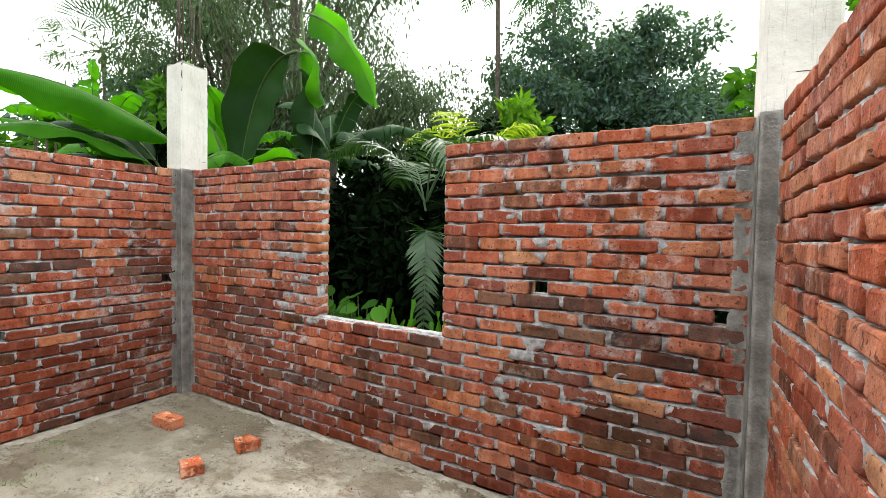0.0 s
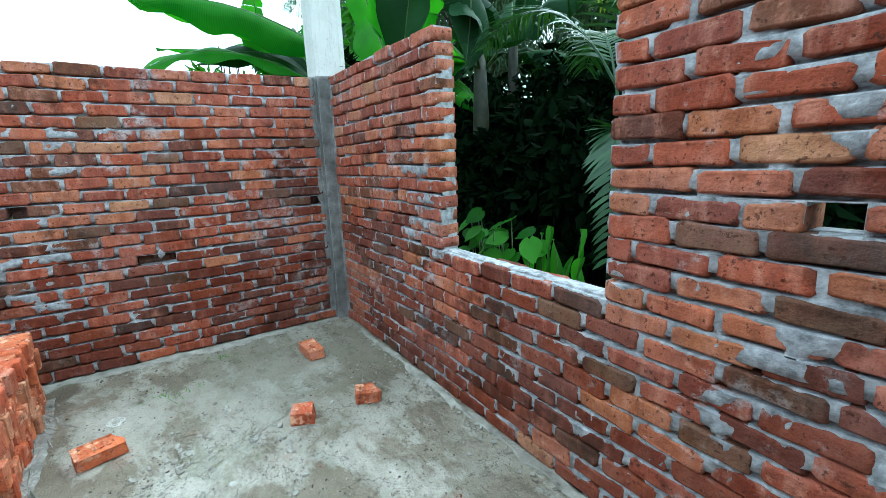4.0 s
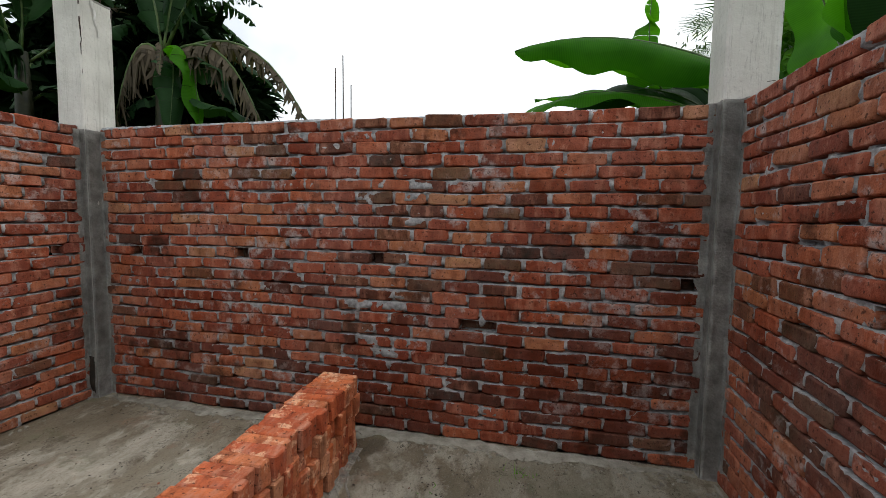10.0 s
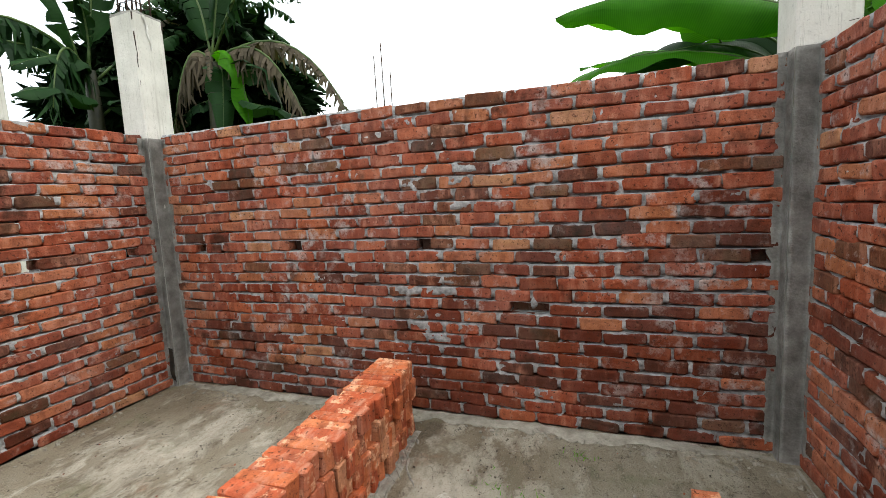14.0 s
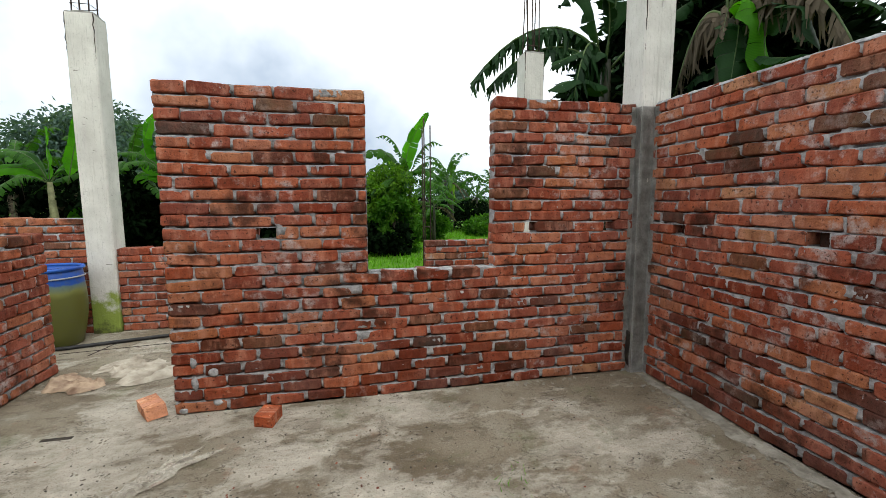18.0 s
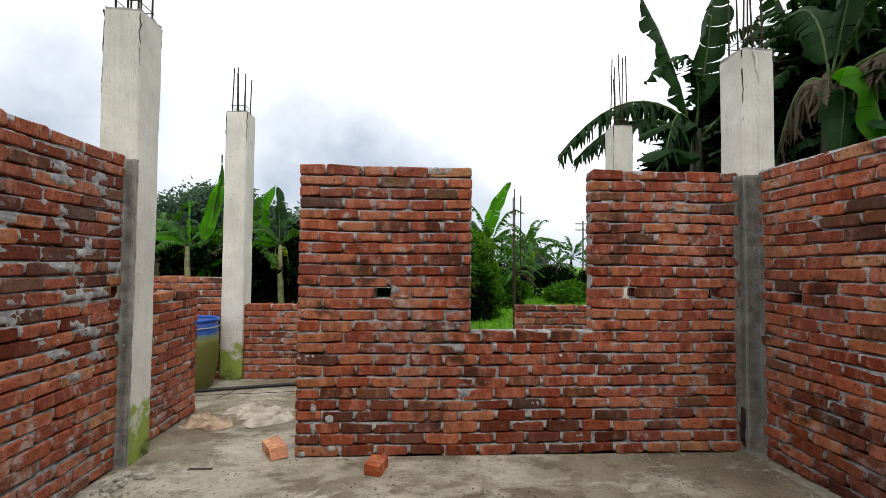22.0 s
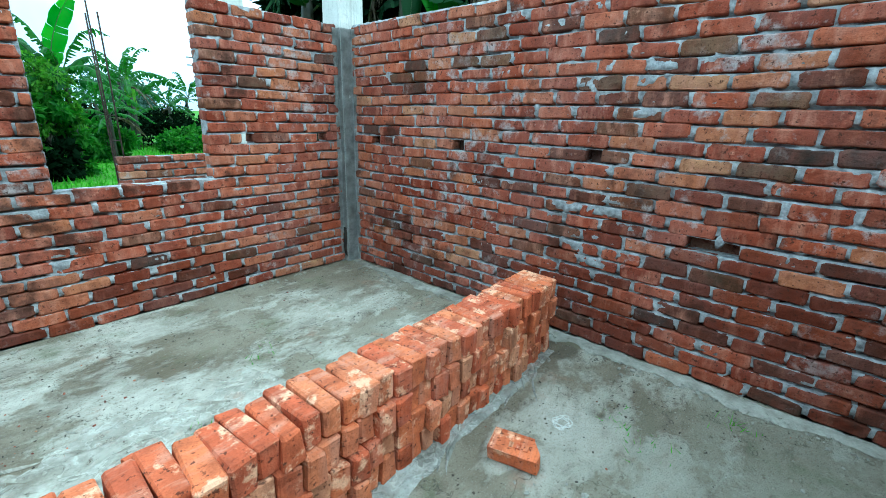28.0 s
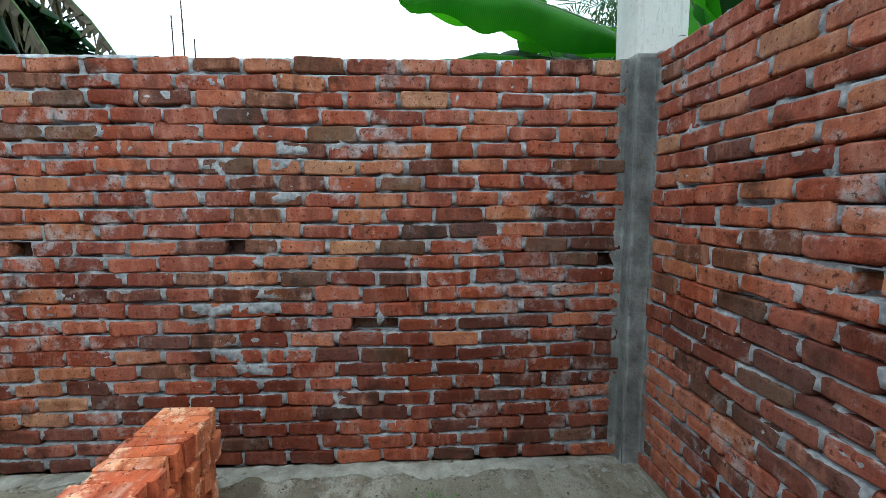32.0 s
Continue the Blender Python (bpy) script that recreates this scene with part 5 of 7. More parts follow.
def banana_plant(label, x, y, z0, h, leaves, length, half_width, torn, mat, seed, spread=1.0, azimuths=None):
    r = random.Random(seed)
    plant = tagged(new("banana_plant"), label, "banana plant", "banana plants")
    plant.location = (x, y, z0)
    banana_stem(plant, 0, 0, 0, h, 0.11 * max(0.7, h / 3), (r.uniform(-0.1, 0.1), r.uniform(-0.1, 0.1)), seed)
    for k in range(leaves):
        az = 2 * math.pi * (k * 0.382 + r.uniform(-0.05, 0.05)) if azimuths is None else radians(azimuths[k % len(azimuths)] + r.uniform(-12, 12))
        age = k / max(1, leaves - 1)
        ln = length * r.uniform(0.8, 1.1)
        d = Vector((math.cos(az), math.sin(az), 0))
        rise = (0.95 - 0.9 * age) * ln
        reach = ln * (0.45 + 0.4 * age) * spread
        b0 = Vector((0, 0, h - 0.12 * age))
        c = b0 + d * reach * 0.45 + Vector((0, 0, max(0.25, rise * 0.75)))
        e = b0 + d * reach + Vector((0, 0, rise * 0.55 - 0.75 * age * ln * 0.6))
        dry = age > 0.93 and torn > 0.5
        banana_leaf(plant, b0, c, e, half_width * r.uniform(0.8, 1.1) * (0.6 if dry else 1), r.uniform(-25, 25), min(1.0, torn * r.uniform(0.6, 1.3)),
                    BANANA_DRY if dry else mat, seed * 50 + k, fold=0.25 + 0.35 * age)
    return plant


def frond(parent, base, ctrl, tip, leaflet, count, mat, seed=0, droop=0.5, width=0.022, name="frond"):
    """A feather leaf: an arched rib with two rows of narrow hanging leaflets."""
    r = random.Random(seed)
    base, ctrl, tip = Vector(base), Vector(ctrl), Vector(tip)
    bm = bmesh.new()
    add_tube(bm, [bezier(base, ctrl, tip, k / 8) for k in range(9)], [0.013 * (1 - 0.8 * k / 8) for k in range(9)], 5)
    for k in range(count):
        s = 0.18 + 0.82 * k / count
        p = bezier(base, ctrl, tip, s)
        d = (bezier(base, ctrl, tip, min(1, s + 0.02)) - bezier(base, ctrl, tip, s - 0.02)).normalized()
        side = d.cross(Vector((0, 0, 1)))
        side = side.normalized() if side.length > 1e-3 else Vector((1, 0, 0))
        up = side.cross(d)
        for sg in (-1, 1):
            ln = leaflet * (0.55 + 0.9 * math.sin(math.pi * min(1, 0.12 + s * 0.85))) * 0.7 * r.uniform(0.85, 1.1)
            dirv = (side * sg * r.uniform(0.75, 0.95) + d * r.uniform(0.45, 0.75) + up * r.uniform(0.05, 0.3)).normalized()
            q, prev = p.copy(), None
            wv = dirv.cross(up).normalized()
            dr = droop * r.uniform(0.7, 1.3)
            for j in range(5):
                w = width * (0.5, 1.0, 0.85, 0.55, 0.04)[j]
                a, b2 = bm.verts.new(q + wv * w * 0.5), bm.verts.new(q - wv * w * 0.5)
                if prev:
                    bm.faces.new((prev[0], prev[1], b2, a))
                prev = (a, b2)
                dirv = (dirv + Vector((0, 0, -dr * 0.35))).normalized()
                q = q + dirv * ln / 4
    return part(name, bm, mat, parent)


def leaf_cloud(name, parent, clumps, per, leaf, mat, seed, droop=0.3, ratio=0.45, label=""):
    """Leaves gathered in clumps: each a folded blade of two faces. clumps: (x, y, z, radius)."""
    g = np.random.default_rng(seed)
    c = np.array(clumps, float)
    idx = np.repeat(np.arange(len(c)), per)
    n = len(idx)
    v = g.normal(size=(n, 3))
    v /= np.linalg.norm(v, axis=1)[:, None]
    rad = c[idx, 3] * g.uniform(0.35, 1.05, n)
    pos = c[idx, :3] + v * rad[:, None] * np.array((1, 1, 0.8))
    d = v * 0.6 + g.normal(size=(n, 3)) * 0.5
    d[:, 2] -= droop * 1.6
    d /= np.linalg.norm(d, axis=1)[:, None]
    s = np.cross(d, g.normal(size=(n, 3)))
    s /= np.linalg.norm(s, axis=1)[:, None]
    nn = np.cross(d, s)
    ln = leaf * g.uniform(0.6, 1.25, n)[:, None]
    w = ln * ratio
    p0, p3 = pos, pos + d * ln
    pm = pos + d * ln * 0.45
    verts = np.stack([p0, pm + s * w * 0.5 + nn * w * 0.12, p3 - nn * ln * 0.12, pm - s * w * 0.5 + nn * w * 0.12], axis=1).reshape(-1, 3)
    faces = np.arange(n * 4).reshape(-1, 4)
    me = bpy.data.meshes.new(name)
    me.vertices.add(n * 4)
    me.vertices.foreach_set("co", verts.ravel())
    tri = np.concatenate([faces[:, (0, 1, 2)], faces[:, (0, 2, 3)]], axis=1).reshape(-1, 3)
    me.loops.add(tri.size)
    me.loops.foreach_set("vertex_index", tri.ravel())
    me.polygons.add(len(tri))
    me.polygons.foreach_set("loop_start", np.arange(0, tri.size, 3))
    me.update(calc_edges=True)
    me.validate()
    me.materials.append(mat)
    ob = new(name, me)
    ob.parent = parent
    if label:
        ob["label"] = label
    return ob


def tree(label, x, y, z0, h, trunk_h, radius, clumps, per, leaf, mat, seed, droop=0.3, ratio=0.45, name="tree", category="tree", squash=0.5):
    r = random.Random(seed)
    t = tagged(new(name), label, category)
    t.location = (x, y, z0)
    bm = bmesh.new()
    top = Vector((r.uniform(-0.3, 0.3), r.uniform(-0.3, 0.3), h * 0.8))
    add_tube(bm, [Vector((0, 0, 0)), Vector((0.05, 0.02, trunk_h * 0.5)), Vector((top.x * 0.3, top.y * 0.3, trunk_h)), top * 0.8, top],
             [0.035 * h * v for v in (0.75, 0.6, 0.5, 0.25, 0.06)], 8)
    part("trunk", bm, BARK, t, "brown bark", True)
    bm = bmesh.new()
    cl = []
    zc = (trunk_h + h) / 2
    for k in range(clumps):
        for _ in range(30):
            p = Vector((r.uniform(-1, 1), r.uniform(-1, 1), r.uniform(-1, 1)))
            if p.length < 1 and p.length > 0.35:
                break
        rr = radius * r.uniform(0.8, 1.12)
        q = Vector((p.x * rr, p.y * rr, zc + p.z * (h - trunk_h) * squash))
        cl.append((q.x, q.y, q.z, radius * r.uniform(0.16, 0.34)))
        if k % 3 == 0:
            b0 = Vector((top.x * 0.3, top.y * 0.3, trunk_h + (q.z - trunk_h) * 0.25))
            add_tube(bm, [b0, b0.lerp(q, 0.5) + Vector((0, 0, -0.05 * radius)), q], [0.012 * h * 0.5, 0.008 * h * 0.5, 0.003 * h * 0.5], 5, False)
    part("branching", bm, BARK, t, "", True)
    leaf_cloud("crown", t, cl, per, leaf, mat, seed, droop, ratio)
    return t


def bush(label, x, y, z0, rx, h, clumps, per, leaf, mat, seed, ratio=0.5, name="bush", droop=0.25):
    r = random.Random(seed)
    t = tagged(new(name), label, name)
    t.location = (x, y, z0)
    bm = bmesh.new()
    cl = []
    for k in range(clumps):
        a, q = r.uniform(0, 2 * math.pi), math.sqrt(r.uniform(0, 1))
        z = h * r.uniform(0.08, 1.0) * (1 - 0.35 * q)
        p = (rx * q * math.cos(a), rx * q * math.sin(a), z)
        cl.append((*p, min(rx, h) * r.uniform(0.18, 0.32)))
        if k % 3 == 0:
            add_tube(bm, [(p[0] * 0.2, p[1] * 0.2, 0), (p[0] * 0.6, p[1] * 0.6, z * 0.6), p], [0.02, 0.014, 0.006], 5, False)
    part("woody_base", bm, BARK, t, "", True)
    leaf_cloud("foliage", t, cl, per, leaf, mat, seed, droop, ratio)
    return t


GZ = -0.4
# banana by the north-west corner, with one long arched leaf over the wall
p1 = tagged(new("banana_plant"), "banana plant with long bright green leaves leaning over the wall", "banana plant", "banana plants")
p1.location = (-5.0, 3.75, GZ)
off = Vector((-5.0, 3.75, GZ))
banana_stem(p1, 0, 0, 0, 2.65, 0.11, (0.05, -0.1), 3)


def on_p1(a, c, e, w, roll, torn, seed, mat=None, fold=0.3):
    return banana_leaf(p1, Vector(a) - off, Vector(c) - off, Vector(e) - off, w, roll, torn, mat, seed, fold)


on_p1((-4.93, 3.7, 2.45), (-4.86, 2.6, 3.12), (-4.84, 1.68, 2.86), 0.29, 22, 0.0, 31, fold=1.05)
on_p1((-4.97, 3.5, 2.15), (-4.9, 2.3, 2.85), (-4.9, 1.58, 2.18), 0.17, 25, 0.0, 32)
on_p1((-5.1, 3.5, 2.2), (-5.15, 2.70, 2.3), (-5.15, 2.80, 3.34), 0.22, 70, 0.15, 33, fold=0.5)
on_p1((-5.0, 3.6, 2.1), (-5.2, 2.7, 2.6), (-5.4, 2.1, 2.0), 0.24, 10, 0.1, 34, BANANA_SHADED)
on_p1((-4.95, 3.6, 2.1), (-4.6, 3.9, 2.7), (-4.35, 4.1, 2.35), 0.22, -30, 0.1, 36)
on_p1((-5.0, 3.7, 2.1), (-5.5, 3.0, 2.4), (-6.0, 2.2, 2.2), 0.24, 0, 0.1, 37, BANANA_SHADED)
on_p1((-5.05, 3.5, 2.1), (-5.1, 2.9, 2.85), (-5.1, 2.15, 2.38), 0.20, 40, 0.0, 38, BANANA_SHADED)
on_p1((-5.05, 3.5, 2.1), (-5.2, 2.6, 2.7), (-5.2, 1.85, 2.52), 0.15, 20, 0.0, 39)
on_p1((-5.1, 3.5, 2.2), (-5.3, 3.1, 3.0), (-5.3, 2.75, 2.4), 0.22, 50, 0.0, 40, BANANA_SHADED)
# banana behind the north wall
p2 = tagged(new("banana_plant"), "banana plant with broad green leaves hanging behind the wall", "banana plant", "banana plants")
p2.location = (-4.3, 5.1, GZ)
off2 = Vector((-4.3, 5.1, GZ))
banana_stem(p2, 0, 0, 0, 3.0, 0.12, (0.05, -0.05), 4)
bm = bmesh.new()
for q in (((-4.25, 5.05, 2.5), (-4.0, 4.7, 3.4), (-3.80, 4.42, 4.24)), ((-4.25, 5.05, 2.5), (-4.1, 4.7, 3.2), (-3.84, 4.42, 3.77)), ((-4.25, 5.05, 2.5), (-4.6, 4.7, 2.5), (-5.1, 4.42, 2.62))):
    add_tube(bm, [Vector(v) - off2 for v in q], [0.035, 0.028, 0.02], 7)
part("leaf_crown", bm, STALK, p2, "thick green leaf stalks", True)
# leaves with their shaded face to the room get the dark copy
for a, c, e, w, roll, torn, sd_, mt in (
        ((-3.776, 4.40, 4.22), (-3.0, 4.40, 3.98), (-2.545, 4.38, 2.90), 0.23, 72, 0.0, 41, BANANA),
        ((-3.85, 4.40, 3.76), (-4.60, 4.35, 3.80), (-4.82, 4.30, 2.20), 0.36, -60, 0.0, 42, BANANA_SHADED),
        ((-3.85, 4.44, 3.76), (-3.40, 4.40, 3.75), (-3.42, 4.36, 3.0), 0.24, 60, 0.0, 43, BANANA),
        ((-3.9, 4.50, 3.60), (-3.42, 4.45, 3.3), (-3.60, 4.35, 2.2), 0.26, 62, 0.05, 44, BANANA_SHADED),
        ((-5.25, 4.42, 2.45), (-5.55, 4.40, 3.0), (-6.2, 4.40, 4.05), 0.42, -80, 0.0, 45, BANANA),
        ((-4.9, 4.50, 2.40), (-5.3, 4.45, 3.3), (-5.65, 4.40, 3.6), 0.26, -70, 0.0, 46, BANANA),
        ((-4.2, 5.1, 2.4), (-3.6, 5.6, 3.4), (-2.8, 5.8, 2.9), 0.28, -20, 0.5, 47, BANANA_SHADED),
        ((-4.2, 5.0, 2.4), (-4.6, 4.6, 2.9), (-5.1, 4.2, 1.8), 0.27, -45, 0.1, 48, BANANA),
        ((-4.2, 5.0, 2.4), (-4.0, 4.6, 3.3), (-3.1, 4.2, 2.4), 0.26, 50, 0.3, 49, BANANA_SHADED),
        ((-4.2, 5.0, 2.4), (-5.2, 4.7, 2.9), (-6.1, 4.4, 2.3), 0.28, -50, 0.2, 50, BANANA_SHADED)):
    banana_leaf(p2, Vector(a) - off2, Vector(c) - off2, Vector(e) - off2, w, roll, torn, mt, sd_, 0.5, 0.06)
banana_plant("banana plant with dark green leaves among the trees", -6.8, 5.6, GZ, 3.2, 9, 2.2, 0.27, 0.3, BANANA, 61)
banana_plant("banana plant with dark green leaves among the trees", -5.4, 6.6, GZ, 3.4, 9, 2.2, 0.27, 0.4, BANANA_SHADED, 62)
banana_plant("banana plant with dark green leaves among the trees", -8.4, 4.2, GZ, 3.0, 9, 2.2, 0.27, 0.3, BANANA, 63)

# tattered bananas by the south-west corner, dark against the sky by leaf colour
def fringe_frond(parent, base, ctrl, tip, drop, mat, seed):
    """An old leaf torn into hanging strips along an arched rib."""
    r = random.Random(seed)
    base, ctrl, tip = Vector(base), Vector(ctrl), Vector(tip)
    bm = bmesh.new()
    n = 62
    for k in range(5, n):
        s = k / n
        p = bezier(base, ctrl, tip, s)
        d = (bezier(base, ctrl, tip, min(1, s + 0.02)) - p).normalized()
        side = d.cross(Vector((0, 0, 1))).normalized()
        for sg in (-1, 1):
            if r.random() < 0.12:
                continue
            ln = drop * r.uniform(0.45, 1.25) * (0.65 + 0.6 * math.sin(math.pi * min(1, s * 1.05)))
            w = r.uniform(0.016, 0.042)
            mid = p + side * sg * r.uniform(0.03, 0.09) + Vector((0, 0, -0.35 * ln)) + d * r.uniform(-0.02, 0.05)
            end = mid + Vector((r.gauss(0, 0.05), r.gauss(0, 0.05), -0.65 * ln)) + d * r.uniform(-0.02, 0.08)
            a0, a1 = bm.verts.new(p - d * w), bm.verts.new(p + d * w)
            b0, b1 = bm.verts.new(mid - d * w * 1.2), bm.verts.new(mid + d * w * 1.2)
            e0, e1 = bm.verts.new(end - d * w * 0.3), bm.verts.new(end + d * w * 0.4)
            bm.faces.new((a0, a1, b1, b0))
            bm.faces.new((b0, b1, e1, e0))
    ob = part("torn_leaf", bm, mat, parent, "old banana leaf torn into hanging strips")
    bm = bmesh.new()
    add_tube(bm, [bezier(base, ctrl, tip, k / 10) for k in range(11)], [0.026 * (1 - 0.075 * k) for k in range(11)], 6)
    part("midrib", bm, STALK, ob, "dull green midrib", True)
    return ob


def placed_banana(label, x, y, stem_h, radius, leaves, fringes, seed):
    plant = tagged(new("banana_plant"), label, "banana plant", "banana plants")
    plant.location = (x, y, GZ)
    o = Vector((x, y, GZ))
    banana_stem(plant, 0, 0, 0, stem_h, radius, (0.05, 0.05), seed)
    for k, (a, c, e, w, roll, torn, mt) in enumerate(leaves):
        banana_leaf(plant, Vector(a) - o, Vector(c) - o, Vector(e) - o, w, roll, torn, mt, seed * 31 + k, 0.45, 0.05)
    for k, (a, c, e, drop, mt) in enumerate(fringes):
        fringe_frond(plant, Vector(a) - o, Vector(c) - o, Vector(e) - o, drop, mt, seed * 37 + k)
    return plant


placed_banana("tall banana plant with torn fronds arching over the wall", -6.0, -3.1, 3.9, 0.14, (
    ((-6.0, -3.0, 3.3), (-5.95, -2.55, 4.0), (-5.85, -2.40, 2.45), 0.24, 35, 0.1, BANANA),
    ((-6.0, -3.0, 3.3), (-5.9, -2.75, 3.7), (-5.75, -2.80, 2.35), 0.22, 40, 0.2, BANANA_SHADED),
    ((-6.0, -3.0, 3.0), (-5.9, -3.4, 3.1), (-5.7, -4.0, 2.4), 0.24, 20, 0.2, BANANA_SHADED),
    ((-6.0, -3.0, 3.2), (-5.9, -2.0, 3.6), (-5.85, -1.85, 2.65), 0.19, 55, 0.25, BANANA_SHADED),
    ((-6.0, -3.0, 3.0), (-5.9, -2.3, 2.9), (-5.8, -1.35, 2.5), 0.18, 15, 0.3, BANANA_SHADED),
    ((-6.0, -3.1, 3.5), (-6.2, -3.0, 5.2), (-6.2, -2.4, 5.6), 0.30, 30, 0.5, BANANA_SHADED),
    ((-6.0, -3.1, 3.5), (-6.2, -3.4, 5.2), (-6.0, -3.9, 4.6), 0.30, 30, 0.5, BANANA_SHADED),
    ((-6.1, -3.1, 3.5), (-6.9, -3.3, 4.6), (-7.5, -3.5, 3.6), 0.30, 10, 0.5, BANANA_SHADED)), (
    ((-6.0, -3.05, 3.6), (-6.0, -1.9, 5.6), (-5.9, -1.00, 4.40), 0.26, BANANA_SHADED),
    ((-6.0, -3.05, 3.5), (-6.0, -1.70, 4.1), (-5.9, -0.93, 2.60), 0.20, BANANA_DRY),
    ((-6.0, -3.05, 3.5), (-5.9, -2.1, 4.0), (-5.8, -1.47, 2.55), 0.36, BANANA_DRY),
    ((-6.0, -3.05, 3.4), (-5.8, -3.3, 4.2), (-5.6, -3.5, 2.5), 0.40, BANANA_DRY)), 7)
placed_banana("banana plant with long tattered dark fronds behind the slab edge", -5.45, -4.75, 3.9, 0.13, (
    ((-5.4, -4.7, 3.4), (-5.5, -4.5, 5.3), (-4.50, -4.55, 4.12), 0.24, 20, 0.75, BANANA_SHADED),
    ((-5.3, -4.7, 3.5), (-4.95, -4.5, 4.6), (-4.35, -4.55, 5.65), 0.27, 45, 0.55, BANANA_SHADED),
    ((-5.4, -4.7, 3.6), (-5.5, -4.5, 4.8), (-5.65, -4.55, 6.0), 0.30, 60, 0.5, BANANA_SHADED),
    ((-5.4, -4.7, 3.4), (-5.1, -4.4, 3.75), (-4.35, -4.4, 3.25), 0.22, 20, 0.15, BANANA_SHADED),
    ((-5.4, -4.7, 2.9), (-5.0, -4.3, 3.3), (-4.25, -4.3, 2.9), 0.22, 10, 0.1, BANANA_SHADED),
    ((-5.5, -4.7, 3.4), (-6.2, -4.3, 4.4), (-6.5, -4.0, 3.3), 0.30, 20, 0.4, BANANA_SHADED),
    ((-5.5, -4.8, 3.2), (-6.0, -5.3, 3.9), (-6.6, -5.9, 3.5), 0.30, 30, 0.2, BANANA_SHADED),
    ((-5.5, -4.7, 2.9), (-5.7, -4.2, 3.4), (-5.8, -3.8, 2.2), 0.28, 25, 0.2, BANANA_SHADED)), (
    ((-5.4, -4.7, 3.5), (-4.3, -4.55, 4.45), (-3.18, -4.55, 2.98), 0.30, BANANA_SHADED),
    ((-5.4, -4.7, 3.3), (-4.4, -4.55, 4.05), (-3.42, -4.55, 2.92), 0.26, BANANA_SHADED),
    ((-5.4, -4.7, 3.3), (-4.9, -4.4, 4.2), (-4.6, -4.2, 2.8), 0.42, BANANA_SHADED)), 8)
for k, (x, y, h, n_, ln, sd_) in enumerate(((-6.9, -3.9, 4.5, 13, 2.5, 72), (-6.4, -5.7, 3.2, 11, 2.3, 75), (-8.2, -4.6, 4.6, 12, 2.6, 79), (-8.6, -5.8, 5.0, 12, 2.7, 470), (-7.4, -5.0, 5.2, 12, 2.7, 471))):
    banana_plant("tall banana plant with tattered dark leaves and dry fronds", x, y, GZ, h, n_ + 5, ln, 0.24, 1.0, BANANA_SHADED, sd_, spread=0.9)
# the near-black leaf colour gives the shade between the banana plants
bush("dense undergrowth below the banana plants, leaves coloured dark for shade", -7.1, -4.0, GZ, 1.25, 6.0, 170, 130, 0.40, BUSH_SHADED, 76, 0.3)
bush("dense undergrowth below the banana plants, leaves coloured dark for shade", -6.9, -5.7, GZ, 1.3, 5.8, 150, 130, 0.40, BUSH_SHADED, 77, 0.3)

# areca palm outside the window, and its low young fronds
areca = tagged(new("areca_palm"), "young areca palm with feathery drooping fronds outside the window", "palm")
areca.location = (-2.15, 4.75, GZ)
offa = Vector((-2.15, 4.75, GZ))
bm = bmesh.new()
add_tube(bm, [(0, 0, 0), (0.02, 0, 1.0), (0.0, 0, 1.95)], [0.06, 0.045, 0.03], 8)
part("stem", bm, BANANA_STEM, areca, "ringed green stem", True)
for a, c, e, sd_ in (((-2.15, 4.72, 1.9), (-2.6, 4.5, 2.95), (-3.35, 4.35, 2.35), 1), ((-2.12, 4.72, 1.9), (-1.9, 4.5, 3.1), (-1.55, 4.35, 2.0), 2),
                     ((-2.12, 4.72, 1.9), (-1.6, 4.6, 2.9), (-0.85, 4.5, 2.3), 3), ((-2.15, 4.75, 1.8), (-2.5, 5.0, 2.8), (-3.0, 5.4, 2.2), 4),
                     ((-2.15, 4.75, 1.9), (-1.9, 5.1, 3.0), (-1.5, 5.6, 2.6), 6)):
    frond(areca, Vector(a) - offa, Vector(c) - offa, Vector(e) - offa, 0.42, 34, PALM, sd_, 0.55, 0.026)
frond(areca, Vector((-2.12, 4.72, 1.45)) - offa, Vector((-1.98, 4.5, 1.95)) - offa, Vector((-1.93, 4.4, 0.55)) - offa, 0.27, 32, PALM, 5, 0.25, 0.036)
yel = tagged(new("palm_shrub"), "yellow-green feathery palm shrub behind the wall", "palm")
yel.location = (-2.2, 5.9, GZ)
for k in range(9):
    a = k * 2.4
    frond(yel, (0, 0, 2.2), (math.cos(a) * 0.35, math.sin(a) * 0.35, 3.6 + 0.2 * math.sin(k)), (math.cos(a) * 0.95, math.sin(a) * 0.95, 3.15 + 0.15 * math.cos(3 * k)), 0.34, 22, YELLOW_PALM, 20 + k, 0.6, 0.03)
bm = bmesh.new()
for k in range(4):
    add_tube(bm, [(0.05 * k - 0.1, 0.03 * k, 0), (0.02 * k, 0.0, 1.2), (0, 0, 2.3)], [0.03, 0.025, 0.02], 6)
part("woody_base", bm, STALK, yel, "slim green stem clump", True)


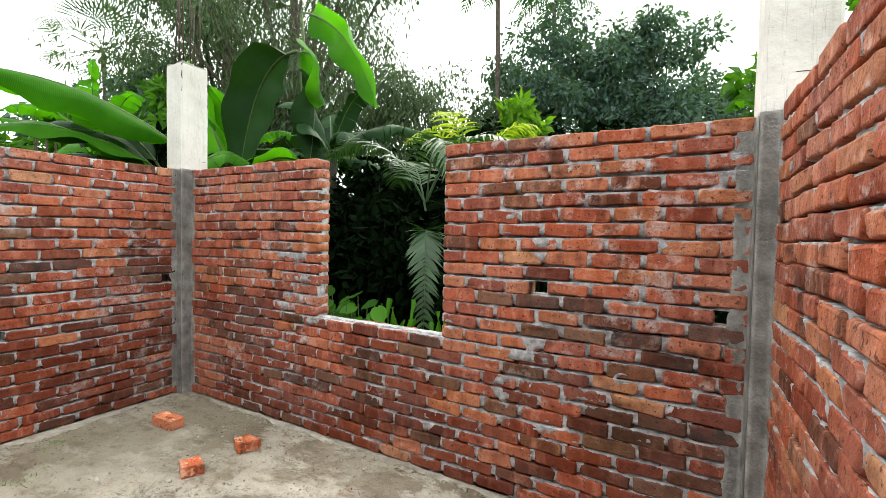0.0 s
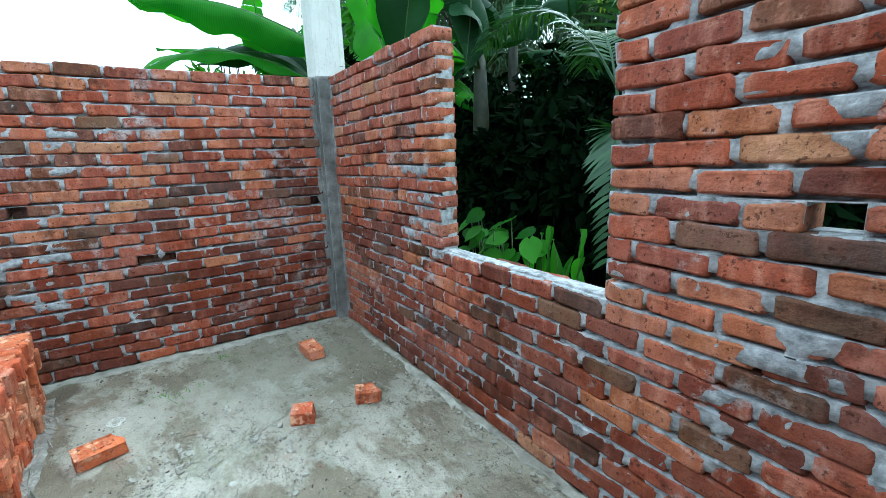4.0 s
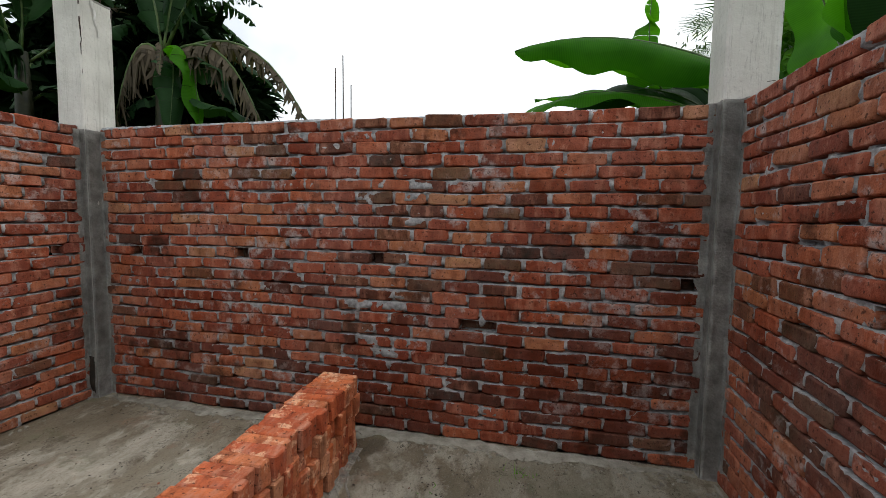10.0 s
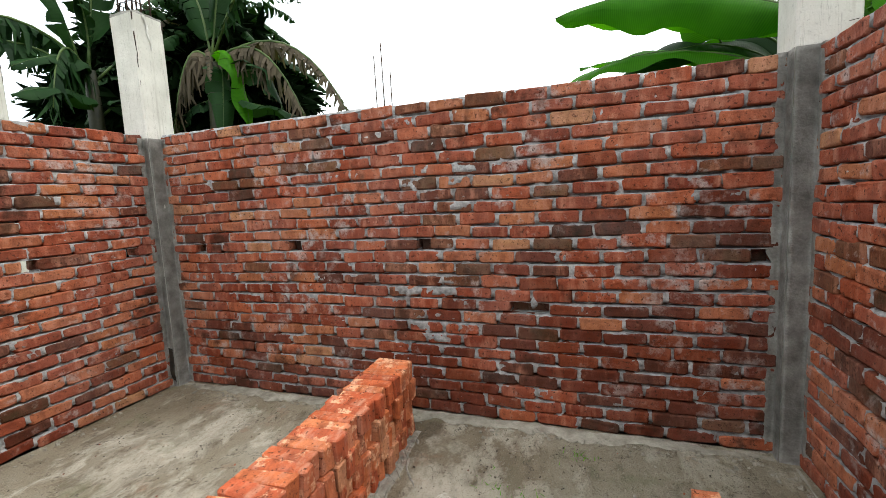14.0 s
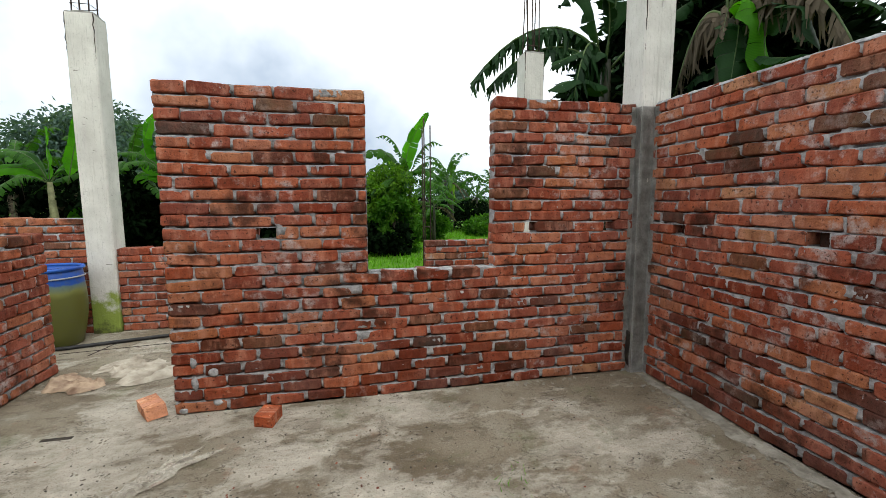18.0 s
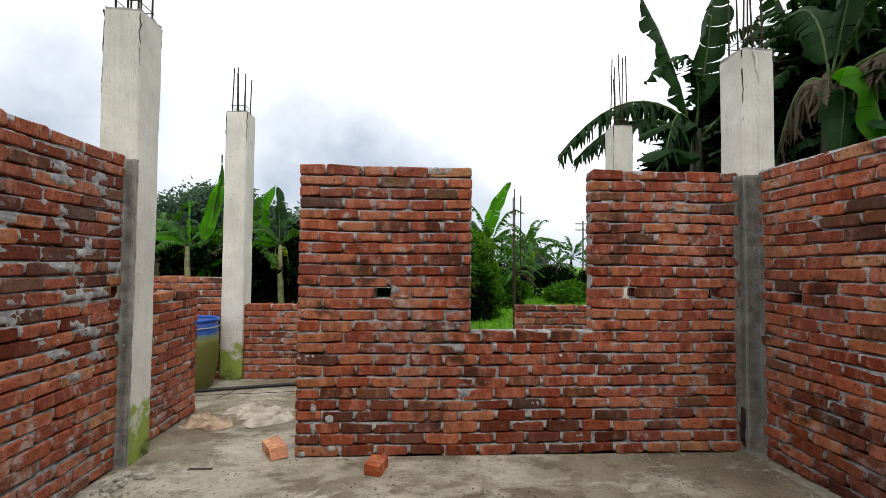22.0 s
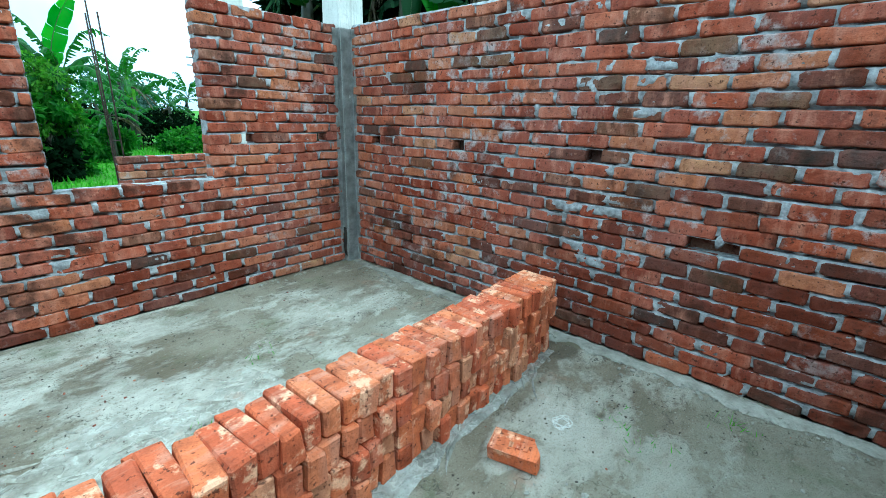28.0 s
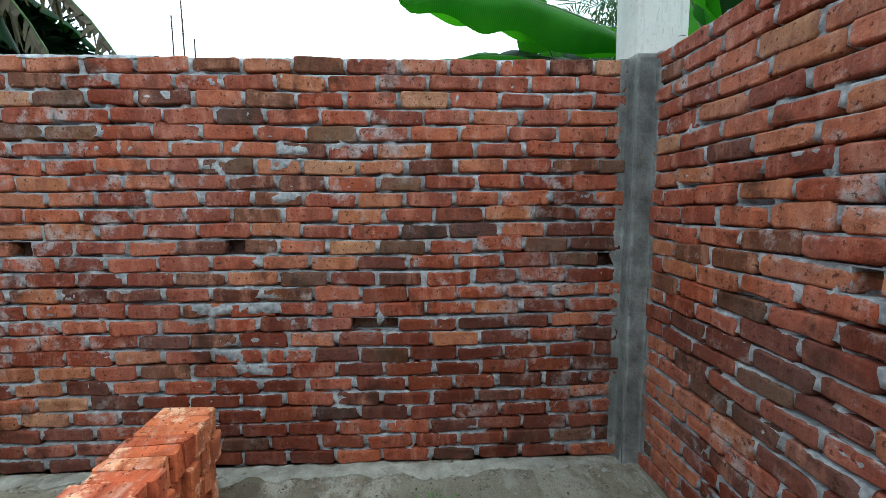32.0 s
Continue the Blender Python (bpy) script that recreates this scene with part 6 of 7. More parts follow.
def round_leaf_plant(label, x, y, z0, stems, seed):
    """Low plant with large heart-shaped leaves on thin stalks."""
    r = random.Random(seed)
    t = tagged(new("leafy_plant"), label, "plant")
    t.location = (x, y, z0)
    for k in range(stems):
        a = r.uniform(0, 2 * math.pi)
        q = r.uniform(0.05, 0.42)
        h = r.uniform(1.08, 1.46) - 0.3 * q
        tipp = Vector((q * math.cos(a), q * math.sin(a) * 0.7, h))
        size = r.uniform(0.048, 0.088)
        nrm = Vector((r.uniform(-0.6, 0.6), -r.uniform(0.1, 0.8), r.uniform(0.6, 1.0))).normalized()
        d = nrm.cross(Vector((1, 0.2, 0))).normalized()
        d = (d if d.z < 0 else -d)
        d = (d + nrm.cross(d) * r.uniform(-0.8, 0.8)).normalized()
        s = nrm.cross(d)
        bm = bmesh.new()
        ring = []
        mid = bm.verts.new(tipp + d * size * 0.35 - nrm * size * 0.10)
        for j in range(18):
            th = 2 * math.pi * j / 18
            rad = size * (0.95 + 0.25 * math.cos(th)) * (0.72 if j == 9 else 1.0) * (1.38 if j == 0 else 1.08 if j in (1, 17) else 1)
            ring.append(bm.verts.new(tipp + d * (size * 0.35 + rad * math.cos(th)) + s * rad * 0.86 * math.sin(th) + nrm * size * (0.12 * math.sin(th) ** 2 + 0.06 * math.cos(2 * th) + 0.05 * r.uniform(-1, 1))))
        for j in range(18):
            f = bm.faces.new((mid, ring[j], ring[(j + 1) % 18]))
            f.smooth = True
        lf = part("leaf", bm, HEART, t)
        bm = bmesh.new()
        add_tube(bm, [(q * 0.15 * math.cos(a), q * 0.15 * math.sin(a), 0), tuple(tipp * 0.55 + Vector((0, 0, 0.05 * h))), tuple(tipp)], [0.008, 0.006, 0.004], 5)
        part("stalk", bm, STALK, lf, "thin green stalk", True)
    return t


round_leaf_plant("low plant with bright heart-shaped leaves outside the window", -2.5, 3.72, GZ, 24, 81)
round_leaf_plant("low plant with bright heart-shaped leaves outside the window", -2.15, 3.70, GZ, 12, 82)
for k, (x, y) in enumerate(((-1.93, 3.72), (-1.70, 3.72), (-1.35, 3.85))):
    t = tagged(new("strap_leaf_plant"), "bright green plant with upright strap leaves outside the window", "plant")
    t.location = (x, y, GZ)
    for j in range(8):
        a = j * 2.4 + k
        out = 0.07 + 0.045 * j
        banana_leaf(t, (0, 0, 0.2), (0.4 * out * math.cos(a), 0.4 * out * math.sin(a), 0.98), (out * math.cos(a), out * math.sin(a), 1.36 - 0.07 * j), 0.042, 40 * j, 0.0, HEART, 90 + 9 * k + j)

# dense growth behind the north wall, mostly with canopy shade put into the leaf colour
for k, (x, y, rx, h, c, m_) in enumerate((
        (-0.6, 6.2, 1.4, 2.6, 40, BUSH_SHADED), (-2.2, 6.6, 1.7, 2.9, 60, BUSH_SHADED), (-4.0, 6.6, 1.8, 3.0, 60, BUSH_SHADED), (-6.0, 7.4, 2.0, 3.6, 60, BUSH_SHADED), (-8.5, 6.8, 2.2, 3.8, 60, BUSH_SHADED),
        (-1.2, 8.4, 2.2, 4.0, 60, BUSH_SHADED), (-3.6, 8.6, 2.3, 4.4, 70, BUSH_SHADED), (1.8, 7.2, 1.6, 2.0, 36, BUSH_SHADED), (-10.5, 4.6, 2.0, 3.2, 50, BUSH_SHADED), (-8.0, 1.2, 1.2, 1.6, 30, BUSH_SHADED),
        (-3.0, 5.6, 0.9, 2.0, 30, BUSH_SHADED), (-1.2, 5.3, 0.8, 1.7, 26, BUSH_SHADED))):
    bush("dense undergrowth behind the house, leaves coloured dark for shade", x, y, GZ, rx, h, c, 170, 0.2, m_, 200 + k)
bush("bright green leafy shrub behind the wall", -1.75, 7.0, GZ, 0.8, 4.3, 40, 150, 0.17, LIME_BUSH, 221)
bush("bright green leafy shrub behind the wall", -1.0, 6.6, GZ, 0.6, 3.5, 24, 140, 0.17, LIME_BUSH, 222)
bush("dense undergrowth behind the house, leaves coloured dark for shade", -3.3, 9.9, GZ, 2.6, 4.6, 80, 170, 0.2, BUSH_SHADED, 229)
bush("green leafy shrub among banana plants", -8.8, 4.9, GZ, 0.9, 4.6, 40, 150, 0.24, BUSH, 224, 0.35)
bush("green leafy shrub among banana plants", -8.7, 3.5, GZ, 0.9, 4.1, 44, 150, 0.28, BUSH, 225, 0.35)
bush("green leafy shrub among banana plants", -8.3, 2.6, GZ, 0.8, 3.4, 36, 150, 0.28, BUSH, 227, 0.35)
bush("green leafy shrub among banana plants", -9.8, 5.9, GZ, 1.2, 5.6, 50, 150, 0.28, BUSH, 228, 0.35)
bush("green leafy shrub among banana plants", -7.4, 4.4, GZ, 0.7, 3.8, 30, 150, 0.24, BUSH_SHADED, 226, 0.35)
bush("green leafy shrub among banana plants", -5.9, 2.7, GZ, 0.55, 3.3, 34, 120, 0.2, BUSH, 230, 0.4)
bush("green leafy shrub among banana plants", -6.2, 4.6, GZ, 0.9, 2.9, 26, 150, 0.16, BUSH, 223)

bush("dense undergrowth behind the house, leaves coloured dark for shade", -3.95, 4.72, GZ, 0.45, 2.5, 34, 150, 0.2, BUSH_SHADED, 232)
bush("dense undergrowth behind the house, leaves coloured dark for shade", -4.9, 6.05, GZ, 0.6, 3.1, 34, 150, 0.2, BUSH_SHADED, 233)
bush("dense undergrowth behind the house, leaves coloured dark for shade", -9.6, 9.4, GZ, 1.8, 3.9, 60, 170, 0.2, BUSH_SHADED, 231)

# trees
tree("tall tree with fine grey-green drooping leaves", -10.9, 10.4, GZ, 13.5, 3.0, 4.1, 190, 210, 0.21, TREE_GREY, 301, 0.9, 0.24)
tree("tall tree with fine grey-green drooping leaves", -15.5, 11.0, GZ, 12.5, 4.0, 4.0, 110, 170, 0.24, TREE_GREY, 302, 0.9, 0.24)
tree("tree with fine grey-green drooping leaves", -6.7, 12.2, GZ, 7.2, 2.0, 2.5, 90, 180, 0.2, TREE_GREY, 303, 0.8, 0.26)
tree("broad dark green mango tree", -3.3, 15.0, GZ, 9.0, 1.6, 3.0, 130, 230, 0.19, TREE_DARK, 304)
tree("broad dark green mango tree", -0.7, 15.5, GZ, 8.6, 1.6, 2.5, 110, 230, 0.19, TREE_DARK, 305)
tree("small dark green mango tree", 1.0, 16.5, GZ, 6.9, 1.6, 1.8, 60, 220, 0.19, TREE_DARK, 306)
tree("dark green tree behind the banana plants", -16.0, 8.6, GZ, 7.5, 2.0, 3.0, 70, 150, 0.3, TREE_DARK, 307)
tree("small tree with glossy leaves behind the corner column", 1.55, 6.3, GZ, 4.6, 2.2, 0.9, 26, 60, 0.2, BUSH, 308)


def tall_palm(label, x, y, h, fronds, length, seed, fan=False):
    r = random.Random(seed)
    t = tagged(new("palm_tree"), label, "palm")
    t.location = (x, y, GZ)
    bm = bmesh.new()
    add_tube(bm, [(0, 0, 0), (0.1, 0, h * 0.4), (0.05, 0.05, h * 0.75), (0, 0, h)], [0.12, 0.09, 0.08, 0.07], 8)
    part("trunk", bm, BARK, t, "slim grey trunk", True)
    for k in range(fronds):
        a = 2 * math.pi * k / fronds + r.uniform(-0.2, 0.2)
        e = r.uniform(-0.5, 0.8)
        d = Vector((math.cos(a), math.sin(a), 0))
        if fan:
            c0 = Vector((0, 0, h))
            v = (d + Vector((0, 0, e))).normalized()
            bm = bmesh.new()
            hub = c0 + v * length * 0.5
            s = v.cross(Vector((0, 0, 1))).normalized()
            add_tube(bm, [c0, hub], 0.02, 5)
            for j in range(-8, 9):
                th = j * 0.16
                q = v * math.cos(th) + s * math.sin(th)
                w = v.cross(s) * 0.0 + (s * math.cos(th) - v * math.sin(th)) * 0.035
                vs = [bm.verts.new(p) for p in (hub, hub + q * length * 0.35 + w, hub + q * length * 0.7 - Vector((0, 0, 0.08)), hub + q * length * 0.35 - w)]
                bm.faces.new(vs)
            part("frond", bm, PALM, t)
        else:
            frond(t, (0, 0, h), d * length * 0.45 + Vector((0, 0, h + 0.5 * length + 0.2 * e)), d * length * 0.95 + Vector((0, 0, h + 0.15 * e * length - 0.2)), length * 0.32, 26, PALM, seed * 20 + k, 0.7, 0.05)
    return t


tall_palm("tall slim areca palm far behind the wall", -4.75, 12.6, 9.6, 9, 1.9, 1)
tall_palm("tall slim areca palm far behind the wall", -3.9, 15.5, 9.8, 9, 1.7, 2)
tall_palm("fan palm with stiff round fronds behind the trees", -21.0, 9.4, 9.3, 16, 2.4, 3, True)
tall_palm("fan palm with stiff round fronds far off", 14.5, -19.0, 5.0, 16, 2.6, 4, True)

# banana in the field, one new leaf standing upright
placed_banana("banana plant with one tall upright pale leaf in the field", -3.4, -13.6, 2.7, 0.12, (
    ((-3.45, -13.6, 2.0), (-3.45, -13.6, 3.2), (-4.32, -13.55, 4.35), 0.28, 75, 0.2, BANANA),
    ((-3.4, -13.6, 2.0), (-2.9, -13.6, 3.6), (-1.9, -13.6, 2.7), 0.28, 40, 0.3, BANANA_MID),
    ((-3.4, -13.6, 2.0), (-4.1, -13.8, 2.9), (-4.9, -13.9, 2.0), 0.26, 20, 0.4, BANANA_MID),
    ((-3.4, -13.6, 1.9), (-3.1, -14.2, 3.4), (-2.5, -15.0, 3.0), 0.26, 30, 0.4, BANANA_MID),
    ((-3.4, -13.6, 1.9), (-3.6, -12.9, 2.8), (-3.3, -12.4, 1.7), 0.26, 0, 0.4, BANANA_MID)), (), 9)
tree("small leafy tree with yellow-green leaves below the banana plant", -3.0, -13.2, GZ, 3.0, 1.0, 0.85, 40, 120, 0.14, LIME_BUSH, 440)
bush("dark green low plants at the edge of the field", -2.5, -12.8, GZ, 0.9, 1.1, 30, 90, 0.24, BUSH_SHADED, 441)
placed_banana("banana plant with a rolled lime green young leaf in the field", -7.1, -21.3, 2.2, 0.1, (
    ((-7.1, -21.3, 1.0), (-7.15, -21.3, 1.8), (-7.0, -21.3, 2.7), 0.22, 80, 0.0, LIME_BUSH),
    ((-7.1, -21.3, 1.5), (-6.3, -21.3, 3.0), (-5.3, -21.3, 1.9), 0.26, 20, 0.4, BANANA_MID),
    ((-7.1, -21.3, 1.5), (-8.0, -21.3, 3.2), (-9.1, -21.3, 2.2), 0.26, 20, 0.4, BANANA_MID)), (), 10)
# heap of broken bricks beyond the slab edge
heap = random.Random(12)
for k in range(26):
    q, a = heap.uniform(0, 0.75), heap.uniform(0, 6.28)
    ob = new("brick", LOOSE[k % 4])
    ob.matrix_world = pose(1.75 + q * math.cos(a), -6.9 + q * math.sin(a), GZ + 0.78 - 0.15 * q + 0.10 * heap.random(), heap.uniform(-35, 35), heap.uniform(-35, 35), heap.uniform(0, 360))
    tagged(ob, "broken red brick on the heap beyond the slab edge", "brick", "bricks of the heap")
bm = bmesh.new()
bmesh.ops.create_cone(bm, cap_ends=True, segments=24, radius1=1.3, radius2=0.5, depth=0.9)
bmesh.ops.subdivide_edges(bm, edges=bm.edges[:], cuts=4, use_grid_fill=True)
for v in bm.verts:
    v.co += 0.16 * noise.noise_vector(v.co * 3.0)
heap_ob = part("rubble_heap", bm, simple("red_rubble", (0.05, 0.028, 0.018), (0.17, 0.075, 0.045), 0.9, 7, 0.2, 0, 0.6), None, "", True)
heap_ob.location = (1.75, -6.9, GZ + 0.30)
tagged(heap_ob, "heap of red brick rubble beyond the slab edge", "rubble heap")

# field, banana grove and hedge to the south
src = [banana_plant("banana plant in the grove beyond the field", 0, -9.5, GZ, 1.7, 11, 1.9, 0.17, 0.75, BANANA_MID, 401),
       banana_plant("banana plant in the grove beyond the field", 4.9, -11.3, GZ, 2.0, 11, 2.0, 0.17, 0.9, BANANA_MID, 402),
       banana_plant("tattered banana plant in the grove beyond the field", -3.6, -13.4, GZ, 2.5, 11, 2.3, 0.22, 0.8, BANANA_MID, 403)]
r = random.Random(9)
for k, (x, y, s) in enumerate(((5.6, -9.9, 1.2), (3.5, -10.2, 1.15), (1.2, -11.6, 0.9), (6.8, -8.4, 1.1), (-5.4, -19.0, 1.0), (-7.0, -21.5, 1.1), (-9.0, -23.0, 1.1), (-10.8, -25.5, 1.2), (-7.6, -25.0, 1.2),
                               (7.8, -10.5, 1.25), (9.2, -8.8, 1.2), (6.6, -7.6, 0.9), (-5.0, -16.0, 0.9), (-12.5, -22.0, 1.1), (2.0, -13.0, 0.9), (-3.4, -18.0, 1.0))):
    copy_thing(src[k % 3], pose(x, y, GZ, 0, 0, r.uniform(0, 360)) @ Matrix.Diagonal((s, s, s, 1)))
for k, (x, y, rx, h, m_) in enumerate(((-3.0, -13.2, 0.8, 2.7, BUSH), (-4.9, -17.0, 0.9, 1.4, BUSH), (0.9, -10.6, 1.3, 2.2, BUSH_SHADED), (3.2, -11.2, 1.6, 2.9, BUSH_SHADED), (5.4, -10.2, 1.6, 2.9, BUSH_SHADED), (7.5, -8.8, 1.5, 2.9, BUSH_SHADED),
                                      (-9.4, -23.5, 2.2, 1.9, BUSH_SHADED), (-12.0, -24.5, 3.0, 2.2, BUSH_SHADED), (-6.0, -24.0, 2.6, 2.2, BUSH_SHADED), (-7.9, -19.0, 0.8, 0.8, BUSH), (-9.0, -20.5, 1.0, 1.0, BUSH), (-16.5, -27.0, 3.2, 2.4, BUSH_SHADED),
                                      (0.0, -12.5, 2.2, 2.8, BUSH_SHADED), (9.5, -7.0, 1.6, 2.2, BUSH_SHADED), (11.5, -9.0, 1.8, 2.4, BUSH_SHADED))):
    bush("leafy green shrub beyond the field", x, y, GZ, rx, h, 34, 130, 0.2, m_, 430 + k)
tree("round dark green tree beyond the banana grove", 8.6, -20.4, GZ, 5.7, 1.2, 3.3, 150, 190, 0.24, TREE_DARK, 451)
tree("round dark green tree beyond the banana grove", 4.0, -24.0, GZ, 5.2, 1.4, 3.2, 70, 170, 0.32, TREE_DARK, 452)
tree("round dark green tree beyond the banana grove", 12.6, -17.0, GZ, 3.7, 1.2, 2.8, 60, 160, 0.32, TREE_DARK, 453)


PALE_STEM = simple("pale_banana_stem", (0.07, 0.075, 0.03), (0.20, 0.20, 0.10), 0.6, 7, 0.3, 0, 0.3)
GREEN_FRUIT = simple("green_fruit", (0.08, 0.17, 0.02), (0.16, 0.28, 0.04), 0.5, 20, 0.3, 0, 0.1)


def grove_banana(label, x, y, h, leaves, seed, fruit=None):
    """A banana plant at the edge of the grove. leaves: (across, up, toward) of base, bend and tip above the foot; half width, roll, torn, material."""
    plant = tagged(new("banana_plant"), label, "banana plant", "banana plants")
    plant.location = (x, y, GZ)
    plant.rotation_euler = (0, 0, radians(203.3))
    bm = bmesh.new()
    add_tube(bm, [(0.10, 0, 0), (0.06, 0.02, h * 0.35), (0.02, 0, h * 0.7), (0, 0, h)], [0.10, 0.085, 0.07, 0.045], 10)
    part("stem", bm, PALE_STEM, plant, "pale sheathed stem", True)
    for k, (a, c, e, w, roll, torn, mt) in enumerate(leaves):
        banana_leaf(plant, *[(q[0], q[2], q[1]) for q in (a, c, e)], w, roll, torn, mt, seed * 41 + k, 0.4, 0.04)
    if fruit:
        r = random.Random(seed)
        bm = bmesh.new()
        add_tube(bm, [(0, 0.03, h - 0.02), (fruit[0] * 0.7, 0.10, h + 0.04), (fruit[0], 0.12, fruit[1] - 0.25)], [0.02, 0.02, 0.012], 6)
        for tier in range(4):
            for j in range(9):
                a = 2 * math.pi * j / 9 + 0.3 * tier
                q = Vector((fruit[0], 0.12, fruit[1] + 0.12 - 0.10 * tier))
                d = Vector((math.cos(a), math.sin(a), 0)) * (0.10 - 0.01 * tier)
                add_tube(bm, [q + d * 0.2, q + d * 0.9 + Vector((0, 0, -0.02)), q + d * 1.05 + Vector((0, 0, 0.07 + r.uniform(-0.01, 0.01)))], [0.012, 0.022, 0.008], 6)
        part("fruit_bunch", bm, GREEN_FRUIT, plant, "bunch of unripe green bananas", True)
    return plant


grove_banana("banana plant with broad bright leaves beyond the slab edge", 4.31, -8.76, 2.15, (
    ((0.0, 2.1, 0), (0.02, 2.7, 0.05), (0.0, 3.25, 0.1), 0.05, 80, 0.0, BANANA),
    ((0.0, 2.1, 0), (-0.25, 3.0, 0.1), (-0.85, 2.65, 0.3), 0.19, 40, 0.2, BANANA_MID),
    ((0.0, 2.1, 0), (-0.35, 2.7, 0.3), (-1.05, 2.25, 0.5), 0.17, 60, 0.0, BANANA),
    ((0.3, 2.1, -0.3), (0.45, 2.9, -0.3), (0.72, 3.85, -0.3), 0.19, 75, 0.25, BANANA),
    ((0.5, 2.6, -0.3), (0.72, 3.6, -0.3), (0.68, 4.35, -0.3), 0.05, 70, 0.0, BANANA_MID),
    ((0.0, 2.1, 0), (0.45, 3.0, 0.2), (1.05, 2.0, 0.3), 0.20, 30, 0.8, BANANA_MID),
    ((0.0, 2.1, 0), (0.25, 2.9, 0.3), (0.65, 2.35, 0.5), 0.17, 30, 0.5, BANANA),
    ((0.0, 2.1, 0), (-0.5, 2.6, -0.2), (-1.0, 1.5, -0.2), 0.20, 30, 0.9, BANANA_MID),
    ((0.1, 0.9, 0.1), (0.2, 1.6, 0.2), (0.75, 1.85, 0.3), 0.14, 60, 0.0, BANANA),
    ((-0.3, 0.9, 0.1), (-0.35, 1.5, 0.2), (-0.85, 1.35, 0.3), 0.13, 50, 0.0, BANANA_MID)), 601)
grove_banana("banana plant with green fruit bunch and a dry hanging leaf", 2.42, -9.55, 2.25, (
    ((0.0, 2.2, 0), (-0.80, 2.75, 0.1), (-0.12, 3.80, 0.2), 0.19, 70, 0.1, BANANA),
    ((0.0, 2.2, 0), (-0.02, 3.0, 0.1), (-0.06, 3.75, 0.15), 0.20, 75, 0.1, BANANA_SHADED),
    ((0.0, 2.2, 0), (-0.45, 3.1, 0.1), (-1.05, 2.7, 0.2), 0.18, 40, 0.7, BANANA_MID),
    ((0.0, 2.2, 0), (-0.4, 2.6, 0.3), (-0.95, 2.0, 0.4), 0.17, 45, 0.2, BANANA),
    ((0.0, 2.2, 0), (0.3, 3.0, 0.1), (0.8, 2.3, 0.2), 0.18, 40, 0.6, BANANA_MID),
    ((0.0, 2.2, 0), (-0.4, 2.9, -0.3), (-0.9, 2.4, -0.5), 0.18, 30, 0.9, BANANA_MID),
    ((0.0, 2.2, 0), (0.22, 2.35, 0.2), (0.27, 1.2, 0.25), 0.11, 10, 1.0, YELLOW_PALM)), 602, (-0.12, 1.85))
bush("leafy green shrub beyond the field", 3.9, -10.4, GZ, 1.3, 3.0, 50, 150, 0.2, BUSH_SHADED, 445)
bush("leafy green shrub beyond the field", 2.2, -10.8, GZ, 1.2, 3.1, 50, 150, 0.2, BUSH_SHADED, 446)
# distant tree belt closing the view all round
r = random.Random(77)
belt = [tree("distant dark green tree in the belt round the fields", 60 + 8 * k, 60, GZ, 7.0 + k, 1.2, 4.0, 50, 90, 0.55, TREE_DARK, 460 + k) for k in range(2)]
for k in range(40):
    a = 2 * math.pi * k / 40 + r.uniform(-0.05, 0.05)
    if 2.9 < a < 3.75:
        continue
    R = r.uniform(48, 60)
    s = r.uniform(0.6, 0.85)
    copy_thing(belt[k % 2], pose(R * math.cos(a), R * math.sin(a), GZ, 0, 0, r.uniform(0, 360)) @ Matrix.Diagonal((s, s, s, 1)))

# grass
g = np.random.default_rng(4)
n_g = 26000
gx, gy = g.uniform(-14, 8, n_g), -4.1 - 20 * g.uniform(0, 1, n_g) ** 1.6
hgt = g.uniform(0.06, 0.2, n_g)
az = g.uniform(0, 2 * np.pi, n_g)
wd = 0.012 + 0.010 * (-gy / 12)
base = np.stack([gx, gy, np.full(n_g, GZ - 0.01)], 1)
sx = np.stack([np.cos(az), np.sin(az), np.zeros(n_g)], 1) * wd[:, None]
tipv = base + np.stack([g.normal(0, 0.05, n_g), g.normal(0, 0.05, n_g), hgt], 1)
vv = np.stack([base - sx, base + sx, tipv], 1).reshape(-1, 3)
me = bpy.data.meshes.new("grass")
me.from_pydata(vv.tolist(), [], np.arange(n_g * 3).reshape(-1, 3).tolist())
me.materials.append(GRASS_BLADE)
tagged(new("grass", me), "short bright green grass of the field", "grass", kind="stuff")

# power pole far off
pole = tagged(new("power_pole"), "thin grey power pole with cross-arms far off", "power pole")
pole.location = (-16.9, -40, GZ)
POLE_MAT = simple("pole_grey", (0.10, 0.10, 0.11), (0.18, 0.18, 0.19), 0.8, 5)
bm = bmesh.new()
add_tube(bm, [(0, 0, 0), (0, 0, 6.2)], [0.12, 0.08], 8)
part("mast", bm, POLE_MAT, pole)
for z in (5.9, 5.3):
    bm = bmesh.new()
    add_box(bm, -0.75, 0.75, -0.05, 0.05, z - 0.05, z + 0.05)
    part("cross_arm", bm, POLE_MAT, pole)


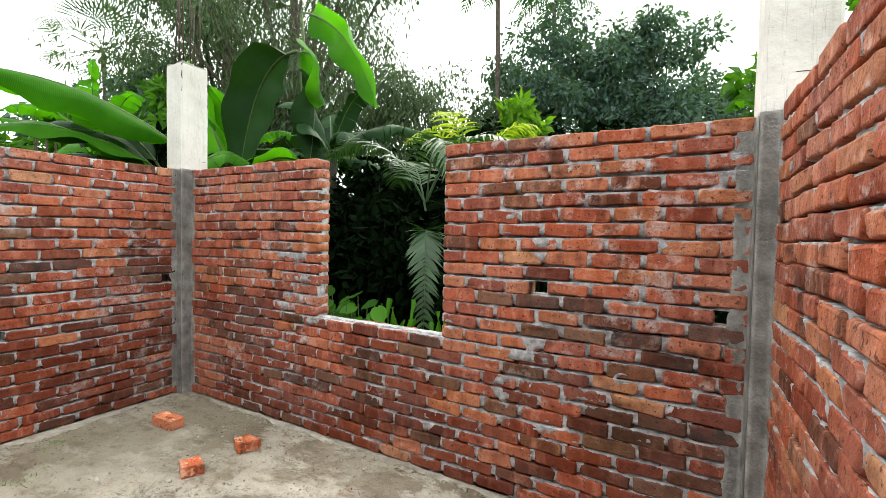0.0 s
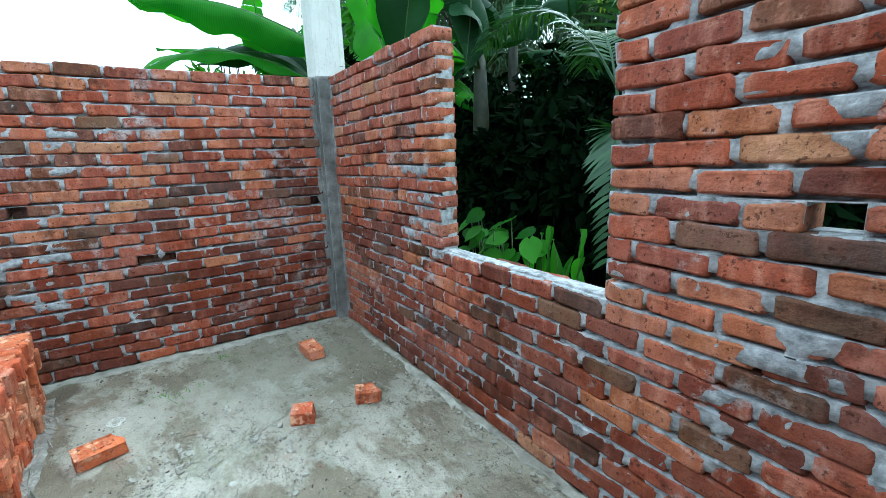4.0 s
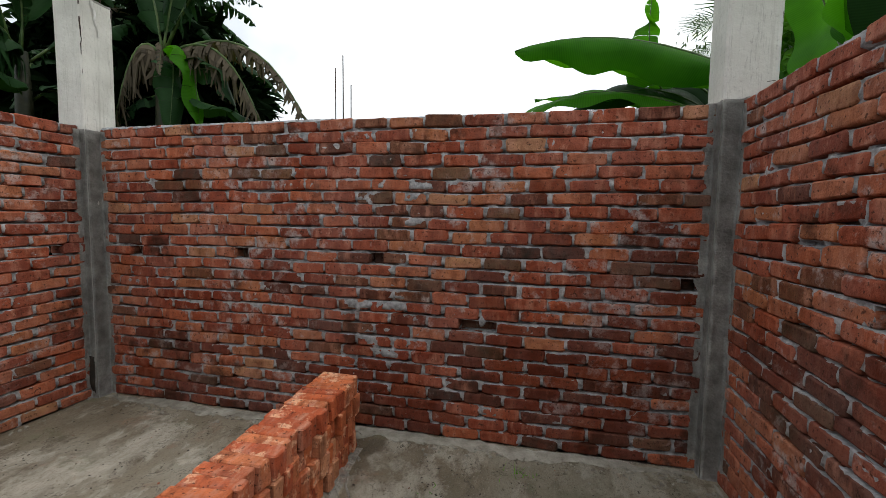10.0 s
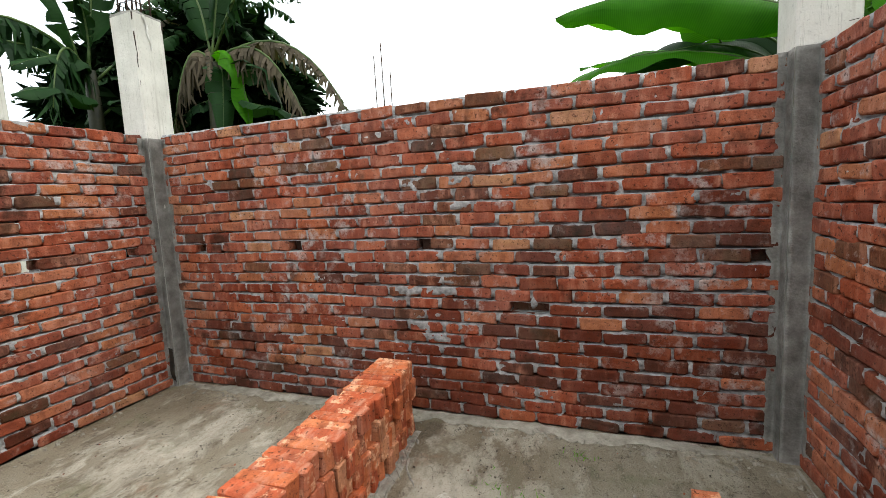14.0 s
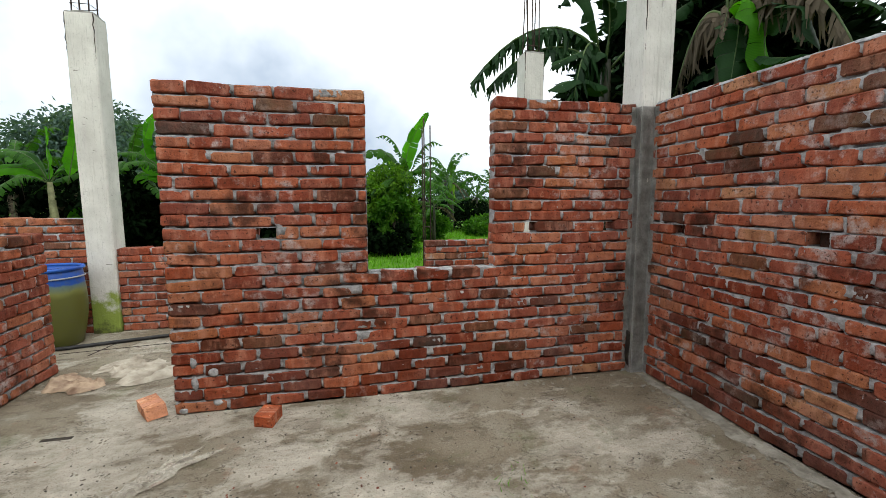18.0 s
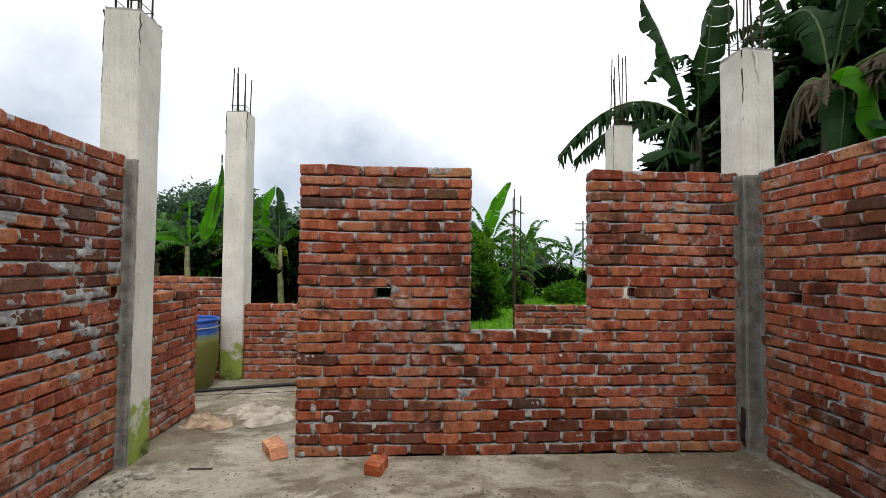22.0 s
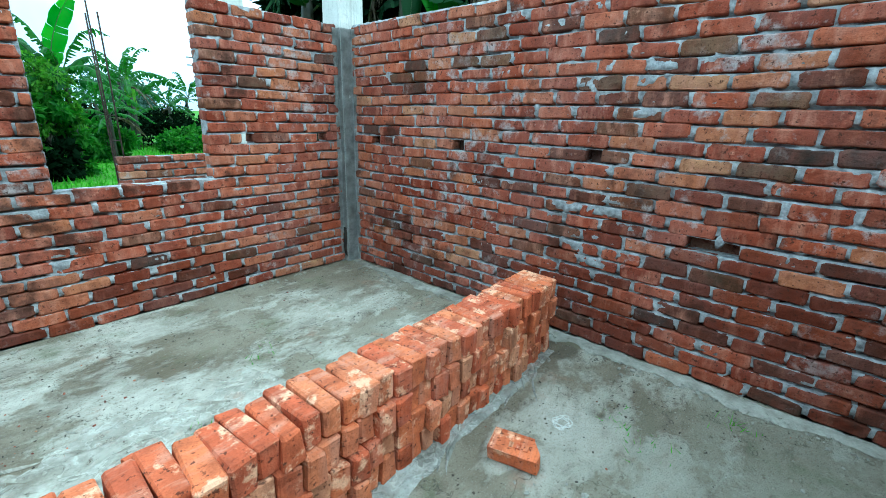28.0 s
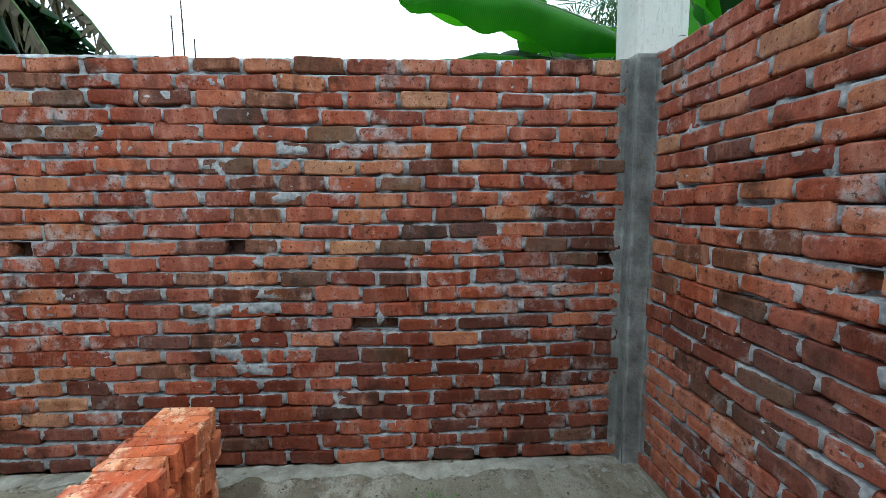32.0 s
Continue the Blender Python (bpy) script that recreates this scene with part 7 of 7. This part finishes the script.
# ---- starter bars ----
def starter_bars(label, x, y, z0, h, bars, seed, spread=0.09):
    r = random.Random(seed)
    t = tagged(new("rebar_cage"), label, "steel bars", "starter bars")
    t.location = (x, y, z0)
    for k in range(bars):
        a = 2 * math.pi * k / bars + 0.6
        q = Vector((spread * math.cos(a), spread * math.sin(a), 0))
        bm = bmesh.new()
        ht = h * r.uniform(0.9, 1.0)
        lean = Vector((r.uniform(-0.02, 0.02), r.uniform(-0.02, 0.02), 0))
        add_tube(bm, [q + lean * s + Vector((0, 0, ht * s)) for s in (0, 0.3, 0.65, 1)], 0.0075, 6)
        part("rebar", bm, REBAR_MAT, t, "", True)
    for z in (0.35, 0.7, 1.05, 1.3):
        if z < h * 0.6:
            bm = bmesh.new()
            add_tube(bm, [(spread * 1.1 * math.cos(0.6 + 2 * math.pi * k / 4), spread * 1.1 * math.sin(0.6 + 2 * math.pi * k / 4), z) for k in range(5)], 0.004, 5)
            part("stirrup", bm, REBAR_MAT, t, "", True)
    return t


starter_bars("dark steel column bars standing at the slab edge", -2.385, -3.68, 0.0, 2.44, 3, 1, 0.05)
starter_bars("thin steel column bars behind the wall", -6.8, -0.85, GZ, 4.05, 4, 2, 0.1)
starter_bars("steel column bars below the banana leaves", -5.6, 2.55, GZ, 3.15, 6, 3, 0.1)


# ---- bricks of the walls ----
def lay_bricks(core, m, rows, near, seed, dark, darkened):
    r = random.Random(seed)
    u0, u1 = near if near else (-1e9, 1e9)
    made, rest_v, rest_f = 0, [], []
    for k, spans in enumerate(rows):
        for a, b2 in spans:
            shift = (0.5 if k % 2 else 0.0) * MODULE + r.uniform(-0.03, 0.03)
            edges = [a]
            q = math.floor((a - shift) / MODULE) * MODULE + shift
            while q < b2:
                if q > a + 0.075 and q < b2 - 0.075:
                    edges.append(q + r.uniform(-0.012, 0.012))
                q += MODULE
            edges.append(b2)
            for e0, e1 in zip(edges, edges[1:]):
                ln = e1 - e0 - (r.choice((0.007, 0.010, 0.013, 0.016, 0.020, 0.025)) if e1 < b2 else 0.004)
                mid = (e0 + e1) / 2
                c = Vector((mid, THICK / 2 - abs(r.gauss(0, 0.003)), (k + 0.5) * COURSE + sway(mid, k, len(rows), seed) + 0.0010 + r.gauss(0, 0.0022)))
                # bricks under an opening lie bare on top
                bare = k + 1 < len(rows) and not any(s0 < mid + 0.16 and s1 > mid - 0.16 for s0, s1 in rows[k + 1])
                c.z += 0.004 if bare else 0.0
                turn = pose(0, 0, 0, r.gauss(0, 1.6), r.gauss(0, 1.3), r.gauss(0, 1.2))
                mm = m @ Matrix.Translation(c) @ turn @ Matrix.Diagonal((ln / BRICK_L, (THICK - 0.001) / BRICK_W, r.choice((0.93, 0.97, 1.0, 1.02, 1.05, 1.08)) + (0.12 if bare else 0.0), 1))
                burnt = any(e0 <= u < e1 and q == k for u, q in dark)
                # stained bricks and those in shaded low corners both take the darker colour
                stain = max([1.0 - math.hypot((mid - q[0]) / q[2], (c.z - q[1] * COURSE) / (0.55 * q[2])) for q in darkened], default=-1.0)
                wet_dark = not burnt and stain + 0.9 * noise.noise(Vector((mid * 2.2, c.z * 5.0, seed))) > r.uniform(0.25, 0.9)
                if wet_dark or burnt or (u0 <= c.x <= u1 and made < 300):
                    ob = new("brick", r.choice(BURNT_MESHES if burnt else STAIN_SHADE_MESHES if wet_dark else WALL_MESHES))
                    ob.parent = core
                    ob.matrix_basis = mm
                    made += 1
                else:
                    vs, fs = wall_brick_coords(r.randrange(10 ** 6))
                    o = len(rest_v)
                    rest_v += [mm @ Vector(v) for v in vs]
                    rest_f += [[o + i for i in f] for f in fs]
    if rest_v:
        me = bpy.data.meshes.new("bricks")
        me.from_pydata(rest_v, [], rest_f)
        me.materials.append(WALL_BRICK)
        me.polygons.foreach_set("use_smooth", [0 < k % WALL_FACES < WALL_FACES - 1 for k in range(len(me.polygons))])
        ob = tagged(new("bricks", me), "more bricks of the wall", kind="stuff")
        ob.parent = core


for job in pending_bricks:
    lay_bricks(*job)
